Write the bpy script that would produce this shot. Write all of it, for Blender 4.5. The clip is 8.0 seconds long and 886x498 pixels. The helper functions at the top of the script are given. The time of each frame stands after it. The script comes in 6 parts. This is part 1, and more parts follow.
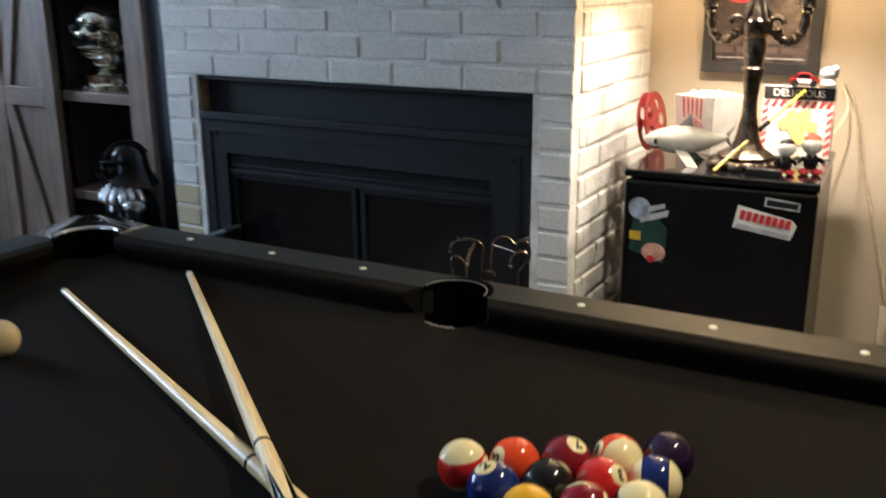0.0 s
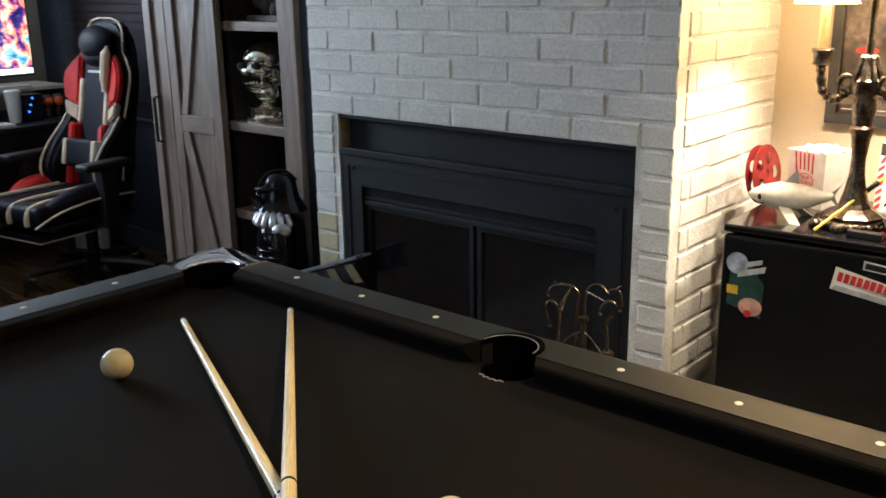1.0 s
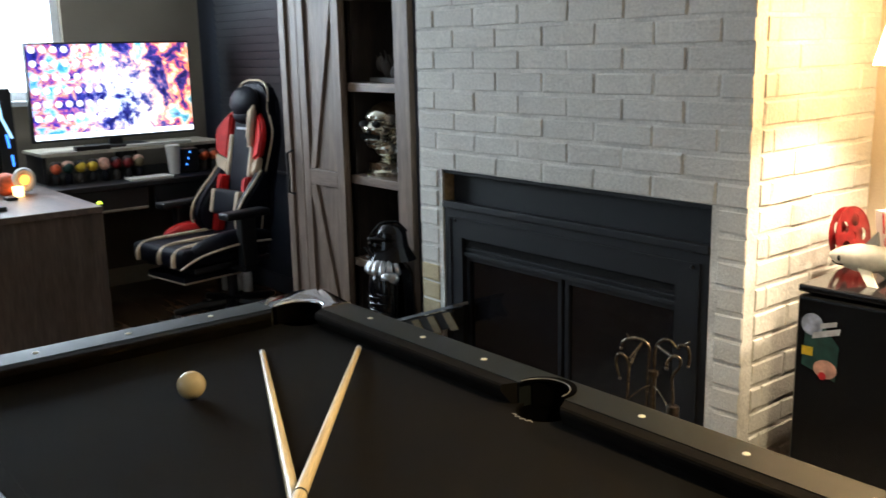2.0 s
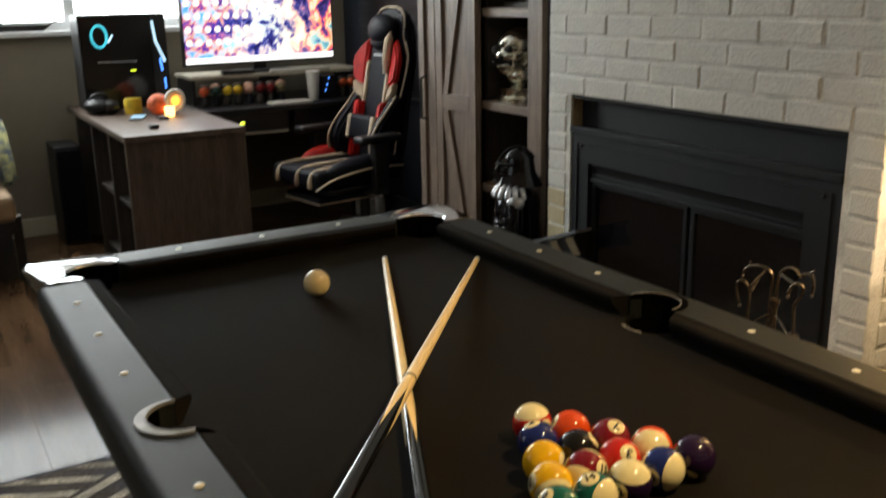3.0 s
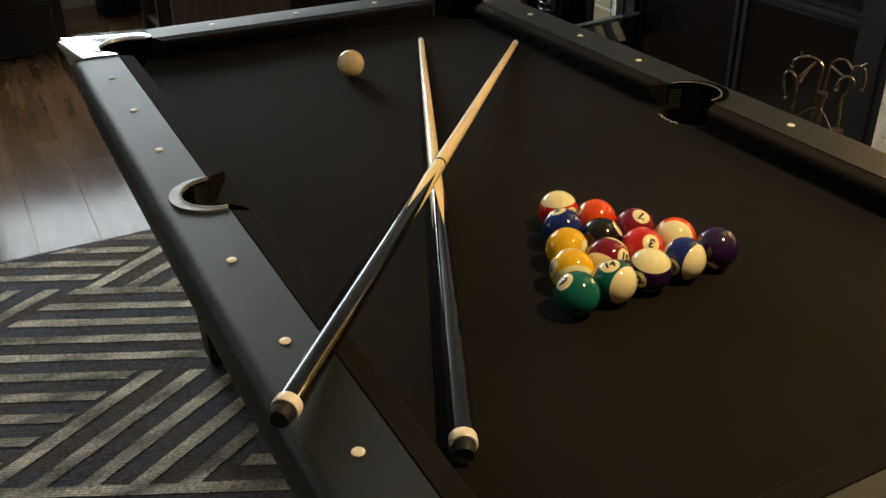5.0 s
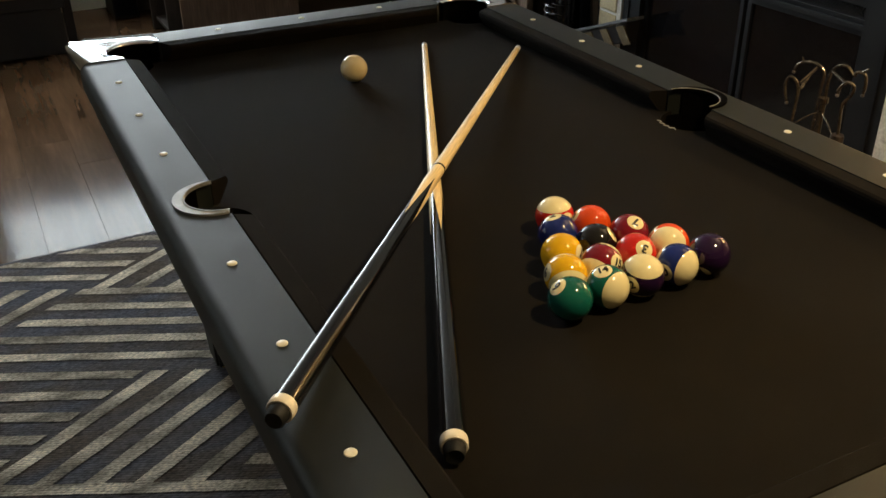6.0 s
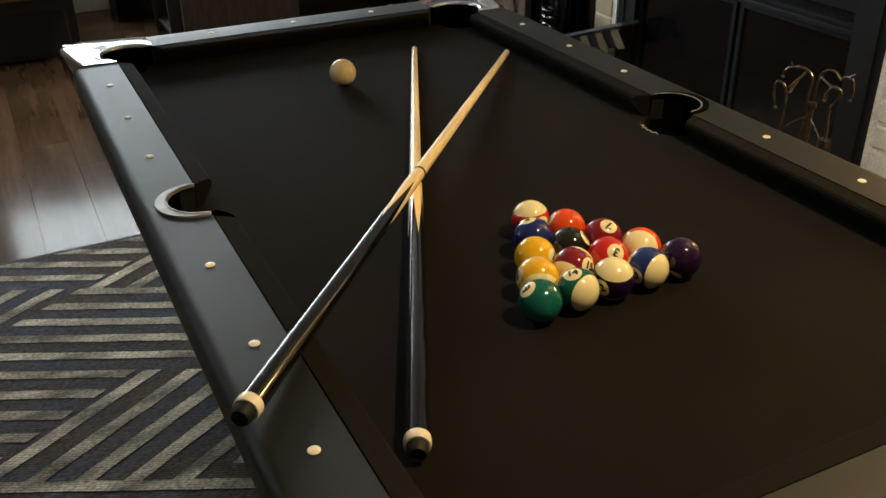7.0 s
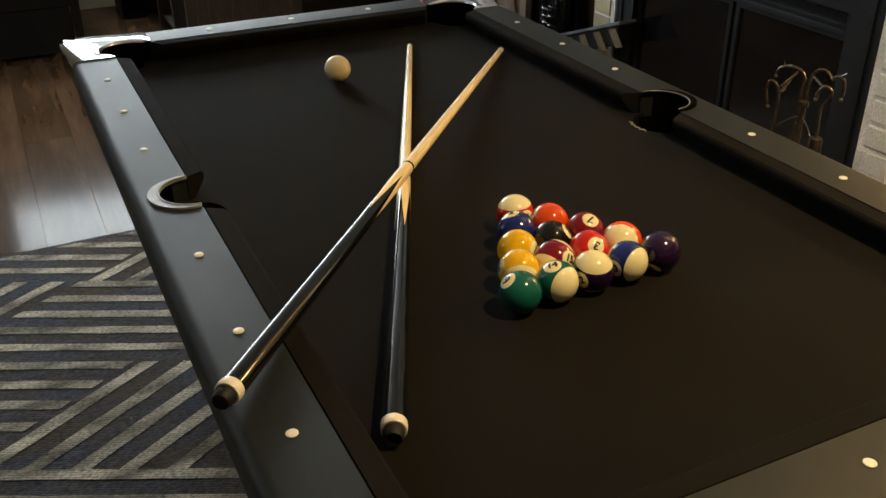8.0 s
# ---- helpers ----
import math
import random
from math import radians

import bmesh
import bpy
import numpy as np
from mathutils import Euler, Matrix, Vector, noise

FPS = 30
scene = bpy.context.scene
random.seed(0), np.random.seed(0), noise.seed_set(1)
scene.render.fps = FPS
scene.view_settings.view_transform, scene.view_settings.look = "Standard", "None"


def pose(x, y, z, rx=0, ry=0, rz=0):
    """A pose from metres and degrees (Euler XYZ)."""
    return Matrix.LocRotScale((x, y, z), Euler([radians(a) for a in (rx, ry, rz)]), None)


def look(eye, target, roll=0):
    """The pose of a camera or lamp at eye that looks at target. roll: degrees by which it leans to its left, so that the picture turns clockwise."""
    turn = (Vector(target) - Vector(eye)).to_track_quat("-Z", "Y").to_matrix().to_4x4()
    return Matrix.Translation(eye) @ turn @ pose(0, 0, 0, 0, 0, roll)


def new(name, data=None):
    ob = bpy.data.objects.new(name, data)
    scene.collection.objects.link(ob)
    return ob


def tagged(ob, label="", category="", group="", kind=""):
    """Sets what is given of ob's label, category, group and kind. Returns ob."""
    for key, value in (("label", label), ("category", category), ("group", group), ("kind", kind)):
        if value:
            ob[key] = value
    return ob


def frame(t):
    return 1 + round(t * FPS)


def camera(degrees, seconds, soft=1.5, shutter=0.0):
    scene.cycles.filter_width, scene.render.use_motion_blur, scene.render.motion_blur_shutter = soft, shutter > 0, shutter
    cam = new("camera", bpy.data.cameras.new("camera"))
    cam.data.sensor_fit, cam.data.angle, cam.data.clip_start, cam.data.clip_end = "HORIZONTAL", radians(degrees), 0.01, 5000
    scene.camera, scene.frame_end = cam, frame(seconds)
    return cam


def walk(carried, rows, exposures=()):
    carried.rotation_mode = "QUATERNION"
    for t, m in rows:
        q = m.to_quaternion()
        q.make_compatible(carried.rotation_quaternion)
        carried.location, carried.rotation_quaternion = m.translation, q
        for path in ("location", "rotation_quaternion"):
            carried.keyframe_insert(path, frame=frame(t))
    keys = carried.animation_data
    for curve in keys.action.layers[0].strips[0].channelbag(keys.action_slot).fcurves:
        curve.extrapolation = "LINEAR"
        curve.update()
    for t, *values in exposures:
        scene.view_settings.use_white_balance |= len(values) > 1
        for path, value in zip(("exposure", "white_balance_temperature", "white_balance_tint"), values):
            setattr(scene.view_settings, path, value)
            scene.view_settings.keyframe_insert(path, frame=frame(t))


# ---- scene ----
cam = camera(50.9, 8.0, shutter=0.4)
PATH = [
    (0, (0.692, -0.834, 1.293), (-0.241, 0.842, 0.729), -0.4),
    (0.5, (0.854, -0.828, 1.426), (-0.294, 0.709, 0.86), -0.9),
    (1, (0.934, -0.801, 1.42), (-0.328, 0.65, 0.871), -0.9),
    (1.5, (1.053, -0.763, 1.426), (-0.333, 0.594, 0.935), -1.2),
    (1.7, (1.114, -0.732, 1.427), (-0.332, 0.572, 0.97), -1.3),
    (2.8, (1.24, -0.737, 1.389), (-0.41, 0.289, 0.914), -1.0),
    (3, (1.248, -0.739, 1.375), (-0.415, 0.231, 0.835), -1.1),
    (3.5, (1.253, -0.729, 1.358), (-0.363, 0.139, 0.56), -0.9),
    (4, (1.248, -0.72, 1.356), (-0.306, 0.101, 0.402), -0.7),
    (4.5, (1.248, -0.721, 1.364), (-0.306, 0.086, 0.399), -0.7),
    (6, (1.277, -0.712, 1.39), (-0.291, 0.071, 0.426), -0.7),
    (6.5, (1.282, -0.701, 1.394), (-0.289, 0.075, 0.43), -0.7),
    (7, (1.313, -0.68, 1.401), (-0.264, 0.089, 0.44), -0.7),
    (7.5, (1.343, -0.669, 1.405), (-0.237, 0.091, 0.443), -0.6),
    (8, (1.351, -0.664, 1.405), (-0.231, 0.092, 0.442), -0.5),
]
walk(cam, [(t, look(eye, target, roll)) for t, eye, target, roll in PATH],
     exposures=[(0.0, -0.20, 5450, 10), (0.6, -0.12, 5700, 10), (1.0, -0.08, 6000, 10), (1.7, 0.02, 6250, 9), (2.8, -0.20, 7250, 11), (3.5, -0.36, 8300, 11), (4.5, -0.19, 7250, 10), (8.0, -0.19, 7250, 10)])

# ---- light ----
world = bpy.data.worlds.new("sky")
scene.world = world
world.use_nodes = True
wn = world.node_tree
sky = wn.nodes.new("ShaderNodeTexSky")
sky.sky_type, sky.sun_disc, sky.sun_elevation, sky.sun_rotation = "NISHITA", False, radians(35), radians(-60)
wn.nodes["Background"].inputs["Strength"].default_value = 0.1
wn.links.new(sky.outputs["Color"], wn.nodes["Background"].inputs["Color"])
scene.view_settings.exposure = 0.0


def lamp(name, kind, power, colour, m, size=0.1, size_y=None):
    data = bpy.data.lights.new(name, kind)
    data.energy, data.color = power, colour
    if kind == "AREA":
        data.shape, data.size, data.size_y = "RECTANGLE", size, size_y or size
    else:
        data.shadow_soft_size = size
    ob = new(name, data)
    ob.matrix_world = m
    return ob


WEST, NORTH, SOUTH, EAST, CEIL = -4.60, 1.94, -2.70, 2.90, 2.42
BULBS = [(0.130, 1.530, 1.434), (0.350, 1.530, 1.434)]
lamp("west_window_daylight", "AREA", 90, (0.73, 0.87, 1.0), look((WEST - 0.16, 0.10, 1.68), (0, 0.10, 1.68)), 1.86, 1.0)
# added bluish fill from the south; no window is known on that side
lamp("south_fill_light", "AREA", 7, (0.72, 0.88, 1.0), look((-1.9, SOUTH - 0.16, 1.55), (-1.9, 0, 1.55)), 1.5, 1.3)
DOWNLIGHT = (1.14, 0.46)
down_bulb = lamp("downlight_bulb", "SPOT", 142, (1.0, 0.80, 0.48), look((*DOWNLIGHT, CEIL - 0.02), (*DOWNLIGHT, 0)), 0.05)
down_bulb.data.spot_size, down_bulb.data.spot_blend = radians(112), 0.5
for b in BULBS:
    lamp("candelabra_bulb", "POINT", 47.0, (1.0, 0.78, 0.55), pose(*b), 0.022)


# ---- materials ----
def material(name, colour, rough=0.6, metal=0.0, spec=0.5, vary=0.12, scale=8.0, bump=0.0, bump_scale=60.0, stretch=(1, 1, 1),
             second=None, random_by=0.0, coat=0.0, sheen=0.0, transmission=0.0, weave=0.0):
    """A surface with variation at two scales: broad stains and fine grain, both in colour, gloss and relief."""
    mat = bpy.data.materials.new(name)
    mat.use_nodes = True
    nt = mat.node_tree
    p = nt.nodes["Principled BSDF"]
    p.inputs["Roughness"].default_value, p.inputs["Metallic"].default_value = rough, metal
    p.inputs["Specular IOR Level"].default_value = spec
    p.inputs["Coat Weight"].default_value, p.inputs["Coat Roughness"].default_value = coat, 0.05
    p.inputs["Sheen Weight"].default_value = sheen
    p.inputs["Transmission Weight"].default_value = transmission
    co = nt.nodes.new("ShaderNodeTexCoord")
    mp = nt.nodes.new("ShaderNodeMapping")
    mp.inputs["Scale"].default_value = stretch
    nt.links.new(co.outputs["Object"], mp.inputs["Vector"])
    shift = mp.outputs["Vector"]
    if random_by:
        info = nt.nodes.new("ShaderNodeObjectInfo")
        add = nt.nodes.new("ShaderNodeVectorMath")
        add.operation = "ADD"
        mul = nt.nodes.new("ShaderNodeMath")
        mul.operation, mul.inputs[1].default_value = "MULTIPLY", 37.0
        nt.links.new(info.outputs["Random"], mul.inputs[0])
        nt.links.new(mul.outputs[0], add.inputs[1])
        nt.links.new(shift, add.inputs[0])
        shift = add.outputs[0]
    broad, fine = nt.nodes.new("ShaderNodeTexNoise"), nt.nodes.new("ShaderNodeTexNoise")
    broad.inputs["Scale"].default_value, broad.inputs["Detail"].default_value = scale, 4
    fine.inputs["Scale"].default_value, fine.inputs["Detail"].default_value = bump_scale, 3
    for n in (broad, fine):
        nt.links.new(shift, n.inputs["Vector"])
    mix = nt.nodes.new("ShaderNodeMixRGB")
    other = second or tuple(min(1, c * (1 + 2.2 * vary)) for c in colour)
    mix.inputs["Color1"].default_value = (*[c * (1 - vary) for c in colour], 1)
    mix.inputs["Color2"].default_value = (*other, 1)
    ramp = nt.nodes.new("ShaderNodeMapRange")
    ramp.inputs["From Min"].default_value, ramp.inputs["From Max"].default_value = 0.35, 0.65
    nt.links.new(broad.outputs["Fac"], ramp.inputs["Value"])
    nt.links.new(ramp.outputs["Result"], mix.inputs["Fac"])
    tone = nt.nodes.new("ShaderNodeMixRGB")
    tone.blend_type = "MULTIPLY"
    tone.inputs["Fac"].default_value = 1.0
    grain = nt.nodes.new("ShaderNodeMapRange")
    grain.inputs["To Min"].default_value, grain.inputs["To Max"].default_value = 1 - 1.3 * vary, 1 + 1.3 * vary
    grain.inputs["From Min"].default_value, grain.inputs["From Max"].default_value = 0.3, 0.7
    nt.links.new(fine.outputs["Fac"], grain.inputs["Value"])
    nt.links.new(mix.outputs[0], tone.inputs["Color1"])
    nt.links.new(grain.outputs["Result"], tone.inputs["Color2"])
    out = tone.outputs[0]
    if random_by:
        own = nt.nodes.new("ShaderNodeMixRGB")
        own.blend_type, own.inputs["Fac"].default_value = "MULTIPLY", 1.0
        rng = nt.nodes.new("ShaderNodeMapRange")
        rng.inputs["To Min"].default_value, rng.inputs["To Max"].default_value = 1 - random_by, 1 + random_by
        nt.links.new(info.outputs["Random"], rng.inputs["Value"])
        nt.links.new(out, own.inputs["Color1"])
        nt.links.new(rng.outputs["Result"], own.inputs["Color2"])
        out = own.outputs[0]
    if weave:
        turn = nt.nodes.new("ShaderNodeMapping")
        turn.inputs["Rotation"].default_value = (0, 0, radians(25.5))
        nt.links.new(co.outputs["Object"], turn.inputs["Vector"])
        thread = nt.nodes.new("ShaderNodeTexWave")
        thread.inputs["Scale"].default_value, thread.inputs["Distortion"].default_value = 42, 1.2
        thread.inputs["Detail Scale"].default_value = 6
        nt.links.new(turn.outputs["Vector"], thread.inputs["Vector"])
        rib = nt.nodes.new("ShaderNodeMapRange")
        rib.inputs["To Min"].default_value, rib.inputs["To Max"].default_value = 1 - weave, 1 + weave * 0.5
        nt.links.new(thread.outputs["Fac"], rib.inputs["Value"])
        woven = nt.nodes.new("ShaderNodeMixRGB")
        woven.blend_type, woven.inputs["Fac"].default_value = "MULTIPLY", 1.0
        nt.links.new(out, woven.inputs["Color1"])
        nt.links.new(rib.outputs["Result"], woven.inputs["Color2"])
        out = woven.outputs[0]
    nt.links.new(out, p.inputs["Base Color"])
    gloss = nt.nodes.new("ShaderNodeMapRange")
    gloss.inputs["To Min"].default_value, gloss.inputs["To Max"].default_value = max(0.02, rough * 0.85), min(1, rough * 1.15)
    nt.links.new(broad.outputs["Fac"], gloss.inputs["Value"])
    nt.links.new(gloss.outputs["Result"], p.inputs["Roughness"])
    if bump:
        b = nt.nodes.new("ShaderNodeBump")
        b.inputs["Strength"].default_value, b.inputs["Distance"].default_value = 1.0, bump
        nt.links.new(fine.outputs["Fac"], b.inputs["Height"])
        nt.links.new(b.outputs["Normal"], p.inputs["Normal"])
    return mat


def glow(name, colour, strength):
    mat = bpy.data.materials.new(name)
    mat.use_nodes = True
    p = mat.node_tree.nodes["Principled BSDF"]
    p.inputs["Base Color"].default_value = (*colour, 1)
    p.inputs["Emission Color"].default_value = (*colour, 1)
    p.inputs["Emission Strength"].default_value = strength
    return mat


M_CLOTH = material("black_felt", (0.0084, 0.0070, 0.0054), 1.0, spec=0.06, vary=0.10, scale=3, bump=0.0004, bump_scale=900)
M_RAIL = material("black_laminate", (0.0082, 0.0098, 0.0082), 0.54, spec=0.32, vary=0.08, scale=5, bump=0.00006, bump_scale=700)
M_BODY = material("black_vinyl", (0.012, 0.012, 0.012), 0.5, spec=0.4, vary=0.1, scale=4, bump=0.0001, bump_scale=400)
M_CHROME = material("polished_chrome", (0.82, 0.83, 0.85), 0.10, metal=1.0, vary=0.03, scale=6)
M_PEARL = material("pearl_plastic", (0.78, 0.74, 0.60), 0.3, vary=0.05, scale=90)
M_BLACK = material("black_plastic", (0.010, 0.010, 0.011), 0.4, vary=0.15, scale=10, bump=0.0001, bump_scale=300)
M_PLATE = material("grey_pocket_plate", (0.17, 0.165, 0.155), 0.38, vary=0.1, scale=30)
M_LEATHER = material("black_pocket_leather", (0.0012, 0.001, 0.001), 0.9, spec=0.02, vary=0.15, scale=20, bump=0.0003, bump_scale=150)
M_MAPLE = material("lacquered_maple", (0.82, 0.61, 0.31), 0.42, vary=0.12, scale=5, bump_scale=40, stretch=(0.6, 12, 12), coat=0.4)
M_BUTT = material("black_lacquer", (0.004, 0.004, 0.0045), 0.09, spec=0.35, vary=0.05, scale=8, coat=0.25)
M_RING = material("ivory_plastic", (0.75, 0.68, 0.55), 0.3, vary=0.06, scale=30)
M_RUBBER = material("black_rubber", (0.007, 0.007, 0.007), 0.6, spec=0.3, vary=0.1, scale=40)
M_TIP = material("chalked_leather_tip", (0.30, 0.30, 0.32), 0.8, vary=0.2, scale=200)
M_BRICK = material("whitewashed_brick", (0.78, 0.76, 0.70), 0.85, spec=0.3, vary=0.09, scale=7, bump=0.0022, bump_scale=110, second=(0.68, 0.665, 0.615), random_by=0.05)
M_MORTAR = material("painted_mortar", (0.66, 0.645, 0.60), 0.9, spec=0.2, vary=0.12, scale=9, bump=0.002, bump_scale=120)
M_TANBRICK = material("bare_tan_brick", (0.42, 0.33, 0.20), 0.9, spec=0.2, vary=0.15, scale=12, bump=0.001, bump_scale=120)
M_OLDBRICK = material("worn_tan_painted_brick", (0.57, 0.48, 0.31), 0.88, spec=0.25, vary=0.12, scale=8, bump=0.0022, bump_scale=110, second=(0.50, 0.42, 0.26), random_by=0.12)
M_STEEL = material("dark_painted_steel", (0.0065, 0.007, 0.009), 0.55, spec=0.32, vary=0.12, scale=6, bump=0.0001, bump_scale=300)
M_SOOT = material("sooty_black", (0.006, 0.006, 0.006), 0.8, vary=0.3, scale=5, bump=0.0004, bump_scale=60)
M_DARKGLASS = material("smoked_glass", (0.006, 0.006, 0.007), 0.12, spec=0.5, vary=0.2, scale=4)
M_NAVY = material("navy_wall_paint", (0.020, 0.023, 0.034), 0.7, spec=0.3, vary=0.08, scale=3, bump=0.0002, bump_scale=200)
M_TAUPE = material("taupe_wall_paint", (0.26, 0.22, 0.17), 0.8, spec=0.3, vary=0.06, scale=2, bump=0.0002, bump_scale=200)
M_CREAM = material("tan_wall_paint", (0.44, 0.37, 0.275), 0.75, spec=0.3, vary=0.05, scale=2.5, bump=0.0002, bump_scale=200)
M_CEIL = material("ceiling_paint", (0.70, 0.68, 0.64), 0.9, spec=0.2, vary=0.04, scale=2, bump=0.0008, bump_scale=60)
M_TRIM = material("cream_trim_paint", (0.62, 0.56, 0.44), 0.5, vary=0.05, scale=4)
M_NAVYTRIM = material("navy_trim_paint", (0.030, 0.034, 0.046), 0.5, vary=0.06, scale=4)
M_WHITE = material("white_window_vinyl", (0.78, 0.79, 0.80), 0.4, vary=0.03, scale=6)
M_PLANK = material("dark_oak_plank", (0.072, 0.036, 0.018), 0.13, spec=0.10, vary=0.11, scale=1.6, bump=0.00005, bump_scale=9, stretch=(0.8, 7, 7), second=(0.115, 0.062, 0.033), random_by=0.12)
M_GAP = material("floor_gap", (0.040, 0.022, 0.012), 0.8, vary=0.1)
M_RUGDARK = material("charcoal_rug_pile", (0.200, 0.155, 0.122), 0.95, spec=0.1, vary=0.42, scale=9, bump=0.002, bump_scale=260, stretch=(1, 0.35, 1), second=(0.105, 0.108, 0.130), weave=0.36)
M_RUGLIGHT = material("oatmeal_rug_pile", (0.405, 0.350, 0.275), 0.95, spec=0.1, vary=0.45, scale=14, bump=0.002, bump_scale=260, stretch=(1, 0.35, 1), weave=0.26)
M_BRASS = material("brass", (0.55, 0.40, 0.18), 0.3, metal=1.0, vary=0.1, scale=30)
M_LACE = material("pale_cord", (0.5, 0.47, 0.42), 0.7, vary=0.1, scale=80)
M_GREYWOOD = material("weathered_grey_wood", (0.165, 0.117, 0.086), 0.55, spec=0.35, vary=0.15, scale=3, bump=0.0004, bump_scale=18, stretch=(9, 9, 0.8))
M_GREYWOOD_H = material("weathered_grey_wood_flat", (0.165, 0.117, 0.086), 0.5, spec=0.35, vary=0.15, scale=3, bump=0.0004, bump_scale=18, stretch=(0.8, 9, 9))
M_DESK = material("brown_grey_desk_laminate", (0.094, 0.066, 0.049), 0.5, spec=0.35, vary=0.18, scale=2.5, bump=0.0002, bump_scale=16, stretch=(8, 8, 0.8))
M_DESKTOP = material("brown_grey_desk_laminate_top", (0.125, 0.088, 0.070), 0.38, spec=0.45, vary=0.16, scale=2.5, bump=0.0001, bump_scale=16, stretch=(0.8, 8, 8))
# dark wood; inside the bookcase its darkness stands for shade
M_DARKWOOD = material("dark_wood_shaded_interior", (0.040, 0.030, 0.024), 0.6, vary=0.2, scale=3, bump_scale=20, stretch=(9, 9, 0.8))


# ---- mesh helpers ----
def finish(bm, smooth=False):
    bmesh.ops.remove_doubles(bm, verts=bm.verts, dist=1e-6)
    bmesh.ops.recalc_face_normals(bm, faces=bm.faces)
    me = bpy.data.meshes.new("mesh")
    bm.to_mesh(me)
    bm.free()
    if smooth:
        me.shade_smooth()
        me.set_sharp_from_angle(angle=radians(40))
    return me


def part(name, bm, mat, parent=None, label="", smooth=False, at=None):
    """Links a bmesh or mesh as one mesh object under a thing or a part."""
    me = bm if isinstance(bm, bpy.types.Mesh) else finish(bm, smooth)
    me.name = name
    if not me.materials:
        me.materials.append(mat)
    ob = new(name, me)
    if at is not None:
        ob.matrix_basis = at
    if parent is not None:
        ob.parent = parent
    if label:
        tagged(ob, label)
    return ob


def thing(name, label, category, at=None, group="", kind=""):
    ob = new(name)
    ob.empty_display_size = 0.05
    if at is not None:
        ob.matrix_basis = at
    return tagged(ob, label, category, group, kind)


def box(x0, x1, y0, y1, z0, z1, bevel=0.0, seg=2):
    bm = bmesh.new()
    add_box(bm, x0, x1, y0, y1, z0, z1)
    if bevel:
        bmesh.ops.bevel(bm, geom=bm.edges[:], offset=bevel, segments=seg, profile=0.6, affect="EDGES")
    return bm


def add_box(bm, x0, x1, y0, y1, z0, z1, m=None):
    r = bmesh.ops.create_cube(bm, size=1)
    t = Matrix.LocRotScale(((x0 + x1) / 2, (y0 + y1) / 2, (z0 + z1) / 2), None, (x1 - x0, y1 - y0, z1 - z0))
    bmesh.ops.transform(bm, matrix=(m @ t) if m is not None else t, verts=r["verts"])
    return r["verts"]


def prism(points, z0, z1):
    """A flat outline, counted anticlockwise, raised from z0 to z1."""
    bm = bmesh.new()
    lo = [bm.verts.new((x, y, z0)) for x, y in points]
    hi = [bm.verts.new((x, y, z1)) for x, y in points]
    bm.faces.new(hi)
    bm.faces.new(lo[::-1])
    n = len(points)
    for i in range(n):
        bm.faces.new((lo[i], lo[(i + 1) % n], hi[(i + 1) % n], hi[i]))
    return bm


def lathe(profile, n=24, m=None):
    """Turns a profile of (radius, height) pairs round the z axis."""
    bm = bmesh.new()
    add_lathe(bm, profile, n, m)
    return bm


def add_lathe(bm, profile, n=24, m=None):
    rings = []
    for r, z in profile:
        if r < 1e-6:
            rings.append([bm.verts.new((0, 0, z))])
        else:
            rings.append([bm.verts.new((r * math.cos(2 * math.pi * k / n), r * math.sin(2 * math.pi * k / n), z)) for k in range(n)])
    for a, b in zip(rings, rings[1:]):
        for k in range(n):
            j = (k + 1) % n
            vs = [a[k % len(a)], a[j % len(a)], b[j % len(b)], b[k % len(b)]]
            vs = list(dict.fromkeys(vs))
            if len(vs) > 2:
                bm.faces.new(vs)
    for ring, flip in ((rings[0], True), (rings[-1], False)):
        if len(ring) > 2:
            bm.faces.new(ring[::-1] if flip else ring)
    if m is not None:
        bmesh.ops.transform(bm, matrix=m, verts=[v for ring in rings for v in ring])


def tube(points, radius, n=8, closed=False):
    """A round bar along a line of points; radius is a number or one for each point."""
    bm = bmesh.new()
    add_tube(bm, points, radius, n, closed)
    return bm


def add_tube(bm, points, radius, n=8, closed=False):
    pts = [Vector(p) for p in points]
    rad = radius if isinstance(radius, (list, tuple)) else [radius] * len(pts)
    rings, side = [], None
    for i, p in enumerate(pts):
        a = pts[i - 1] if i or closed else pts[0]
        b = pts[(i + 1) % len(pts)] if i + 1 < len(pts) or closed else pts[-1]
        d = (b - a).normalized()
        if side is None:
            side = d.orthogonal().normalized()
        side = (side - d * side.dot(d)).normalized()
        up = d.cross(side)
        rings.append([bm.verts.new(p + rad[i] * (math.cos(2 * math.pi * k / n) * side + math.sin(2 * math.pi * k / n) * up)) for k in range(n)])
    pairs = list(zip(rings, rings[1:])) + ([(rings[-1], rings[0])] if closed else [])
    for a, b in pairs:
        for k in range(n):
            bm.faces.new((a[k], a[(k + 1) % n], b[(k + 1) % n], b[k]))
    if not closed:
        bm.faces.new(rings[0][::-1])
        bm.faces.new(rings[-1])


def curve_points(points, steps=6):
    """A smooth line through the points."""
    pts = [Vector(p) for p in points]
    out = []
    for i in range(len(pts) - 1):
        p0, p1, p2, p3 = pts[max(i - 1, 0)], pts[i], pts[i + 1], pts[min(i + 2, len(pts) - 1)]
        for k in range(steps):
            t = k / steps
            out.append(0.5 * (2 * p1 + (p2 - p0) * t + (2 * p0 - 5 * p1 + 4 * p2 - p3) * t * t + (3 * p1 - p0 - 3 * p2 + p3) * t ** 3))
    return out + [pts[-1]]


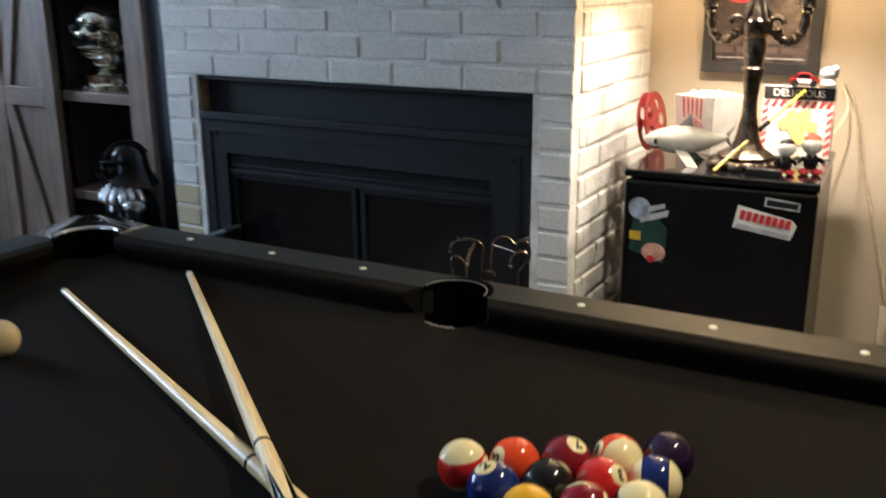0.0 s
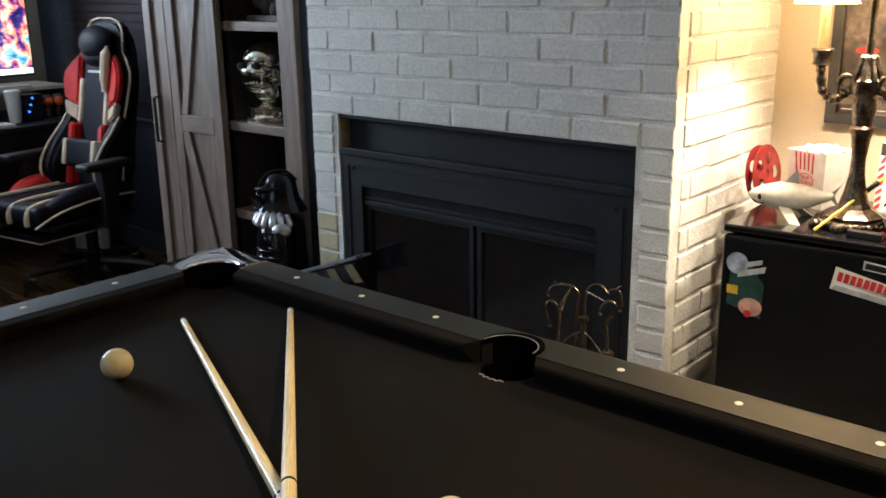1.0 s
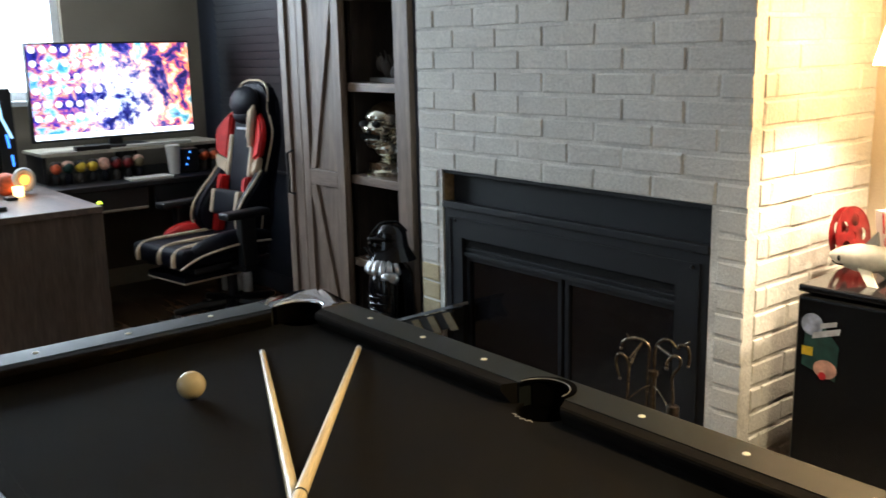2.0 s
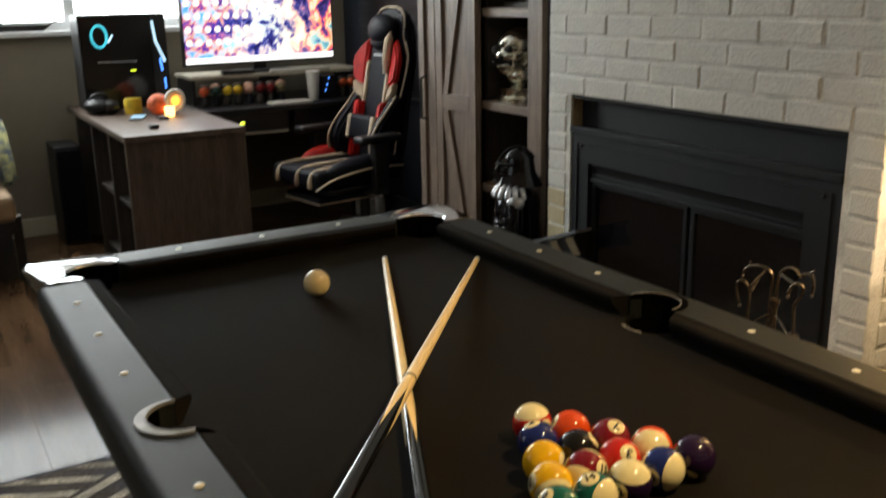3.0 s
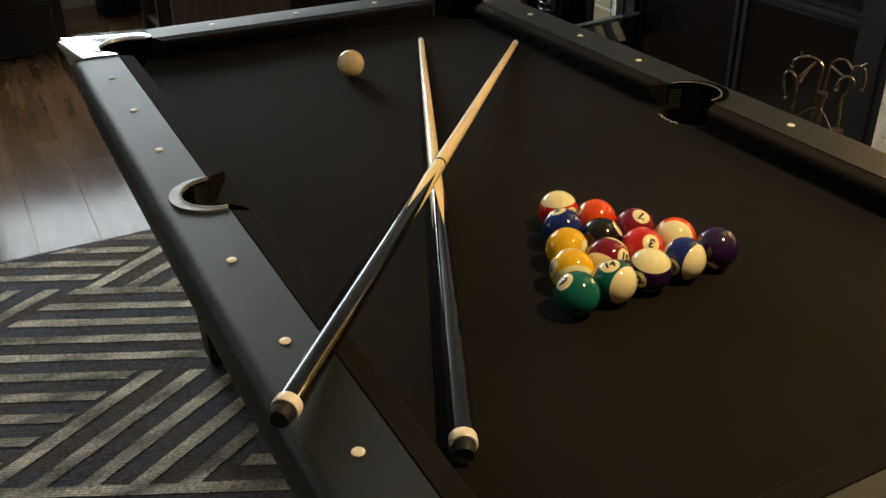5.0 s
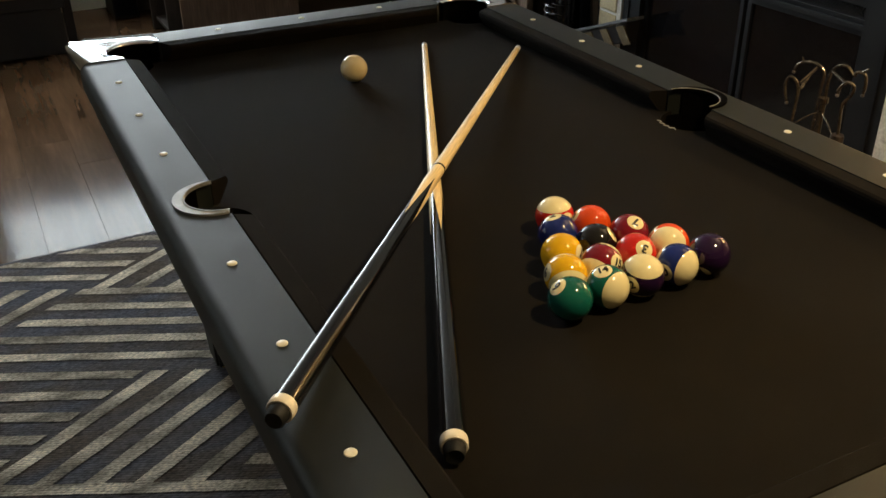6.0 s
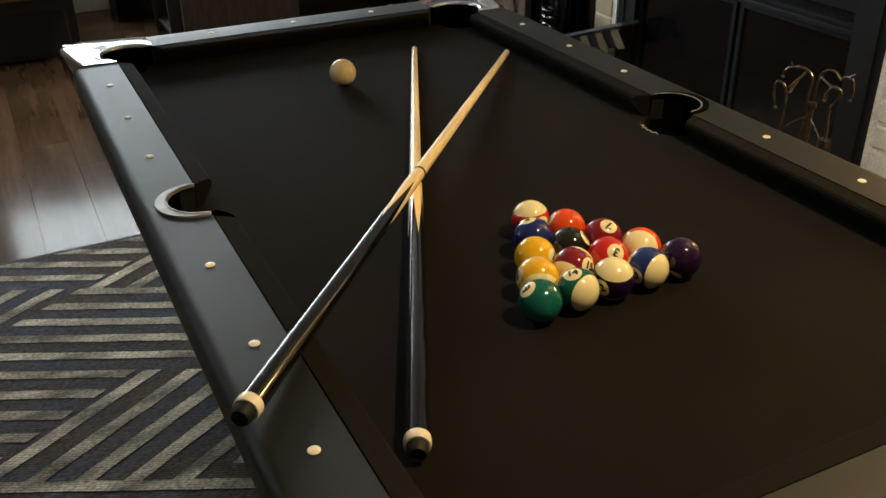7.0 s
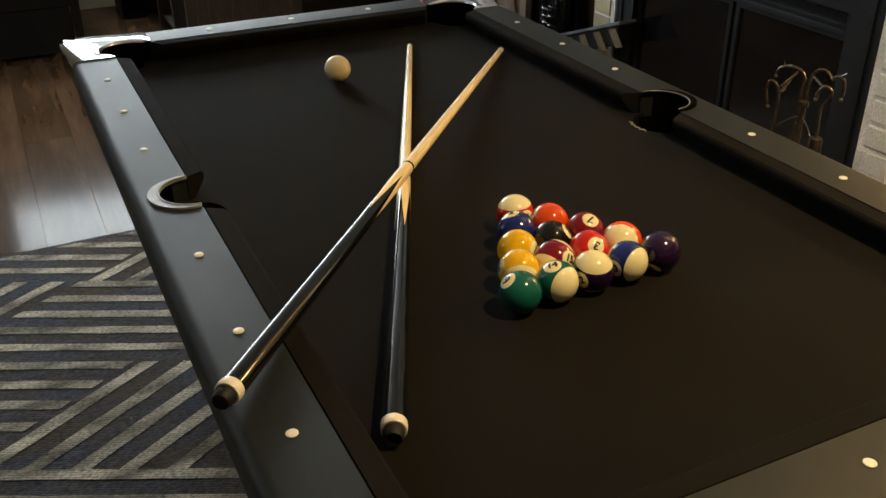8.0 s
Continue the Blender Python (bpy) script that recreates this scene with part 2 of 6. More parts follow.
def lettering(text, size, depth=0.0004, bold=0.0):
    """A mesh of a word in the built-in font, centred, in the x-y plane."""
    cu = bpy.data.curves.new("lettering", "FONT")
    cu.body, cu.size, cu.extrude, cu.align_x, cu.align_y, cu.resolution_u = text, size, depth, "CENTER", "CENTER", 3
    cu.offset = bold
    ob = bpy.data.objects.new("lettering", cu)
    me = bpy.data.meshes.new_from_object(ob)
    bpy.data.objects.remove(ob)
    return me


def arc(cx, cy, r, a0, a1, n=14):
    return [(cx + r * math.cos(radians(a0 + (a1 - a0) * k / n)), cy + r * math.sin(radians(a0 + (a1 - a0) * k / n))) for k in range(n + 1)]


# ---- room shell ----
FLOOR = part("floor", box(WEST - 0.2, EAST + 0.2, SOUTH - 0.2, NORTH + 0.2, -0.12, -0.006), M_GAP)
tagged(FLOOR, "dark brown wood plank floor", "floor", kind="structure")
ceiling = part("ceiling", box(WEST - 0.2, EAST + 0.2, SOUTH - 0.2, NORTH + 0.2, CEIL, CEIL + 0.1), M_CEIL)
tagged(ceiling, "plain off-white painted ceiling", "ceiling", kind="structure")
WIN_W = (-0.88, 1.08, 1.18, 2.18)


def wall_with_opening(name, lo, hi, opening, plane, axis, mat, label, thick=0.12):
    """A wall along x or y from lo to hi, with one opening (a, b, z0, z1) cut through it."""
    a, b, z0, z1 = opening
    bm = bmesh.new()
    for u0, u1, w0, w1 in ((lo, a, 0, CEIL), (b, hi, 0, CEIL), (a, b, 0, z0), (a, b, z1, CEIL)):
        if axis == "y":
            add_box(bm, plane - thick, plane, u0, u1, w0, w1)
        else:
            add_box(bm, u0, u1, plane - thick, plane, w0, w1)
    return tagged(part(name, bm, mat), label, "wall", kind="structure")


wall_with_opening("wall_west", SOUTH, NORTH, WIN_W, WEST, "y", M_TAUPE, "taupe painted wall with a wide window")
# the opening here is added to let the south fill in
wall_with_opening("wall_south", WEST - 0.12, EAST + 0.12, (-2.7, -1.1, 0.85, 2.2), SOUTH, "x", M_TAUPE, "taupe painted wall with an added opening for the fill light")
tagged(part("wall_east", box(EAST, EAST + 0.12, SOUTH, NORTH, 0, CEIL), M_TAUPE), "plain taupe painted wall", "wall", kind="structure")
tagged(part("wall_north", box(WEST - 0.12, -1.30, NORTH, NORTH + 0.12, 0, CEIL), M_NAVY), "dark navy painted wall", "wall", kind="structure")
tagged(part("wall_north_alcove", box(-1.30, EAST + 0.12, NORTH, NORTH + 0.12, 0, CEIL), M_CREAM), "warm cream painted alcove wall", "wall", kind="structure")


def window(name, y0, y1, z0, z1, label, m, mullions):
    """A white vinyl window, built along x, facing +y, sill towards the room."""
    w = thing(name, label, "window", m, kind="structure")
    bm = bmesh.new()
    f = 0.05
    for a, b, c, d in ((y0, y1, z0, z0 + f), (y0, y1, z1 - f, z1), (y0, y0 + f, z0 + f, z1 - f), (y1 - f, y1, z0 + f, z1 - f)):
        add_box(bm, a, b, -0.10, -0.04, c, d)
    part("window_frame", bm, M_WHITE, w)
    for u in mullions:
        part("mullion", box(u - 0.03, u + 0.03, -0.098, -0.035, z0 + f, z1 - f, 0.006), M_WHITE, w)
    part("window_sill", box(y0 - 0.04, y1 + 0.04, -0.10, 0.05, z0 - 0.03, z0 + 0.001, 0.006), M_WHITE, w)
    edges = [y0 + f, *mullions, y1 - f]
    for a, b in zip(edges, edges[1:]):
        pane = part("pane", box(a, b, -0.074, -0.070, z0 + f, z1 - f), M_GLASS, w)
        pane.visible_shadow = False
    return w


M_GLASS = bpy.data.materials.new("clear_glass")
M_GLASS.use_nodes = True
gp = M_GLASS.node_tree.nodes["Principled BSDF"]
gp.inputs["Transmission Weight"].default_value, gp.inputs["Roughness"].default_value, gp.inputs["IOR"].default_value = 1.0, 0.0, 1.05
window("window_1", -1.08, 0.88, 1.18, 2.18, "white vinyl window glaring with daylight", pose(WEST, 0, 0, 0, 0, -90), (-0.22,))
# unseen window, made up to frame the south fill lamp
window("added_south_window", -2.7, -1.1, 0.85, 2.2, "white vinyl window, unseen, added around the south fill light", pose(0, SOUTH, 0, 0, 0, 0), (-1.9,))


# ---- chimney and fireplace ----
CH_L, CH_R, CH_Y, OP_L, OP_R, OP_T = -1.50, -0.137, 1.32, -1.392, -0.228, 1.003
COURSE, MODULE, JOINT = 0.0692, 0.2115, 0.009
chimney = thing("chimney_breast", "whitewashed brick chimney breast around a dark fireplace insert", "chimney", kind="structure")
bm = bmesh.new()
g = 0.0040
add_box(bm, CH_L + g, OP_L + 0.02, CH_Y + g, NORTH, 0, CEIL)
add_box(bm, OP_R - 0.02, CH_R - g, CH_Y + g, NORTH, 0, CEIL)
add_box(bm, OP_L + 0.02, OP_R - 0.02, CH_Y + g, NORTH, OP_T + 0.004, CEIL)
add_box(bm, OP_L + 0.02, OP_R - 0.02, CH_Y + 0.36, NORTH, 0, OP_T + 0.004)
part("mortar_core", bm, M_MORTAR, chimney, "painted recessed mortar")
part("jamb_lining", box(OP_L + 0.0005, OP_L + 0.022, CH_Y + 0.014, CH_Y + 0.10, 0, OP_T - 0.002), M_TANBRICK, chimney, "bare tan brick reveal")
part("lintel", box(OP_L + 0.005, OP_R - 0.005, CH_Y + 0.012, CH_Y + 0.09, OP_T - 0.010, OP_T + 0.003, 0.002), M_STEEL, chimney, "thin steel lintel angle")

fire = thing("fireplace_insert", "dark grey steel fireplace insert with smoked glass doors", "fireplace")
FY = CH_Y + 0.020
part("upper_panel", box(OP_L + 0.024, OP_R - 0.004, FY + 0.035, FY + 0.05, 0.88, OP_T - 0.012), M_STEEL, fire)
S_L, S_R, S_T, I_L, I_R, I_T = -1.366, -0.252, 0.893, -1.275, -0.362, 0.772
bm = bmesh.new()
for a, b, c, d in ((S_L, I_L, 0.0, S_T), (I_R, S_R, 0.0, S_T), (I_L, I_R, I_T, S_T)):
    add_box(bm, a, b, FY - 0.012, FY + 0.02, c, d)
part("surround", bm, M_STEEL, fire)
part("surround_top_lip", box(S_L - 0.002, S_R + 0.002, FY - 0.022, FY - 0.0125, S_T - 0.020, S_T + 0.004, 0.003), M_STEEL, fire)
bm = bmesh.new()
for a, b, c, d in ((S_L + 0.028, S_L + 0.034, 0.0, S_T - 0.05), (S_R - 0.034, S_R - 0.028, 0.0, S_T - 0.05), (S_L + 0.034, S_R - 0.034, S_T - 0.056, S_T - 0.05)):
    add_box(bm, a, b, FY - 0.016, FY - 0.0122, c, d)
part("surround_bead", bm, M_STEEL, fire)
part("hood", box(I_L + 0.001, I_R - 0.001, FY + 0.004, FY + 0.03, 0.712, I_T - 0.001, 0.004), M_STEEL, fire)
part("hood_rail", box(I_L + 0.002, I_R - 0.002, FY - 0.006, FY + 0.003, 0.706, 0.722, 0.003), M_STEEL, fire)
part("hood_louvre", box(I_L + 0.002, I_R - 0.002, FY - 0.002, FY + 0.0035, 0.729, 0.735, 0.001), M_STEEL, fire)
bm = bmesh.new()
for k in range(90):
    x = I_L + 0.012 + 0.0098 * k
    for lean in (45, -45):
        add_box(bm, -0.0011, 0.0011, -0.0012, 0.0008, -0.016, 0.016, pose(x, FY + 0.0026, 0.7530, 0, lean))
tagged(part("hood_mesh", bm, M_SOOT, fire, "dark wire mesh along the hood"), kind="stuff")
for a, b in ((I_L, -0.812), (-0.798, I_R)):
    door = part("glass_door", box(a + 0.018, b - 0.014, FY + 0.016, FY + 0.020, 0.10, 0.690), M_DARKGLASS, fire, "smoked glass fire door")
    bm = bmesh.new()
    for p, q, r, s in ((a + 0.002, a + 0.018, 0.08, 0.704), (b - 0.014, b, 0.08, 0.704), (a + 0.018, b - 0.014, 0.690, 0.704), (a + 0.018, b - 0.014, 0.08, 0.10)):
        add_box(bm, p, q, FY + 0.008, FY + 0.024, r, s)
    part("door_frame", bm, M_STEEL, door)
for x in (S_L + 0.055, S_R - 0.055):
    part("screw", lathe([(0.006, 0), (0.006, 0.003), (0.003, 0.005), (0, 0.005)], 10, pose(x, FY - 0.012, 0.83, 90)), M_STEEL, fire)
part("firebox", box(I_L, I_R, FY + 0.03, FY + 0.05, 0.0, I_T), M_SOOT, fire, "sooty black firebox")


# ---- pool table ----
RAIL_Z, BED_Z = 0.790, 0.747
RX, RY = 0.962, 0.538          # outer edge of the flat rail top
SX, SY = 0.868, 0.446          # seam between rail and cushion
NX, NY = 0.838, 0.414          # cushion nose
PITCH = 0.207
table = thing("pool_table", "black pool table with chrome corners and black felt", "pool table")


def rounded_rail(points, outer):
    """A rail outlined in plan; the top edges for which outer(x, y) holds at both ends are rounded."""
    bm = prism(points, 0.738, RAIL_Z)
    es = [e for e in bm.edges if all(v.co.z > RAIL_Z - 0.001 and outer(v.co.x, v.co.y) for v in e.verts)]
    bmesh.ops.bevel(bm, geom=es, offset=0.019, segments=6, profile=0.5, affect="EDGES")
    return bm


OUT = 0.003
long_rail = [(-0.778, -RY - OUT), (0.778, -RY - OUT), (0.778, -SY), (0.060, -SY)]
long_rail += arc(0, -SY, 0.060, 0, -180, 20)[1:-1] + [(-0.060, -SY), (-0.778, -SY)]
me_long = finish(rounded_rail(long_rail, lambda x, y: y < -RY), True)
short_rail = [(-RX - OUT, -0.356), (-SX, -0.356), (-SX, 0.356), (-RX - OUT, 0.356)]
me_short = finish(rounded_rail(short_rail, lambda x, y: x < -RX), True)
for turn in (0, 180):
    part("long_rail", me_long, M_RAIL, table, at=pose(0, 0, 0, 0, 0, turn))
    part("end_rail", me_short, M_RAIL, table, at=pose(0, 0, 0, 0, 0, turn))


def cushion(length0, length1):
    """A cushion along x from length0 to length1, its nose at +y."""
    bm = bmesh.new()
    w = SY - NY
    profile = [(0.0016, RAIL_Z - 0.0035), (0.0026, RAIL_Z - 0.0008), (w * 0.86, RAIL_Z - 0.0020), (w * 0.97, RAIL_Z - 0.0055), (w, RAIL_Z - 0.010), (w - 0.001, RAIL_Z - 0.016), (0.012, BED_Z), (0.0016, BED_Z)]
    ends = []
    for x, s in ((length0, 1), (length1, -1)):
        ends.append([bm.verts.new((x + s * y * 0.55, y, z)) for y, z in profile])
    a, b = ends
    n = len(profile)
    for k in range(n):
        bm.faces.new((a[k], b[k], b[(k + 1) % n], a[(k + 1) % n]))
    bm.faces.new(a[::-1])
    bm.faces.new(b)
    return finish(bm)


me_cl, me_cs = cushion(-0.778, -0.062), cushion(-0.352, 0.352)
for sx, sy in ((0, 0), (0.84, 0)):
    part("cushion", me_cl, M_CLOTH, table, at=pose(sx, -SY, 0))
for sx in (0, 0.84):
    part("cushion", me_cl, M_CLOTH, table, at=pose(-sx, SY, 0, 0, 0, 180))
part("cushion", me_cs, M_CLOTH, table, at=pose(-SX, 0, 0, 0, 0, -90))
part("cushion", me_cs, M_CLOTH, table, at=pose(SX, 0, 0, 0, 0, 90))

HOLE, CORNER = 0.061, (0.833, 0.411)


def bite(sx, sy):
    """The hole of a corner pocket, seen from the bed, from the end rail round to the long rail."""
    pts = arc(CORNER[0] + 0.018, CORNER[1] + 0.018, 0.052, -80, -190, 10)
    pts = [(sx * x, sy * y) for x, y in pts]
    return pts if sx * sy > 0 else pts[::-1]


bed = []
bed += [(SX, 0.33)] + bite(1, 1) + [(0.76, SY)]
bed += arc(0, SY + 0.008, 0.055, 0, -180, 14)
bed += [(-0.76, SY)] + bite(-1, 1) + [(-SX, 0.33)]
bed += [(-SX, -0.33)] + bite(-1, -1) + [(-0.76, -SY)]
bed += arc(0, -SY - 0.008, 0.055, 180, 0, 14)
bed += [(0.76, -SY)] + bite(1, -1) + [(SX, -0.33)]
part("bed_cloth", prism(bed, BED_Z - 0.022, BED_Z), M_CLOTH, table, "black felt playing surface")

for sy in (1, -1):
    plate = prism(arc(0, -0.010, 0.0605, 7, -187, 24) + arc(0, 0, 0.0525, -180, 0, 24), 0.0, 0.004)
    bmesh.ops.bevel(plate, geom=[e for e in plate.edges if all(v.co.z > 0.003 for v in e.verts)], offset=0.0015, segments=2, affect="EDGES")
    part("pocket_plate", plate, M_PLATE if sy < 0 else M_LEATHER, table, "curved grey pocket rim" if sy < 0 else "", smooth=True, at=pose(0, -SY if sy < 0 else SY, RAIL_Z - 0.0005, 0, 0, 0 if sy < 0 else 180))
    rim = tube([(x, y, RAIL_Z + 0.0038) for x, y in arc(0, sy * SY, 0.0545, 0 if sy > 0 else 180, 180 if sy > 0 else 360, 20)], 0.0012, 6)
    part("pocket_rim_wire", rim, M_PLATE, table)


def cup(cx, cy, r):
    """A pocket cup, open at the top, with a floor."""
    prof = [(r, BED_Z - 0.006), (r + 0.001, 0.70), (r * 0.92, 0.665), (r * 0.6, 0.655), (0, 0.653)]
    bm = lathe(prof, 24, pose(cx, cy, 0))
    top = [f for f in bm.faces if all(abs(v.co.z - BED_Z + 0.006) < 1e-4 for v in f.verts)]
    bmesh.ops.delete(bm, geom=top, context="FACES_ONLY")
    return bm


for sx in (-1, 0, 1):
    for sy in (-1, 1):
        cx, cy = (0, sy * (SY + 0.004)) if sx == 0 else (sx * CORNER[0] + sx * 0.014, sy * CORNER[1] + sy * 0.014)
        part("pocket", cup(cx, cy, 0.054), M_LEATHER, table, "black pocket cup", smooth=True)
        a = math.degrees(math.atan2(sy, sx)) if sx else sy * 90
        span = 66 if sx == 0 else 76
        wall_in, wall_out = arc(cx, cy, 0.053, a - span, a + span, 16), arc(cx, cy, 0.056, a + span, a - span, 16)
        if sx:
            wall_in, wall_out = arc(sx * CORNER[0], sy * CORNER[1], HOLE - 0.0035, a - 88, a + 88, 18), arc(sx * CORNER[0], sy * CORNER[1], HOLE - 0.0003, a + 88, a - 88, 18)
        part("pocket_liner", prism(wall_in + wall_out, BED_Z - 0.012, RAIL_Z - 0.004), M_LEATHER, table, smooth=True)
for sx in (-1, 1):
    for sy in (-1, 1):
        pts = [(-0.776, -RY - OUT), (-0.776, -SY)]
        pts += arc(-CORNER[0], -CORNER[1], HOLE, -45, -222, 18)[1:]
        pts += [(-SX, -0.354), (-RX - OUT, -0.354)] + arc(-RX + 0.030, -RY + 0.030, 0.040, 180, 270, 8)
        bm = prism(pts[::-1], 0.732, RAIL_Z + 0.003)
        es = [e for e in bm.edges if all(v.co.z > RAIL_Z and (v.co.y < -RY or v.co.x < -RX) for v in e.verts)]
        bmesh.ops.bevel(bm, geom=es, offset=0.022, segments=6, profile=0.5, affect="EDGES")
        hole = [e for e in bm.edges if e.is_valid and all(v.co.z > RAIL_Z and math.hypot(v.co.x + CORNER[0], v.co.y + CORNER[1]) < HOLE + 0.002 for v in e.verts)]
        bmesh.ops.bevel(bm, geom=hole, offset=0.007, segments=4, profile=0.5, affect="EDGES")
        bmesh.ops.transform(bm, matrix=Matrix.Diagonal((-sx, -sy, 1, 1)), verts=bm.verts)
        part("corner_cap", bm, M_CHROME, table, "polished chrome corner casting", smooth=True)

sight = finish(lathe([(0.0068, -0.001), (0.0068, 0.0008), (0.0055, 0.0018), (0, 0.0022)], 14), True)
for i in range(-3, 4):
    if i:
        for sy in (-1, 1):
            part("sight", sight, M_PEARL, table, at=pose(i * PITCH, sy * 0.486, RAIL_Z))
for j in (-1, 0, 1):
    for sx in (-1, 1):
        part("sight", sight, M_PEARL, table, at=pose(sx * 0.910, j * PITCH, RAIL_Z))
AX, AY = RX - 0.030, RY - 0.026
for x0, x1, y0, y1 in ((-AX, AX, -AY, -AY + 0.006), (-AX, AX, AY - 0.006, AY), (-AX, -AX + 0.006, -AY + 0.0062, AY - 0.0062), (AX - 0.006, AX, -AY + 0.0062, AY - 0.0062)):
    part("apron_board", box(x0, x1, y0, y1, 0.62, 0.737, 0.002), M_BODY, table)
part("cabinet", box(-RX + 0.07, RX - 0.07, -RY + 0.07, RY - 0.07, 0.50, 0.619, 0.004), M_BODY, table)
for sx in (-1, 1):
    for sy in (-1, 1):
        leg = bmesh.new()
        add_lathe(leg, [(0.060, 0.022), (0.066, 0.10), (0.085, 0.40), (0.092, 0.505)], 4, pose(0, 0, 0, 0, 0, 45))
        bmesh.ops.bevel(leg, geom=leg.edges[:], offset=0.006, segments=2, affect="EDGES")
        lg = part("leg", leg, M_BODY, table, at=pose(sx * 0.70, sy * 0.33, 0))
        part("leveller", lathe([(0.036, 0.0105), (0.036, 0.018), (0.014, 0.022), (0.014, 0.03)], 16), M_BRASS, lg, "brass levelling foot", smooth=True)
lace = []
for k in range(9):
    a = radians(-118 + 6.6 * k)
    r = 0.0565 if k % 2 else 0.0625
    lace.append((r * math.cos(a), SY + 0.008 + r * math.sin(a), BED_Z + 0.0012))
part("pocket_lacing", tube(lace, 0.0009, 5), M_LACE, table, "pale zigzag pocket lacing")



# ---- balls ----
R = 0.0286
EYE_DIR = Vector((1.248 - 0.36, -0.721 + 0.014, 1.364 - 0.775)).normalized()
E_RIGHT = Vector((0, 0, 1)).cross(EYE_DIR).normalized()
E_UP = EYE_DIR.cross(E_RIGHT)


def facing(dx, dy):
    """A direction on a ball, by how far right and up of its middle it lies, in radii, as seen from the near end of the table."""
    d = math.hypot(dx, dy)
    if d > 0.98:
        dx, dy = dx * 0.98 / d, dy * 0.98 / d
    return (dx * E_RIGHT + dy * E_UP + math.sqrt(max(0, 1 - dx * dx - dy * dy)) * EYE_DIR).normalized()


def ball_material(name, colour, striped, plain=False):
    """Phenolic resin: a colour, a white stripe's poles (about the ball's z) and two white number discs (on its x)."""
    mat = bpy.data.materials.new(name)
    mat.use_nodes = True
    nt = mat.node_tree
    p = nt.nodes["Principled BSDF"]
    p.inputs["Roughness"].default_value, p.inputs["Coat Weight"].default_value, p.inputs["Coat Roughness"].default_value = 0.10, 0.3, 0.03
    co = nt.nodes.new("ShaderNodeTexCoord")
    sep = nt.nodes.new("ShaderNodeSeparateXYZ")
    nt.links.new(co.outputs["Object"], sep.inputs[0])

    def above(axis, limit):
        ab = nt.nodes.new("ShaderNodeMath")
        ab.operation = "ABSOLUTE"
        nt.links.new(sep.outputs[axis], ab.inputs[0])
        gt = nt.nodes.new("ShaderNodeMath")
        gt.operation, gt.inputs[1].default_value = "GREATER_THAN", limit * R
        nt.links.new(ab.outputs[0], gt.inputs[0])
        return gt.outputs[0]

    noise_tex = nt.nodes.new("ShaderNodeTexNoise")
    noise_tex.inputs["Scale"].default_value = 60
    nt.links.new(co.outputs["Object"], noise_tex.inputs["Vector"])
    base = nt.nodes.new("ShaderNodeMixRGB")
    base.inputs["Color1"].default_value, base.inputs["Color2"].default_value = (*colour, 1), (*[c * 0.85 for c in colour], 1)
    nt.links.new(noise_tex.outputs["Fac"], base.inputs["Fac"])
    out = base.outputs[0]
    masks = ([above("Z", 0.50)] if striped else []) + ([] if plain else [above("X", 0.905)])
    for mask in masks:
        mx = nt.nodes.new("ShaderNodeMixRGB")
        mx.inputs["Color2"].default_value = (0.84, 0.72, 0.40, 1)
        nt.links.new(mask, mx.inputs["Fac"])
        nt.links.new(out, mx.inputs["Color1"])
        out = mx.outputs[0]
    nt.links.new(out, p.inputs["Base Color"])
    return mat


def sphere():
    bm = bmesh.new()
    bmesh.ops.create_uvsphere(bm, u_segments=48, v_segments=28, radius=R)
    return finish(bm, True)


M_DIGIT = material("printed_black", (0.010, 0.010, 0.010), 0.3, vary=0.05)
YEL, BLU, RED, PUR, ORA, GRN, MAR, BLK = (0.84, 0.46, 0.014), (0.010, 0.022, 0.145), (0.60, 0.022, 0.018), (0.018, 0.005, 0.032), (0.78, 0.075, 0.012), (0.004, 0.11, 0.085), (0.20, 0.008, 0.018), (0.008, 0.008, 0.008)
# number: place in the rack (row steps along either side), colour, stripe, number disc and white pole as (right, up) in radii, turn of the digits' top, anticlockwise from upright
BALLS = {
    11: (0, 0, RED, True, (0.72, -0.20), (-0.10, 0.90), 40), 5: (1, 0, ORA, False, (-0.86, 0.42), None, 60), 7: (2, 0, MAR, False, (0.28, 0.64), None, 165),
    13: (3, 0, ORA, True, (0.75, -0.55), (-0.12, -0.08), 0), 4: (4, 0, PUR, False, (-0.3, -0.9), None, 0),
    2: (0, 1, BLU, False, (-0.32, 0.88), None, 20), 8: (1, 1, BLK, False, (0.80, 0.58), None, 80), 3: (2, 1, RED, False, (0.40, 0.30), None, 160),
    10: (3, 1, BLU, True, (-0.62, -0.42), (0.80, -0.26), 15), 1: (0, 2, YEL, False, (0.93, 0.12), None, -60), 15: (1, 2, MAR, True, (0.76, 0.12), (-0.35, -0.70), -28),
    12: (2, 2, PUR, True, (-0.52, -0.42), (0.06, 0.80), 15), 9: (0, 3, YEL, True, (-0.92, 0.15), (0.26, -0.68), 180), 14: (1, 3, GRN, True, (-0.20, 0.74), (0.76, -0.22), 22),
    6: (0, 4, GRN, False, (-0.60, 0.54), None, 155),
}
APEX = Vector((0.2640, -0.0235, BED_Z + R))
RACK_TURN = radians(2.0)
NAMES = {1: "yellow", 2: "blue", 3: "red", 4: "purple", 5: "orange", 6: "green", 7: "maroon", 8: "black", 9: "yellow striped", 10: "blue striped", 11: "red striped", 12: "purple striped", 13: "orange striped", 14: "green striped", 15: "maroon striped"}
D = 2 * R + 0.0001
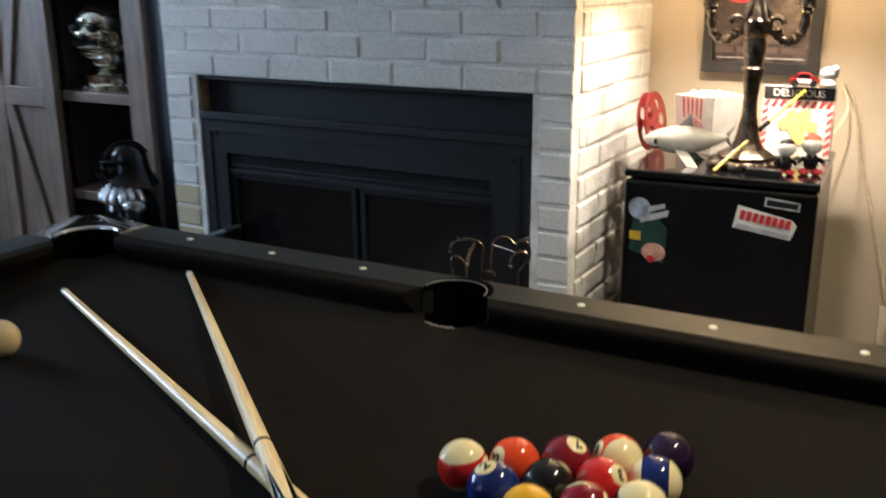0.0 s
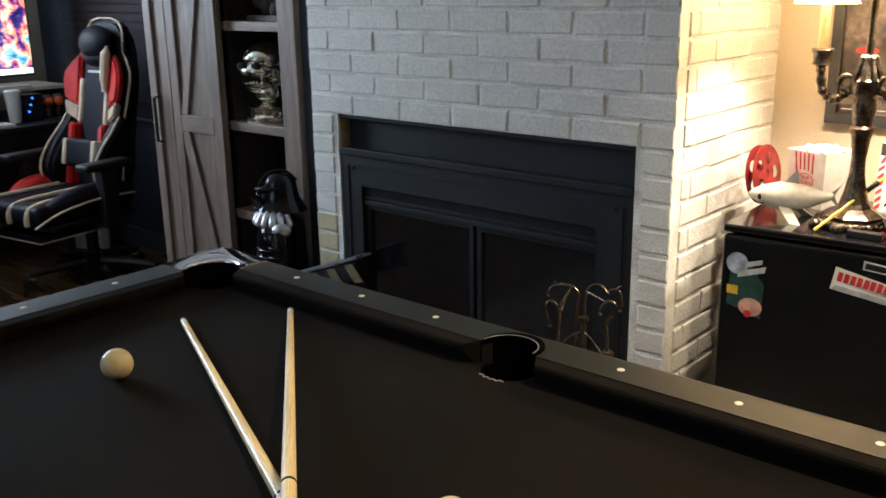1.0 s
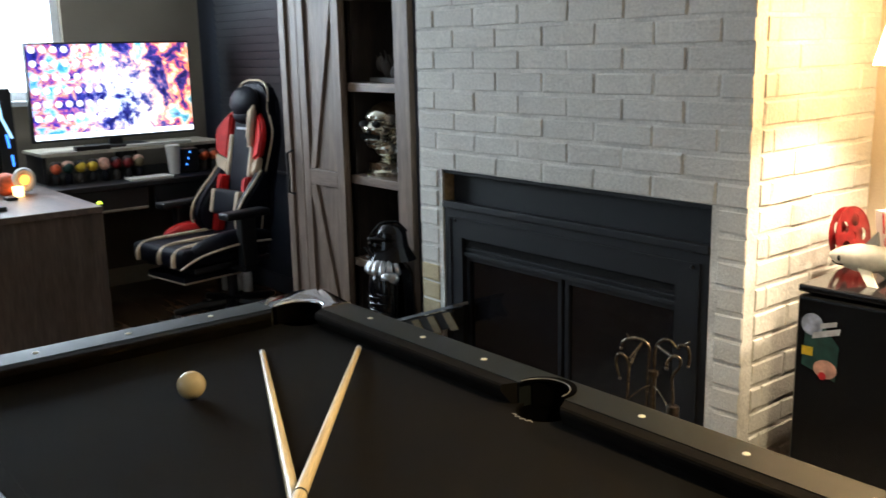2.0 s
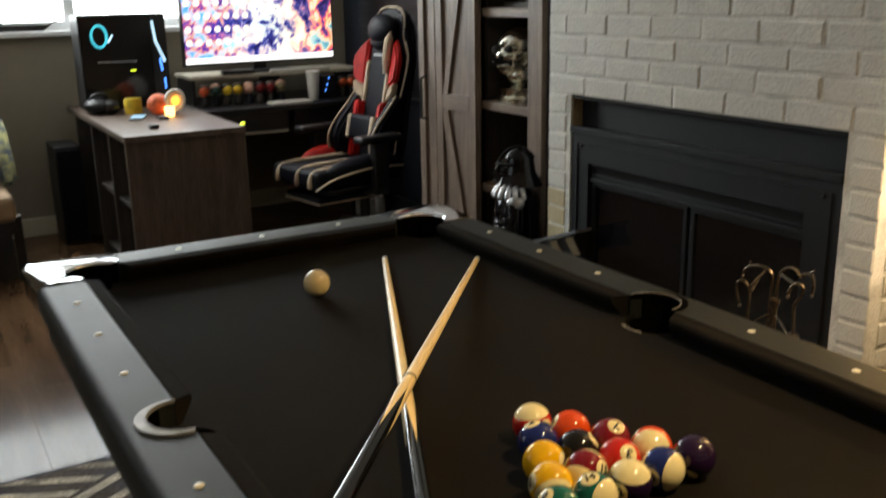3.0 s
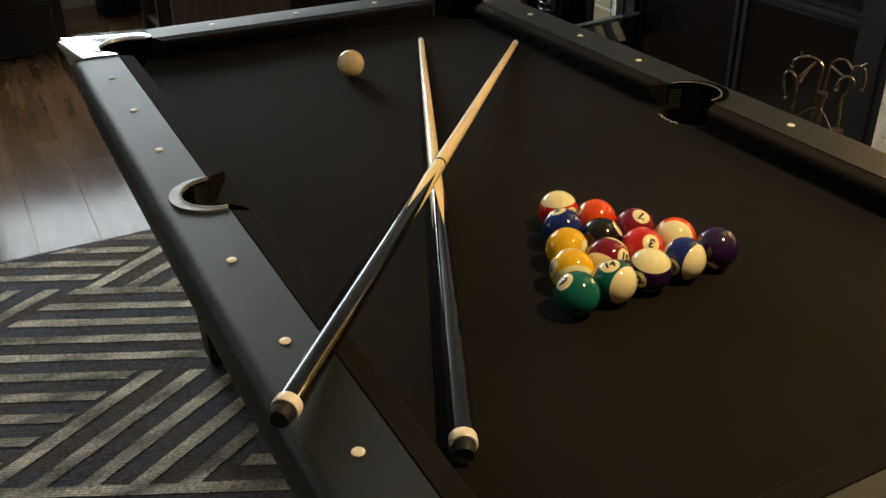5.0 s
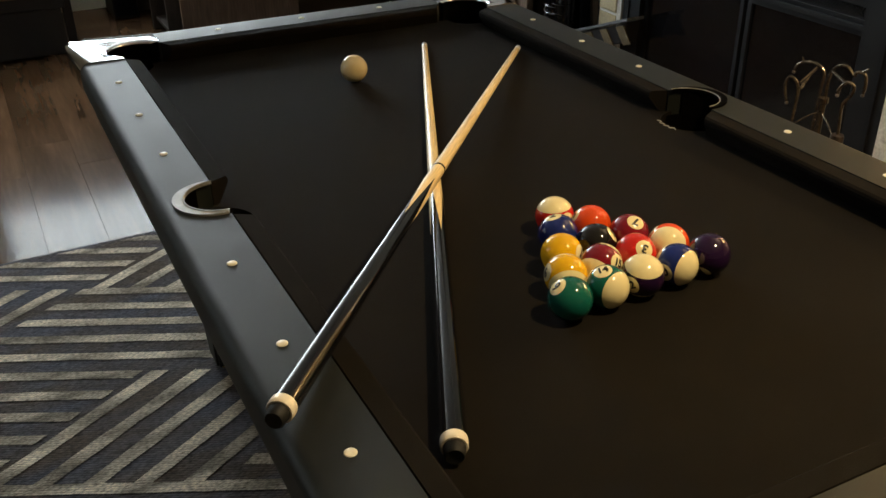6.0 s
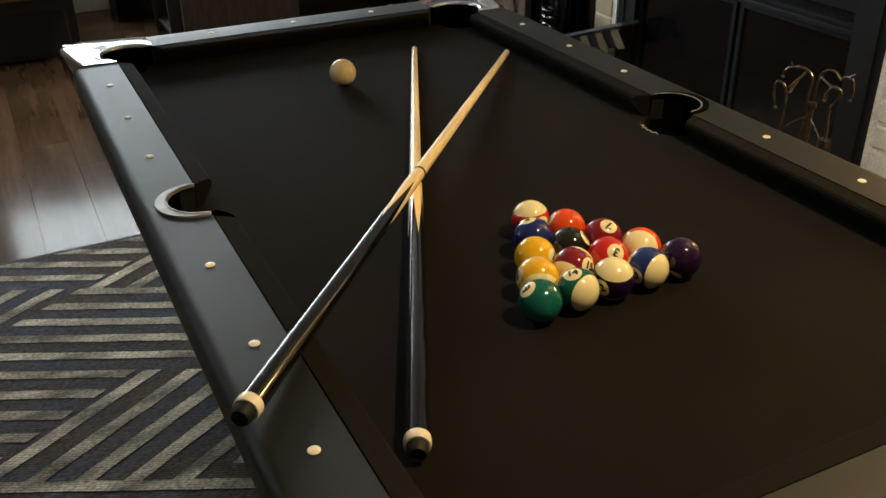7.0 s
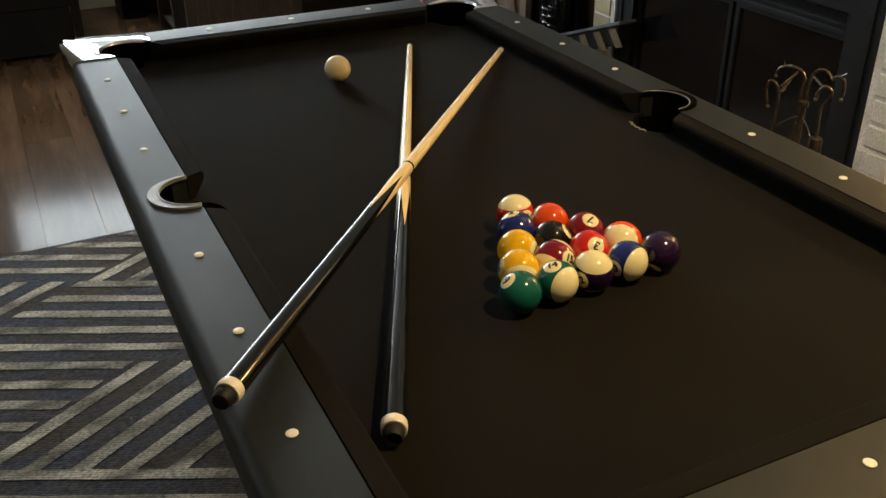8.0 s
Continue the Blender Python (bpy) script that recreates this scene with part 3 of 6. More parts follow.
for number, (i, j, colour, striped, disc, pole, turn) in BALLS.items():
    c = APEX + Matrix.Rotation(RACK_TURN, 3, "Z") @ Vector((D * math.cos(radians(30)) * (i + j), D * 0.5 * (i - j), 0))
    x = facing(*disc)
    z = facing(*pole) if pole else E_UP
    z = (z - x * z.dot(x)).normalized()
    if pole:
        z = facing(*pole)
        x = (x - z * x.dot(z)).normalized()
    y = z.cross(x)
    m = Matrix((x, y, z)).transposed().to_4x4()
    m.translation = c
    mat = ball_material("resin_" + NAMES[number].replace(" ", "_"), colour, striped)
    ball = part("billiard_ball", sphere(), mat, at=m)
    tagged(ball, "glossy %s billiard ball racked on black felt" % NAMES[number], "billiard ball", "balls racked in a triangle")
    for side in (1, -1):
        me = lettering(str(number), 0.0180 if number < 10 else 0.0146, bold=0.0007)
        me.materials.clear()
        fine = bmesh.new()
        fine.from_mesh(me)
        bmesh.ops.triangulate(fine, faces=fine.faces)
        bmesh.ops.subdivide_edges(fine, edges=[e for e in fine.edges if e.calc_length() > 0.002], cuts=2, use_grid_fill=True)
        fine.to_mesh(me)
        fine.free()
        top = m.to_3x3().inverted() @ (math.cos(radians(turn)) * E_UP - math.sin(radians(turn)) * E_RIGHT)
        rot = Matrix.Rotation(math.atan2(-top.y * side, top.z), 3, "Z")
        for v in me.vertices:
            q = rot @ v.co
            lift = R + (0.00022 if v.co.z > 0 else -0.0004)
            d = Vector((side, 0, 0)) + Vector((0, side * q.x, q.y)) / R
            v.co = d.normalized() * lift
        part("number", me, M_DIGIT, ball)
cue_ball = part("cue_ball", sphere(), ball_material("resin_ivory", (0.72, 0.58, 0.33), False, True), at=pose(-0.5195, -0.0205, BED_Z + R))
tagged(cue_ball, "glossy ivory cue ball on black felt", "billiard ball")


# ---- cues ----
def cue(butt, tip, label, spin):
    """A two-piece cue from the end of its butt to its tip; built along x."""
    b, t = Vector(butt), Vector(tip)
    length = (t - b).length
    ax = (t - b).normalized()
    up = Vector((0, 0, 1))
    y = up.cross(ax).normalized()
    m = Matrix((ax, y, ax.cross(y))).transposed().to_4x4() @ pose(0, 0, 0, spin)
    m.translation = b
    c = thing("pool_cue", label, "cue", m, "pool cues crossed on the table")
    along = pose(0, 0, 0, 0, 90, 0)

    def rad(s):
        return 0.0144 - (0.0144 - 0.0064) * s

    def turned(name, s0, s1, mat, lab="", extra=0.0):
        n = 12
        prof = [(rad(s0 + (s1 - s0) * k / n) + extra, length * (s0 + (s1 - s0) * k / n)) for k in range(n + 1)]
        return part(name, lathe(prof, 28, along), mat, c, lab, smooth=True)

    part("bumper", lathe([(0, 0.0115), (0.0050, 0.0112), (0.0092, 0.0105), (0.0108, 0.0130), (0.0118, 0.0240), (0.0118, 0.0255)], 24, along), M_RUBBER, c, "black rubber bumper", smooth=True)
    ring = [(0.0085, length * 0.0170), (rad(0.017) - 0.0006, length * 0.0170), (rad(0.017) + 0.0004, length * 0.0180), (rad(0.02) + 0.0007, length * 0.0215), (rad(0.0255) + 0.0004, length * 0.0255)]
    part("butt_cap", lathe(ring, 28, along), M_RING, c, "ivory butt ring", smooth=True)
    turned("butt", 0.0255, 0.430, M_BUTT, "glossy black lacquered butt")
    # wooden splice points running into the black butt
    bm = bmesh.new()
    for k in range(4):
        a0 = k * math.pi / 2
        n = 14
        left, right = [], []
        for q in range(n + 1):
            s = 0.330 + 0.100 * q / n
            half = 0.79 * q / n
            r = rad(s) + 0.00015
            for lst, a in ((left, a0 - half), (right, a0 + half)):
                lst.append(bm.verts.new((length * s, r * math.cos(a), r * math.sin(a))))
        rows = []
        for q in range(n + 1):
            s = 0.330 + 0.100 * q / n
            half = 0.79 * q / n
            r = rad(s) + 0.00025
            rows.append([left[q]] + [bm.verts.new((length * s, r * math.cos(a0 + half * u / 3), r * math.sin(a0 + half * u / 3))) for u in (-2, -1, 0, 1, 2)] + [right[q]])
        for r0, r1 in zip(rows, rows[1:]):
            for u in range(6):
                bm.faces.new((r0[u], r0[u + 1], r1[u + 1], r1[u]))
    part("splice", bm, M_MAPLE, c, "pale wooden splice points", smooth=True)
    turned("joint_wood", 0.430, 0.4635, M_MAPLE)
    turned("joint_ring", 0.4635, 0.4675, M_BUTT, "thin black joint ring", 0.0002)
    turned("shaft", 0.4675, 0.983, M_MAPLE, "pale maple shaft")
    turned("ferrule", 0.983, 0.995, M_RING)
    turned("tip", 0.995, 1.0, M_TIP)
    return c


cue((0.6550, -0.3904, BED_Z + 0.0156), (-0.673, 0.219, BED_Z + 0.0066), "pool cue with black butt lying on the felt", 20)
cue((0.5755, -0.5502, 0.8120), (-0.545, 0.400, BED_Z + 0.0068), "pool cue with black butt lying across another cue and the rail", 0)


# ---- rug ----
def clip_to_rect(poly, x0, x1, y0, y1):
    for axis, limit, sign in ((0, x0, 1), (0, x1, -1), (1, y0, 1), (1, y1, -1)):
        out = []
        for k in range(len(poly)):
            p, q = poly[k - 1], poly[k]
            dp, dq = sign * (p[axis] - limit), sign * (q[axis] - limit)
            if (dp < 0) != (dq < 0):
                f = dp / (dp - dq)
                out.append((p[0] + f * (q[0] - p[0]), p[1] + f * (q[1] - p[1])))
            if dq >= 0:
                out.append(q)
        poly = out
        if len(poly) < 3:
            return []
    return poly


RUG = (-1.512, 1.50, -1.45, 1.02)
rug = thing("area_rug", "charcoal and oatmeal woven rug with herringbone stripes", "rug")
part("rug_base", box(RUG[0], RUG[1], RUG[2], RUG[3], 0.001, 0.010, 0.003), M_RUGDARK, rug)
UA, UB, O = Vector((0.430, 0.903)), Vector((0.525, -0.851)), Vector((-0.746, -0.496))
CA, CB, N_STRIPE = 0.535, 0.480, 5
verts, faces = [], []
for i in range(-9, 10):
    for j in range(-9, 10):
        for k in range(N_STRIPE):
            if (i + j) % 3 == 0:
                w = CA / N_STRIPE
                a0, a1, b0, b1 = i * CA + (k - 0.02) * w - 0.012, i * CA + (k + 0.38) * w - 0.012, j * CB + 0.012, (j + 1) * CB + 0.012
            else:
                w = CB / N_STRIPE
                a0, a1, b0, b1 = i * CA - 0.035, (i + 1) * CA - 0.035, j * CB + (k - 0.02) * w + 0.012, j * CB + (k + 0.38) * w + 0.012
            n = 8
            edge = []
            for p, q in (((a0, b0), (a1, b0)), ((a1, b0), (a1, b1)), ((a1, b1), (a0, b1)), ((a0, b1), (a0, b0))):
                for s in range(n):
                    f = s / n
                    v = O + (p[0] + f * (q[0] - p[0])) * UA + (p[1] + f * (q[1] - p[1])) * UB
                    edge.append((v.x + random.uniform(-0.0016, 0.0016), v.y + random.uniform(-0.0016, 0.0016)))
            poly = clip_to_rect(edge, RUG[0] + 0.02, RUG[1] - 0.02, RUG[2] + 0.02, RUG[3] - 0.02)
            if poly:
                faces.append(list(range(len(verts), len(verts) + len(poly))))
                verts += [(x, y, 0.0118) for x, y in poly]
me = bpy.data.meshes.new("stripe_weave")
me.from_pydata(verts, [], faces)
tagged(part("stripe_weave", me, M_RUGLIGHT, rug, "oatmeal woven stripes"), kind="stuff")


# ---- more materials ----
M_KERNEL = material("popcorn_print", (0.66, 0.47, 0.17), 0.5, vary=0.15, scale=50)
M_POSTERTEXT = material("poster_text", (0.10, 0.07, 0.06), 0.5, vary=0.1)
M_RED = material("red_leatherette", (0.62, 0.016, 0.014), 0.45, vary=0.10, scale=12, bump=0.0003, bump_scale=300)
M_SEATBLACK = material("navy_black_leatherette", (0.004, 0.0045, 0.010), 0.48, spec=0.22, vary=0.12, scale=10, bump=0.0003, bump_scale=300)
M_CREAMLEATHER = material("cream_leatherette", (0.60, 0.47, 0.33), 0.45, vary=0.10, scale=14, bump=0.0003, bump_scale=300)
M_GLOSSBLACK = material("gloss_black_enamel", (0.008, 0.008, 0.009), 0.16, vary=0.08, scale=10, coat=0.3)
M_SILVER = material("aged_silver", (0.60, 0.61, 0.63), 0.30, metal=1.0, vary=0.15, scale=25)
M_SKULL = material("tarnished_chrome", (0.74, 0.71, 0.62), 0.10, metal=1.0, vary=0.2, scale=30, bump=0.004, bump_scale=38)
M_BRONZE = material("dark_bronze", (0.125, 0.098, 0.068), 0.26, metal=0.9, vary=0.25, scale=40, bump=0.0006, bump_scale=120)
M_PEWTER = material("antique_pewter", (0.13, 0.105, 0.08), 0.33, metal=1.0, vary=0.3, scale=40, bump=0.0005, bump_scale=150)
M_FRIDGE = material("black_appliance_enamel", (0.005, 0.005, 0.0055), 0.25, spec=0.35, vary=0.10, scale=7, bump=0.00012, bump_scale=500)
M_PAPER = material("white_card", (0.75, 0.72, 0.66), 0.6, vary=0.05, scale=20)
M_REDPRINT = material("red_print", (0.55, 0.025, 0.03), 0.5, vary=0.08, scale=30)
M_REEL = material("red_enamel_tin", (0.17, 0.008, 0.009), 0.34, vary=0.15, scale=25)
M_SHARK = material("shark_vinyl", (0.72, 0.70, 0.62), 0.45, vary=0.10, scale=14, second=(0.64, 0.63, 0.57))
M_SHARKGREY = material("grey_fin_vinyl", (0.30, 0.31, 0.31), 0.5, vary=0.12, scale=25)
M_YELLOW = material("yellow_plastic", (0.65, 0.44, 0.03), 0.4, vary=0.08, scale=30)
M_GREEN = material("dark_green_print", (0.012, 0.045, 0.035), 0.5, vary=0.2, scale=40)
M_SKYBLUE = material("pale_blue_print", (0.30, 0.33, 0.42), 0.5, vary=0.2, scale=40)
M_SKIN = material("peach_print", (0.55, 0.30, 0.22), 0.5, vary=0.15, scale=40)
M_GREYPRINT = material("grey_print", (0.42, 0.42, 0.43), 0.5, vary=0.12, scale=40)
M_POSTER = material("dark_poster", (0.050, 0.032, 0.026), 0.35, vary=0.45, scale=9, coat=0.25, second=(0.13, 0.10, 0.085))
M_FRAME = material("black_frame_wood", (0.018, 0.017, 0.016), 0.4, vary=0.12, scale=12)
M_CORD = material("ivory_cord", (0.45, 0.38, 0.25), 0.5, vary=0.08, scale=40)
M_FLORAL = material("floral_cushion", (0.03, 0.05, 0.08), 0.8, vary=0.2, scale=16, second=(0.32, 0.30, 0.12), bump=0.0004, bump_scale=300)
M_TAN = material("tan_upholstery", (0.24, 0.155, 0.09), 0.85, vary=0.12, scale=8, bump=0.0006, bump_scale=350)
M_TUMBLER = material("white_tumbler", (0.62, 0.60, 0.56), 0.4, vary=0.04, scale=20)
M_BLIND = material("black_blind_slat", (0.012, 0.012, 0.015), 0.5, vary=0.1, scale=10)
M_ORANGE = material("orange_enamel", (0.60, 0.10, 0.03), 0.4, vary=0.15, scale=30)
M_CANDLE = material("ivory_candle_sleeve", (0.72, 0.60, 0.30), 0.5, vary=0.06, scale=30)
M_TILE = material("slate_grey_lid", (0.15, 0.16, 0.175), 0.45, vary=0.15, scale=12)
M_TANSLAT = material("tan_slat", (0.13, 0.095, 0.045), 0.6, vary=0.15, scale=12)
M_CREAMEDGE = material("pale_laminate_edge", (0.42, 0.37, 0.29), 0.45, vary=0.08, scale=10)
M_LEDPHONE = glow("phone_screen", (0.25, 0.45, 0.6), 0.6)
M_VOTIVE = glow("votive_glow", (1.0, 0.62, 0.25), 4.0)
M_LEDBLUE = glow("blue_led", (0.05, 0.25, 1.0), 3.0)
M_LEDCYAN = glow("cyan_led", (0.03, 0.55, 0.75), 1.2)
M_LEDWHITE = glow("pale_led", (0.45, 0.75, 1.0), 1.6)
M_LEDGREEN = glow("yellow_green_led", (0.55, 0.75, 0.05), 2.5)
M_WARM = glow("warm_glow", (1.0, 0.38, 0.06), 3.0)
M_TASKBAR = glow("taskbar_glow", (0.85, 0.92, 1.0), 2.2)
M_ICON = glow("icon_glow", (0.95, 0.90, 0.88), 1.6)
M_SHADE = bpy.data.materials.new("ivory_lampshade_cloth")
M_SHADE.use_nodes = True
nt = M_SHADE.node_tree
tr, df, ms = nt.nodes.new("ShaderNodeBsdfTranslucent"), nt.nodes.new("ShaderNodeBsdfDiffuse"), nt.nodes.new("ShaderNodeMixShader")
tr.inputs["Color"].default_value, df.inputs["Color"].default_value = (0.95, 0.84, 0.60, 1), (0.80, 0.72, 0.55, 1)
ms.inputs["Fac"].default_value = 0.22
through_weave, mw = nt.nodes.new("ShaderNodeBsdfTransparent"), nt.nodes.new("ShaderNodeMixShader")
through_weave.inputs["Color"].default_value, mw.inputs["Fac"].default_value = (1.0, 0.93, 0.78, 1), 0.42
nt.links.new(tr.outputs[0], ms.inputs[1])
nt.links.new(df.outputs[0], ms.inputs[2])
nt.links.new(ms.outputs[0], mw.inputs[1])
nt.links.new(through_weave.outputs[0], mw.inputs[2])
nt.links.new(mw.outputs[0], nt.nodes["Material Output"].inputs["Surface"])
M_SCREEN = bpy.data.materials.new("lit_screen")
M_SCREEN.use_nodes = True
nt = M_SCREEN.node_tree
p = nt.nodes["Principled BSDF"]
p.inputs["Base Color"].default_value, p.inputs["Roughness"].default_value = (0.01, 0.01, 0.01, 1), 0.25
co, nz, cr = nt.nodes.new("ShaderNodeTexCoord"), nt.nodes.new("ShaderNodeTexNoise"), nt.nodes.new("ShaderNodeValToRGB")
nz.inputs["Scale"].default_value, nz.inputs["Detail"].default_value, nz.inputs["Distortion"].default_value = 9.0, 10, 0.35
nz.inputs["Roughness"].default_value = 0.68
nt.links.new(co.outputs["Object"], nz.inputs["Vector"])
stops = ((0.37, (0.010, 0.012, 0.10)), (0.455, (0.05, 0.05, 0.40)), (0.490, (0.75, 0.12, 0.30)), (0.515, (1.0, 0.48, 0.16)), (0.555, (0.95, 0.85, 0.92)), (0.605, (0.12, 0.62, 0.95)), (0.70, (0.03, 0.06, 0.45)))
while len(cr.color_ramp.elements) < len(stops):
    cr.color_ramp.elements.new(0.5)
for el, (pos, col) in zip(cr.color_ramp.elements, stops):
    el.position, el.color = pos, (*col, 1)
nt.links.new(nz.outputs["Fac"], cr.inputs["Fac"])
burst = nt.nodes.new("ShaderNodeVectorMath")
burst.operation, burst.inputs[1].default_value = "DISTANCE", (0.0, 0.06, 0.26)
nt.links.new(co.outputs["Object"], burst.inputs[0])
near = nt.nodes.new("ShaderNodeMapRange")
near.inputs["From Min"].default_value, near.inputs["From Max"].default_value = 0.33, 0.05
near.inputs["To Max"].default_value = 1.25
nt.links.new(burst.outputs["Value"], near.inputs["Value"])
wobble = nt.nodes.new("ShaderNodeMath")
wobble.operation = "MULTIPLY"
nt.links.new(near.outputs["Result"], wobble.inputs[0])
edge = nt.nodes.new("ShaderNodeMapRange")
edge.inputs["From Min"].default_value, edge.inputs["From Max"].default_value, edge.inputs["To Max"].default_value = 0.43, 0.56, 1.2
nt.links.new(nz.outputs["Fac"], edge.inputs["Value"])
nt.links.new(edge.outputs["Result"], wobble.inputs[1])
mixw = nt.nodes.new("ShaderNodeMixRGB")
mixw.inputs["Color2"].default_value = (0.80, 0.98, 1.0, 1)
mixw.use_clamp = True
nt.links.new(wobble.outputs[0], mixw.inputs["Fac"])
nt.links.new(cr.outputs["Color"], mixw.inputs["Color1"])
across, tint, tone = nt.nodes.new("ShaderNodeSeparateXYZ"), nt.nodes.new("ShaderNodeValToRGB"), nt.nodes.new("ShaderNodeMixRGB")
shift = nt.nodes.new("ShaderNodeMapRange")
shift.inputs["From Min"].default_value, shift.inputs["From Max"].default_value = -0.45, 0.45
nt.links.new(co.outputs["Object"], across.inputs[0])
nt.links.new(across.outputs["Y"], shift.inputs["Value"])
nt.links.new(shift.outputs["Result"], tint.inputs["Fac"])
tint.color_ramp.elements.new(0.55)
for el, col in zip(tint.color_ramp.elements, ((0.45, 0.55, 1.0, 1), (0.75, 0.97, 1.0, 1), (1.0, 0.66, 0.42, 1))):
    el.color = col
tone.blend_type, tone.inputs["Fac"].default_value = "MULTIPLY", 0.8
nt.links.new(mixw.outputs[0], tone.inputs["Color1"])
nt.links.new(tint.outputs["Color"], tone.inputs["Color2"])
nt.links.new(tone.outputs[0], p.inputs["Emission Color"])
p.inputs["Emission Strength"].default_value = 1.9


def add_ball(bm, c, r, m=None, u=20, v=12):
    """An ellipsoid with half-axes r at c."""
    res = bmesh.ops.create_uvsphere(bm, u_segments=u, v_segments=v, radius=1)
    t = Matrix.LocRotScale(c, None, r)
    bmesh.ops.transform(bm, matrix=(m @ t) if m is not None else t, verts=res["verts"])


class Sculpt:
    """Collects shapes of several materials into one plain mesh."""

    def __init__(self):
        self.bm, self.mats, self.done = bmesh.new(), [], 0

    def close(self, mat):
        if mat not in self.mats:
            self.mats.append(mat)
        self.bm.faces.ensure_lookup_table()
        for f in self.bm.faces[self.done:]:
            f.material_index = self.mats.index(mat)
        self.done = len(self.bm.faces)

    def make(self, name, at=None, smooth=True):
        me = bpy.data.meshes.new(name)
        bmesh.ops.recalc_face_normals(self.bm, faces=self.bm.faces)
        self.bm.to_mesh(me)
        self.bm.free()
        if smooth:
            me.shade_smooth()
            me.set_sharp_from_angle(angle=radians(45))
        for mt in self.mats:
            me.materials.append(mt)
        ob = new(name, me)
        if at is not None:
            ob.matrix_basis = at
        return ob


def slab(points, y0, y1, bevel=0.0, seg=2):
    """An outline in x and z, counted anticlockwise, with depth from y0 to y1."""
    bm = prism(points, y0, y1)
    for v in bm.verts:
        v.co = Vector((v.co.x, v.co.z, v.co.y))
    if bevel:
        bmesh.ops.bevel(bm, geom=bm.edges[:], offset=bevel, segments=seg, affect="EDGES")
    return bm


# ---- skirting and blinds ----
tagged(part("baseboard_west", box(WEST, WEST + 0.015, SOUTH, NORTH, 0, 0.11, 0.004), M_TRIM), "cream painted skirting board", "skirting", kind="structure")
tagged(part("baseboard_north", box(WEST + 0.016, -2.63, NORTH - 0.015, NORTH, 0, 0.11, 0.004), M_NAVYTRIM), "navy painted skirting board", "skirting", kind="structure")
tagged(part("baseboard_alcove", box(CH_R + 0.002, EAST, NORTH - 0.015, NORTH, 0, 0.11, 0.004), M_TRIM), "cream painted skirting board", "skirting", kind="structure")
blind = thing("window_blind", "closed black slatted blind on the navy wall", "blind")
part("headrail", box(-4.30, -2.78, NORTH - 0.06, NORTH - 0.004, 2.10, 2.15, 0.004), M_BLIND, blind)
slat = finish(box(-4.29, -2.79, -0.0015, 0.0015, -0.024, 0.024))
for k in range(30):
    part("slat", slat, M_BLIND, blind, at=pose(0, NORTH - 0.030, 0.77 + 0.0455 * k, 18))
part("bottom_rail", box(-4.30, -2.78, NORTH - 0.045, NORTH - 0.018, 0.735, 0.750, 0.003), M_BLIND, blind)


# ---- bookcase with barn doors ----
bookcase = thing("bookcase", "grey weathered wood bookcase with a sliding barn door", "bookcase")
BX0, BX1, BY, BT = -2.62, -1.515, 1.462, 2.15
# inner panels: the shade between the shelves is put into their dark colour
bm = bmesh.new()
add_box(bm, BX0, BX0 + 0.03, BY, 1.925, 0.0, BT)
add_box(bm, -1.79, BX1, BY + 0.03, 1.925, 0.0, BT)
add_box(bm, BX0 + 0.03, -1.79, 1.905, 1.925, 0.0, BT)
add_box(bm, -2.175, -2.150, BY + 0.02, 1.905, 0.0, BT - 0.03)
part("carcass", bm, M_DARKWOOD, bookcase, "interior panels with their shade put into a dark colour")
part("stile", box(-1.798, -1.704, BY - 0.022, BY + 0.029, 0.0, BT, 0.003), M_GREYWOOD, bookcase)
part("filler_strip", box(-1.7035, BX1, BY + 0.004, BY + 0.029, 0.0, BT, 0.002), M_NAVYTRIM, bookcase, "dark recessed filler strip")
part("cornice", box(BX0 - 0.02, BX1, BY - 0.04, 1.925, BT, BT + 0.05, 0.006), M_GREYWOOD_H, bookcase)
for z in (0.10, 0.545, 0.905, 1.292, 1.66):
    part("shelf", box(-2.149, -1.7985, BY - 0.012, 1.904, z - 0.036, z, 0.003), M_GREYWOOD_H, bookcase)


def barn_leaf(name, x0, x1, braces):
    leaf = part(name, box(x0, x1, BY - 0.040, BY - 0.022, 0.03, 2.10, 0.002), M_GREYWOOD, bookcase, "grey weathered barn door")
    f = 0.055 if braces else 0.05
    for a, b in ((x0, x0 + f), (x1 - f, x1)):
        part("door_stile", box(a, b, BY - 0.054, BY - 0.0405, 0.03, 2.10, 0.003), M_GREYWOOD, leaf)
    if braces:
        for c, d in ((0.845, 0.915), (0.03, 0.11), (2.02, 2.10)):
            part("door_rail", box(x0 + f + 0.0005, x1 - f - 0.0005, BY - 0.054, BY - 0.0405, c, d, 0.003), M_GREYWOOD_H, leaf)
        w = 0.045
        xa, xb = x0 + f + 0.001, x1 - f - 0.001
        part("brace", slab([(xa, 0.916), (xa + w, 0.916), (xb, 1.62), (xb, 1.74)], BY - 0.053, BY - 0.0408, 0.002), M_GREYWOOD, leaf)
        part("brace", slab([(xb, 0.111), (xb, 0.22), (xa + w, 0.844), (xa, 0.844), (xa, 0.80), (xb - w, 0.111)], BY - 0.053, BY - 0.0408, 0.002), M_GREYWOOD, leaf)
    return leaf


barn_leaf("door_leaf", -2.468, -2.135, True)
side_leaf = barn_leaf("door_leaf", -2.625, -2.472, False)
handle = tube([(-2.553, BY - 0.056, 0.985), (-2.553, BY - 0.085, 0.975), (-2.553, BY - 0.085, 0.795), (-2.553, BY - 0.056, 0.785)], 0.007, 8)
part("handle", handle, M_BLACK, side_leaf, "black iron pull handle", smooth=True)


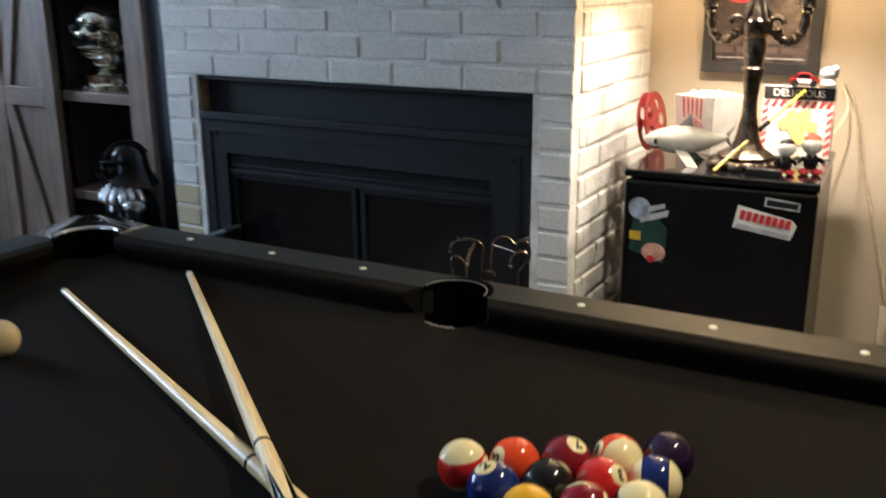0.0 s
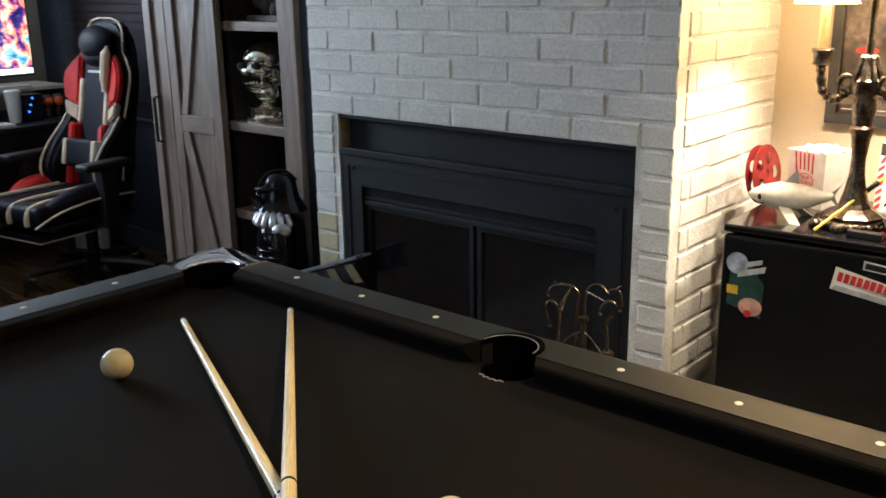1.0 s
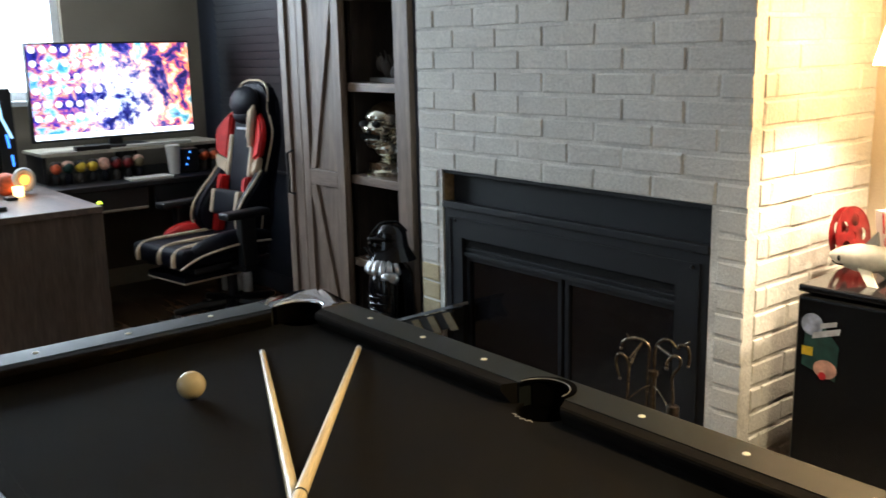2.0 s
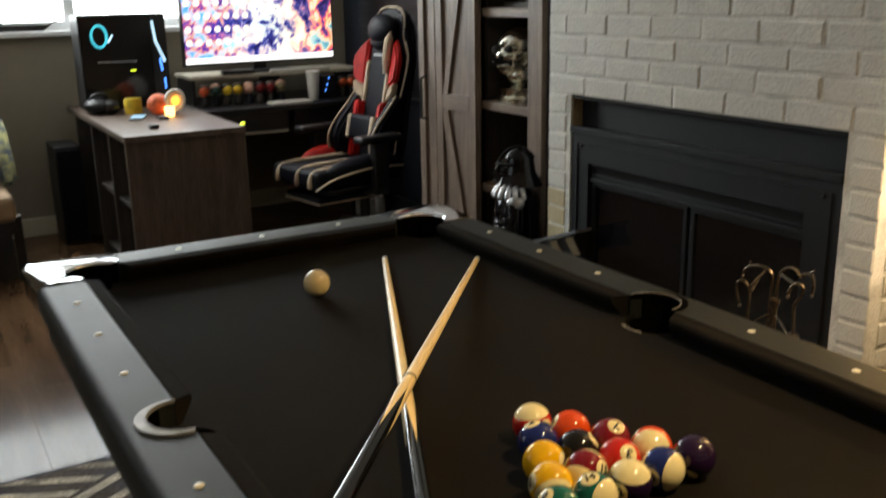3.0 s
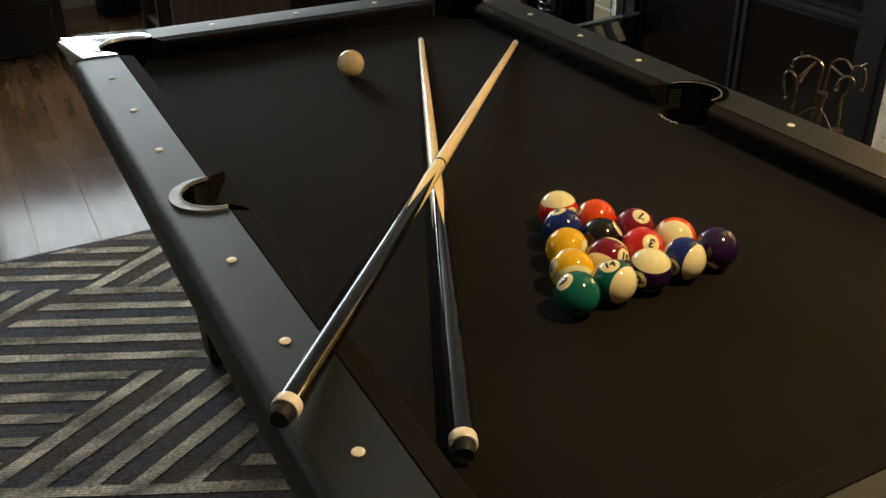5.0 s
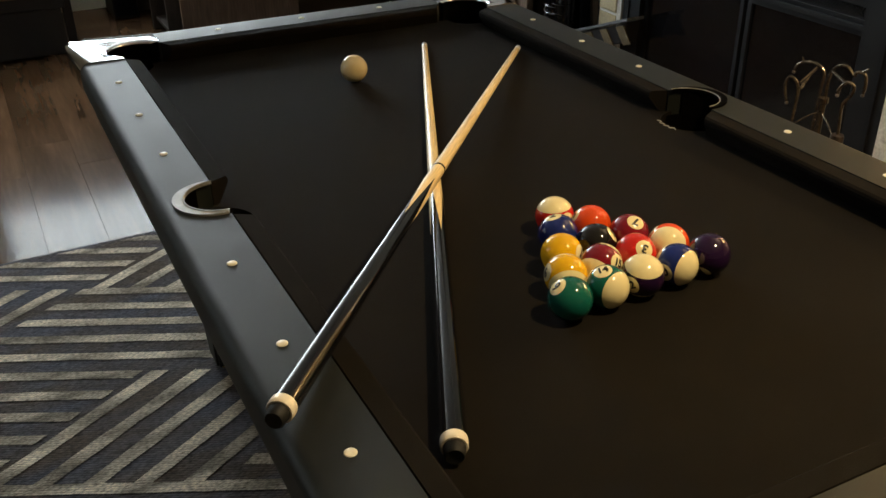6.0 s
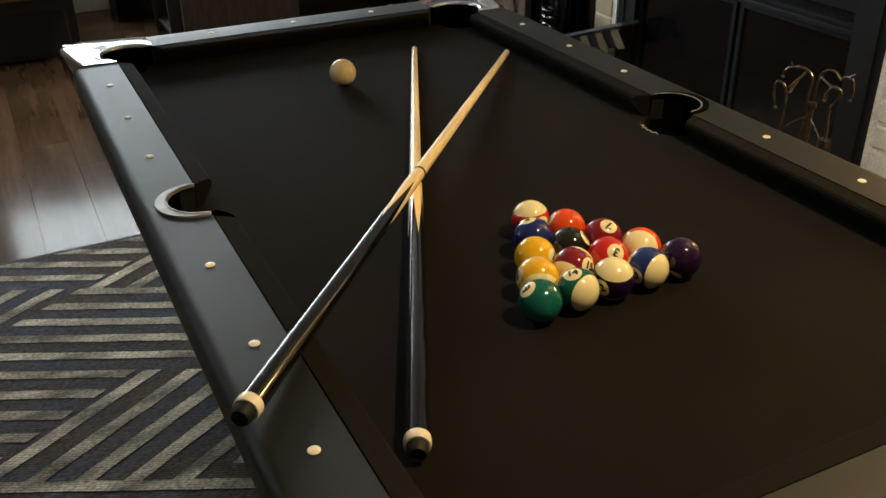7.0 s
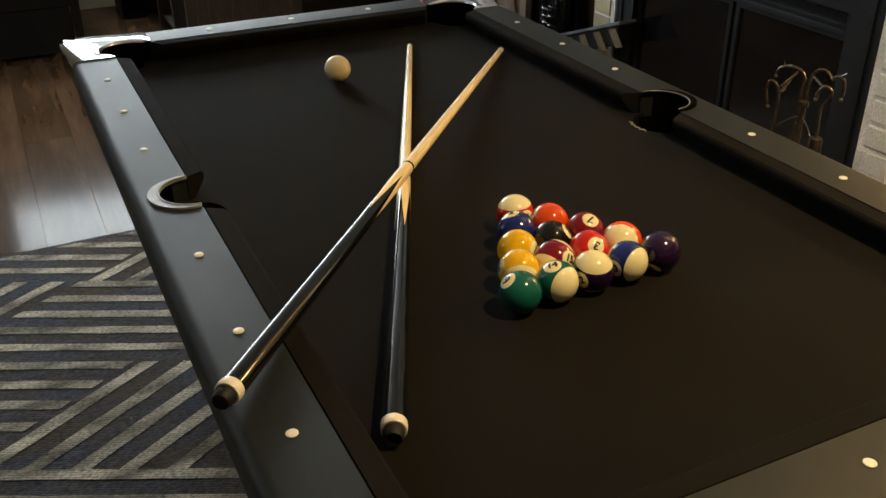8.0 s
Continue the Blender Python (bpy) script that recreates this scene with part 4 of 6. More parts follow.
# ---- things on and by the bookcase ----
s = Sculpt()
add_lathe(s.bm, [(0.062, 0), (0.062, 0.018), (0.050, 0.024), (0.050, 0.045), (0.054, 0.055), (0.034, 0.064)], 24)
s.close(M_SKULL)
add_lathe(s.bm, [(0.020, 0.06), (0.024, 0.09), (0.018, 0.12), (0.026, 0.14)], 12)
add_ball(s.bm, (0, 0.012, 0.232), (0.056, 0.072, 0.066))
add_ball(s.bm, (0, -0.040, 0.190), (0.042, 0.034, 0.040))
add_ball(s.bm, (0, -0.042, 0.148), (0.036, 0.032, 0.022))
add_ball(s.bm, (0.004, 0.004, 0.108), (0.040, 0.042, 0.050))
add_ball(s.bm, (-0.016, -0.018, 0.126), (0.030, 0.030, 0.028))
add_ball(s.bm, (0.022, 0.012, 0.150), (0.034, 0.034, 0.036))
for sx in (-1, 1):
    add_ball(s.bm, (sx * 0.036, -0.030, 0.200), (0.020, 0.030, 0.012))
    add_tube(s.bm, [(sx * 0.040, 0.0, 0.19), (sx * 0.043, -0.01, 0.15), (sx * 0.030, -0.03, 0.135)], 0.007, 8)
    add_tube(s.bm, [(sx * 0.016, 0.010, 0.07), (sx * 0.022, 0.016, 0.11), (sx * 0.018, 0.012, 0.17)], 0.005, 8)
s.close(M_SKULL)
for sx in (-1, 1):
    add_ball(s.bm, (sx * 0.021, -0.068, 0.212), (0.014, 0.010, 0.013), None, 12, 8)
add_ball(s.bm, (0, -0.074, 0.182), (0.008, 0.006, 0.010), None, 10, 6)
for k in range(-3, 4):
    add_box(s.bm, k * 0.009 - 0.0006, k * 0.009 + 0.0006, -0.0755, -0.060, 0.150, 0.170)
s.close(M_SOOT)
tagged(s.make("skull_sculpture", pose(-2.035, 1.56, 0.905, 0, 0, 14) @ Matrix.Diagonal((1.62, 1.45, 1.04, 1))), "chrome skull sculpture on a round base on a shelf", "statue")

s = Sculpt()
add_box(s.bm, -0.045, 0.045, -0.02, 0.02, 0, 0.012)
s.close(M_DARKWOOD)
add_tube(s.bm, [(0.0, 0, 0.0), (0.02, 0, 0.10), (0.005, 0, 0.18)], [0.022, 0.018, 0.006], 8)
s.close(M_SILVER)
add_tube(s.bm, [(-0.02, 0, 0.01), (-0.03, 0.01, 0.05)], 0.012, 8)
s.close(M_TANSLAT)
tagged(s.make("trophy", pose(-1.900, 1.60, 0.905, 0, 0, 10)), "small silver and wood trophy on a shelf", "trophy")

s = Sculpt()
add_box(s.bm, -0.11, 0.11, -0.05, 0.05, 0, 0.02)
s.close(M_DARKWOOD)
for k in range(7):
    a = k * 0.9
    add_ball(s.bm, (-0.09 + 0.028 * k, 0.01 * math.sin(a * 3), 0.055 + 0.020 * math.cos(a)), (0.028, 0.024, 0.034), None, 12, 8)
    add_tube(s.bm, [(-0.09 + 0.028 * k, 0, 0.06), (-0.10 + 0.03 * k, -0.02, 0.11 + 0.01 * (k % 3))], [0.009, 0.004], 6)
s.close(M_DARKWOOD)
for k in range(3):
    add_ball(s.bm, (0.075 + 0.018 * (k % 2), -0.025, 0.040 + 0.024 * k), (0.014, 0.014, 0.016), None, 12, 8)
s.close(M_SKULL)
tagged(s.make("carved_ornament", pose(-1.955, 1.56, 1.292)), "dark carved ornament with chrome beads on a shelf", "ornament")

M_BUSTBLACK = material("glossy_black_resin", (0.004, 0.004, 0.005), 0.12, spec=0.40, vary=0.08, scale=20)
s = Sculpt()
# torso, arms and the cape that hangs behind
add_lathe(s.bm, [(0.086, 0.0), (0.088, 0.20), (0.084, 0.40), (0.090, 0.50), (0.084, 0.548), (0.050, 0.582), (0.034, 0.610)], 28, Matrix.Diagonal((1.0, 0.74, 1, 1)))
for k in range(10):
    z = 0.24 + 0.026 * k
    add_tube(s.bm, [(0.087 * math.cos(a), 0.068 * math.sin(a), z) for a in [2 * math.pi * q / 28 for q in range(28)]], 0.0040, 6, True)
for sx in (-1, 1):
    add_tube(s.bm, curve_points([(sx * 0.092, 0.005, 0.548), (sx * 0.108, 0.006, 0.46), (sx * 0.110, -0.004, 0.34), (sx * 0.100, -0.030, 0.24)], 5), 0.027, 10)
    for k in range(5):
        add_tube(s.bm, [(sx * 0.109 + 0.0285 * math.cos(a), 0.003 + 0.0285 * math.sin(a), 0.36 + 0.035 * k) for a in [2 * math.pi * q / 16 for q in range(16)]], 0.003, 5, True)
cape = [(0.050, 0.602), (0.086, 0.574), (0.106, 0.534), (0.116, 0.40), (0.124, 0.20), (0.130, 0.0), (0.122, 0.0), (0.108, 0.40), (0.098, 0.528), (0.046, 0.594)]
ringed = [[s.bm.verts.new((r * math.cos(radians(q)), 0.010 + 0.66 * r * math.sin(radians(q)) * (1 + 0.05 * math.sin(radians(q * 7))), z)) for q in range(40, 141, 6)] for r, z in cape]
for p0, p1 in zip(ringed, ringed[1:] + ringed[:1]):
    for u in range(len(p0) - 1):
        s.bm.faces.new((p0[u], p0[u + 1], p1[u + 1], p1[u]))
s.close(M_BUSTBLACK)
# silver shoulder yoke: broad bands that fan out from the collar, and round shoulder caps
for q in (-78, -56, -34, -12, 10, 32, -102, -124, -146, -168, 170):
    ca, sa = math.cos(radians(q)), math.sin(radians(q))
    band = curve_points([(0.040 * ca, 0.034 * sa, 0.616), (0.066 * ca, 0.052 * sa, 0.602), (0.084 * ca, 0.065 * sa, 0.582), (0.091 * ca, 0.070 * sa, 0.562)], 4)
    add_tube(s.bm, band, [0.0105] * (len(band) - 2) + [0.010, 0.007], 8)
for sx in (-1, 1):
    add_ball(s.bm, (sx * 0.100, 0.014, 0.556), (0.018, 0.030, 0.026))
s.close(M_SILVER)
# domed helmet with a flared skirt behind and a grilled face in front
prof = [(0, 0.752), (0.020, 0.749), (0.038, 0.736), (0.048, 0.714), (0.051, 0.690), (0.055, 0.660), (0.068, 0.632), (0.079, 0.608), (0.075, 0.605), (0.054, 0.640), (0.042, 0.690)]
add_lathe(s.bm, prof, 32, Matrix.Translation((0, 0.014, 0)) @ Matrix.Diagonal((0.84, 0.98, 1, 1)))
add_ball(s.bm, (0, -0.026, 0.658), (0.038, 0.034, 0.046))
add_tube(s.bm, curve_points([(-0.048, 0.0, 0.692), (-0.036, -0.046, 0.695), (0, -0.060, 0.690), (0.036, -0.046, 0.695), (0.048, 0.0, 0.692)], 4), 0.007, 8)
fz = [(-0.022, -0.050, 0.622), (0, -0.076, 0.652), (0.022, -0.050, 0.622), (0, -0.068, 0.618), (-0.022, -0.050, 0.622)]
add_tube(s.bm, fz, 0.006, 6)
add_tube(s.bm, curve_points([(0, -0.050, 0.708), (0, -0.020, 0.747), (0, 0.030, 0.752), (0, 0.062, 0.716)], 4), 0.005, 6)
for sx in (-1, 1):
    add_ball(s.bm, (sx * 0.018, -0.053, 0.672), (0.015, 0.009, 0.012), None, 14, 8)
    add_tube(s.bm, [(sx * 0.018, -0.062, 0.652), (sx * 0.030, -0.042, 0.625)], 0.004, 6)
s.close(M_BUSTBLACK)
tagged(s.make("helmeted_bust", pose(-1.748, 1.346, 0.0, 0, 0, -42) @ Matrix.Diagonal((1.12, 1.22, 1.015, 1))), "glossy black helmeted bust with silver shoulder armour", "statue")

holder = thing("slanted_board", "slanted grey-topped board with tan and black stripes on a post", "board")
part("body", slab([(-1.600, 0.330), (-1.238, 0.468), (-1.226, 0.540), (-1.600, 0.402)], 1.240, 1.300, 0.003), M_BLACK, holder)
part("top_sheet", slab([(-1.625, 0.396), (-1.214, 0.548), (-1.218, 0.558), (-1.629, 0.406)], 1.234, 1.305, 0.002), M_TILE, holder, "grey top sheet")
part("post", box(-1.570, -1.530, 1.250, 1.290, 0.0, 0.345, 0.003), M_BLACK, holder)
for k in range(4):
    x = -1.530 + 0.090 * k
    z = 0.402 + (x + 1.60) * 0.362
    part("stripe", slab([(x + 0.030, z - 0.064), (x + 0.068, z - 0.050), (x + 0.020, z + 0.002), (x - 0.020, z - 0.012)], 1.2355, 1.2395), M_TANSLAT, holder, "tan stripe")

tools = thing("fire_tool_set", "bronze fireplace tool set with crook handles on a stand", "fire tools")
TX, TY = -0.262, 1.115
part("base", lathe([(0.13, 0), (0.13, 0.015), (0.04, 0.03), (0.012, 0.05)], 24, pose(TX, TY, 0)), M_BRONZE, tools, smooth=True)
part("post", lathe([(0.008, 0.045), (0.008, 0.582), (0.013, 0.586), (0.013, 0.598), (0, 0.600)], 16, pose(TX, TY, 0)), M_BRONZE, tools, smooth=True)
CROOKS = {
    "poker": [(-0.3276, 1.062, 0.5735), (-0.3413, 1.062, 0.6117), (-0.3353, 1.064, 0.6373), (-0.3193, 1.068, 0.6356), (-0.3081, 1.072, 0.6161), (-0.3089, 1.074, 0.5818), (-0.3129, 1.074, 0.5128)],
    "tongs": [(-0.3785, 1.125, 0.6297), (-0.3711, 1.128, 0.6508), (-0.3444, 1.13, 0.6642), (-0.3116, 1.132, 0.6654), (-0.2909, 1.134, 0.6483), (-0.2929, 1.134, 0.6056), (-0.297, 1.134, 0.4833)],
    "brush": [(-0.1841, 1.066, 0.6364), (-0.1801, 1.066, 0.656), (-0.1641, 1.068, 0.6739), (-0.146, 1.07, 0.6691), (-0.148, 1.07, 0.6485), (-0.1677, 1.07, 0.617), (-0.1657, 1.07, 0.5737), (-0.1637, 1.07, 0.5393)],
    "shovel": [(-0.1694, 1.135, 0.6286), (-0.1664, 1.135, 0.6541), (-0.1727, 1.134, 0.6789), (-0.1943, 1.133, 0.6793), (-0.2017, 1.132, 0.6695), (-0.2245, 1.13, 0.6855), (-0.2513, 1.128, 0.6772), (-0.2658, 1.126, 0.6495), (-0.2679, 1.126, 0.5887), (-0.2699, 1.126, 0.4872)],
}
for tip, crook in CROOKS.items():
    foot = crook[-1]
    line = curve_points(crook, 6) + [Vector((foot[0], foot[1], 0.30)), Vector((foot[0], foot[1], 0.10))]
    t = part("fire_" + tip, tube(line, [0.0026, 0.0032, 0.0036] + [0.0042] * (len(line) - 3), 8), M_BRONZE, tools, smooth=True)
    bead = bmesh.new()
    add_ball(bead, crook[0], (0.0046, 0.0046, 0.0046), None, 10, 6)
    part("end_bead", bead, M_PEWTER, t, smooth=True)
    arm_z = 0.535
    hook = curve_points([(TX, TY, 0.560), (TX + 0.4 * (foot[0] - TX), TY + 0.4 * (foot[1] - TY), arm_z + 0.014), (foot[0], foot[1], arm_z - 0.02)], 5)
    part("hanger_arm", tube(hook, 0.0018, 8), M_BRONZE, tools, smooth=True)
    if tip == "brush":
        part("grip", lathe([(0.0160, 0.38), (0.0160, 0.538), (0.0145, 0.543), (0.004, 0.544)], 18, pose(foot[0], foot[1], 0)), M_PEWTER, t, smooth=True)
        part("bristle_head", lathe([(0.022, 0.06), (0.024, 0.16), (0.010, 0.18)], 16, pose(foot[0], foot[1], 0)), M_BLACK, t)
    elif tip == "shovel":
        part("blade", box(foot[0] - 0.04, foot[0] + 0.04, foot[1] - 0.006, foot[1] + 0.006, 0.06, 0.17, 0.004), M_BRONZE, t)
for p, q in [((-0.3069, 1.074, 0.6291), (-0.3116, 1.132, 0.6593)), ((-0.2606, 1.127, 0.6633), (-0.171, 1.068, 0.6709)), ((-0.3261, 1.13, 0.6428), (-0.3055, 1.078, 0.6145))]:
    part("link_bar", tube([p, q], 0.0038, 8), M_BRONZE, tools, smooth=True)
for p, q in [((-0.3619, 1.128, 0.6731), (-0.3548, 1.128, 0.6609)), ((-0.1666, 1.134, 0.6952), (-0.1829, 1.134, 0.6809))]:
    part("spur", tube([p, q], [0.0016, 0.0034], 6), M_BRONZE, tools, smooth=True)


# ---- refrigerator and what stands on it ----
FX0, FX1, FY0, FY1, FT = -0.014, 0.436, 1.372, 1.83, 0.832
FRIDGE_AT = pose(0.21, 1.38, 0, 0, 0, 3) @ pose(-0.21, -1.38, 0)
fridge = thing("mini_fridge", "black mini fridge with stickers on its door", "refrigerator", FRIDGE_AT)
part("body", box(FX0 + 0.002, FX1 - 0.002, FY0 + 0.056, FY1, 0.03, 0.812, 0.006), M_FRIDGE, fridge)
part("door", box(FX0, FX1, FY0, FY0 + 0.050, 0.045, 0.806, 0.010, 3), M_FRIDGE, fridge, smooth=False)
part("top", box(FX0 - 0.002, FX1 + 0.002, FY0 + 0.002, FY1 + 0.002, 0.8125, FT, 0.006, 3), M_GLOSSBLACK, fridge, "glossy black top panel")
for x in (FX0 + 0.05, FX1 - 0.05):
    for y in (FY0 + 0.09, FY1 - 0.05):
        part("foot", lathe([(0.018, 0), (0.018, 0.03)], 12, pose(x, y, 0)), M_BLACK, fridge)


def sticker(name, label, shapes):
    """A flat sticker on the refrigerator's door, of coloured outlines in x and z laid over one another."""
    st = thing(name, label, "sticker", FRIDGE_AT)
    for k, (nm, pts, mt) in enumerate(shapes):
        y = FY0 - 0.0006 - 0.0005 * k
        part(nm, slab(pts, y - 0.0005, y), mt, st)
    return st


def disc(cx, cz, r, n=18, sz=1.0):
    return [(cx + r * math.cos(2 * math.pi * k / n), cz + sz * r * math.sin(2 * math.pi * k / n)) for k in range(n)]


sticker("door_sticker", "green, blue and peach cut-out sticker on the fridge door", [
    ("backing", [(0.006, 0.628), (0.094, 0.600), (0.098, 0.690), (0.060, 0.735), (0.012, 0.720)], M_GREEN), ("circle", disc(0.028, 0.736, 0.028), M_SKYBLUE),
    ("lettering_bar", [(0.030, 0.700), (0.098, 0.722), (0.100, 0.738), (0.032, 0.716)], M_GREYPRINT), ("lettering_bar", [(0.048, 0.728), (0.090, 0.742), (0.091, 0.754), (0.050, 0.742)], M_GREYPRINT),
    ("patch", [(0.006, 0.655), (0.034, 0.655), (0.034, 0.678), (0.006, 0.678)], M_YELLOW), ("face_patch", disc(0.068, 0.628, 0.030, 18, 0.8), M_SKIN), ("dark_patch", disc(0.062, 0.610, 0.010), M_REDPRINT)])
sticker("door_sticker", "red and white racing sticker on the fridge door", [
    ("backing", [(0.252, 0.712), (0.384, 0.694), (0.396, 0.730), (0.386, 0.742), (0.262, 0.768)], M_PAPER), ("stripe", [(0.256, 0.712), (0.382, 0.696), (0.390, 0.706), (0.264, 0.724)], M_GREYPRINT)]
    + [("letter_bar", [(0.266 + 0.0148 * k, 0.734 - 0.0018 * k), (0.277 + 0.0148 * k, 0.733 - 0.0018 * k), (0.281 + 0.0148 * k, 0.755 - 0.002 * k), (0.270 + 0.0148 * k, 0.757 - 0.002 * k)], M_REDPRINT) for k in range(8)])
sticker("door_badge", "small grey badge on the fridge door", [("backing", [(0.320, 0.770), (0.398, 0.764), (0.400, 0.784), (0.322, 0.792)], M_GREYPRINT), ("face", [(0.325, 0.773), (0.394, 0.768), (0.396, 0.781), (0.326, 0.787)], M_BLACK)])

LX, LY = 0.240, 1.530
lampstand = thing("candelabra_lamp", "lit pewter candelabra table lamp with ivory shades", "lamp", pose(LX, LY, FT))
bm = lathe([(0.078, 0), (0.082, 0.006), (0.080, 0.014), (0.068, 0.020), (0.072, 0.028), (0.060, 0.036), (0.040, 0.046), (0.034, 0.060)], 8)
part("base", bm, M_PEWTER, lampstand)
bm = bmesh.new()
for k in range(24):
    a = 2 * math.pi * k / 24
    add_ball(bm, (0.080 * math.cos(a), 0.080 * math.sin(a), 0.012), (0.010, 0.010, 0.009), None, 8, 6)
part("base_beading", bm, M_PEWTER, lampstand, smooth=True)
part("column", lathe([(0.034, 0.058), (0.026, 0.085), (0.018, 0.13), (0.017, 0.17), (0.022, 0.215), (0.027, 0.235), (0.028, 0.240), (0.022, 0.246), (0.024, 0.262), (0.028, 0.290), (0.024, 0.312), (0.030, 0.318),
                      (0.034, 0.326), (0.034, 0.352), (0.026, 0.360), (0.020, 0.385), (0.012, 0.392)], 20), M_PEWTER, lampstand, smooth=True)
bm = bmesh.new()
for k in range(8):
    a = 2 * math.pi * k / 8
    ca, sa = math.cos(a), math.sin(a)
    add_tube(bm, curve_points([(0.033 * ca, 0.033 * sa, 0.352), (0.026 * ca, 0.026 * sa, 0.372), (0.016 * ca, 0.016 * sa, 0.402), (0.020 * ca, 0.020 * sa, 0.410)], 3), [0.007] * 9 + [0.003], 6)
part("leaf_collar", bm, M_PEWTER, lampstand, smooth=True)
part("stem", lathe([(0.0095, 0.39), (0.0095, 0.66), (0.016, 0.67), (0.012, 0.69), (0.004, 0.71), (0, 0.712)], 14), M_BRONZE, lampstand, "red-brown metal stem", smooth=True)
for sx in (-1, 1):
    ax = 0.110
    line = curve_points([(sx * 0.028, 0, 0.335), (sx * 0.045, 0, 0.322), (sx * 0.066, 0, 0.306), (sx * 0.086, 0, 0.308), (sx * 0.104, 0, 0.330), (sx * ax, 0, 0.372), (sx * ax, 0, 0.388)], 5)
    arm = part("arm", tube(line, [0.013 - 0.004 * math.sin(k) ** 2 for k in range(len(line))], 10), M_PEWTER, lampstand, "twisted pewter arm", smooth=True)
    part("scroll", tube([(sx * (0.046 + 0.016 * math.cos(q)), -0.004, 0.345 + 0.016 * math.sin(q)) for q in [k * 0.5 for k in range(12)]], 0.007, 8), M_PEWTER, arm, smooth=True)
    part("drip_cup", lathe([(0.010, 0.380), (0.022, 0.386), (0.019, 0.395), (0.021, 0.412), (0.026, 0.420), (0.024, 0.424), (0.012, 0.420)], 18, pose(sx * ax, 0, 0)), M_PEWTER, arm, smooth=True)
    part("candle_sleeve", lathe([(0.0115, 0.418), (0.0115, 0.545), (0.006, 0.550)], 16, pose(sx * ax, 0, 0)), M_CANDLE, arm, "ivory candle sleeve", smooth=True)
    sh = lathe([(0.074, 0.528), (0.036, 0.668), (0.035, 0.668), (0.073, 0.528)], 28, pose(sx * ax, 0, 0))
    sh2 = [f for f in sh.faces if len(f.verts) > 4]
    bmesh.ops.delete(sh, geom=sh2, context="FACES_ONLY")
    shade = part("shade", sh, M_SHADE, arm, "ivory cloth lampshade", smooth=True)
    ring = bmesh.new()
    for r, z in ((0.0745, 0.528), (0.0365, 0.668)):
        add_tube(ring, [(sx * ax + r * math.cos(2 * math.pi * k / 28), r * math.sin(2 * math.pi * k / 28), z) for k in range(28)], 0.0018, 6, True)
    part("shade_trim", ring, M_CORD, arm)

s = Sculpt()
# body along x, nose at -x
secs = [(-0.105, 0.002, 0.002, 0.046), (-0.095, 0.012, 0.010, 0.046), (-0.070, 0.025, 0.021, 0.047), (-0.030, 0.034, 0.030, 0.048), (0.010, 0.034, 0.031, 0.049), (0.050, 0.024, 0.022, 0.051), (0.085, 0.012, 0.011, 0.055), (0.105, 0.006, 0.007, 0.060)]
rings = [[s.bm.verts.new((x, ry * math.cos(2 * math.pi * k / 16), z + rz * math.sin(2 * math.pi * k / 16))) for k in range(16)] for x, ry, rz, z in secs]
for a, b in zip(rings, rings[1:]):
    for k in range(16):
        s.bm.faces.new((a[k], a[(k + 1) % 16], b[(k + 1) % 16], b[k]))
s.bm.faces.new(rings[0])
s.bm.faces.new(rings[-1][::-1])
s.close(M_SHARK)


def fin(points, thick):
    v0 = [s.bm.verts.new((x, -thick + y, z)) for x, y, z in points]
    v1 = [s.bm.verts.new((x, thick + y, z)) for x, y, z in points]
    s.bm.faces.new(v0)
    s.bm.faces.new(v1[::-1])
    for k in range(len(points)):
        q = (k + 1) % len(points)
        s.bm.faces.new((v0[k], v0[q], v1[q], v1[k]))


fin([(-0.020, 0, 0.074), (0.022, 0, 0.074), (0.014, 0, 0.108)], 0.003)
fin([(0.092, 0, 0.060), (0.106, 0, 0.062), (0.140, 0, 0.112), (0.120, 0, 0.084)], 0.003)
fin([(0.094, 0, 0.058), (0.106, 0, 0.060), (0.118, 0, 0.036)], 0.003)
s.close(M_SHARKGREY)
for sy in (-1, 1):
    fin([(-0.020, sy * 0.022, 0.032), (0.012, sy * 0.022, 0.028), (0.045, sy * 0.050, 0.0005), (0.020, sy * 0.046, 0.0005)], 0.004)
s.close(M_SHARK)
for sy in (-1, 1):
    add_ball(s.bm, (-0.066, sy * 0.0225, 0.046), (0.007, 0.005, 0.007), None, 12, 8)
add_tube(s.bm, curve_points([(-0.092, -0.006, 0.034), (-0.074, -0.021, 0.032), (-0.055, -0.026, 0.033)], 3), 0.0018, 6)
s.close(M_SOOT)
tagged(s.make("toy_shark", pose(0.092, 1.505, FT, 0, 0, 4) @ Matrix.Diagonal((1.0, 1.15, 1.18, 1))), "pale grey toy shark on top of the fridge", "toy")

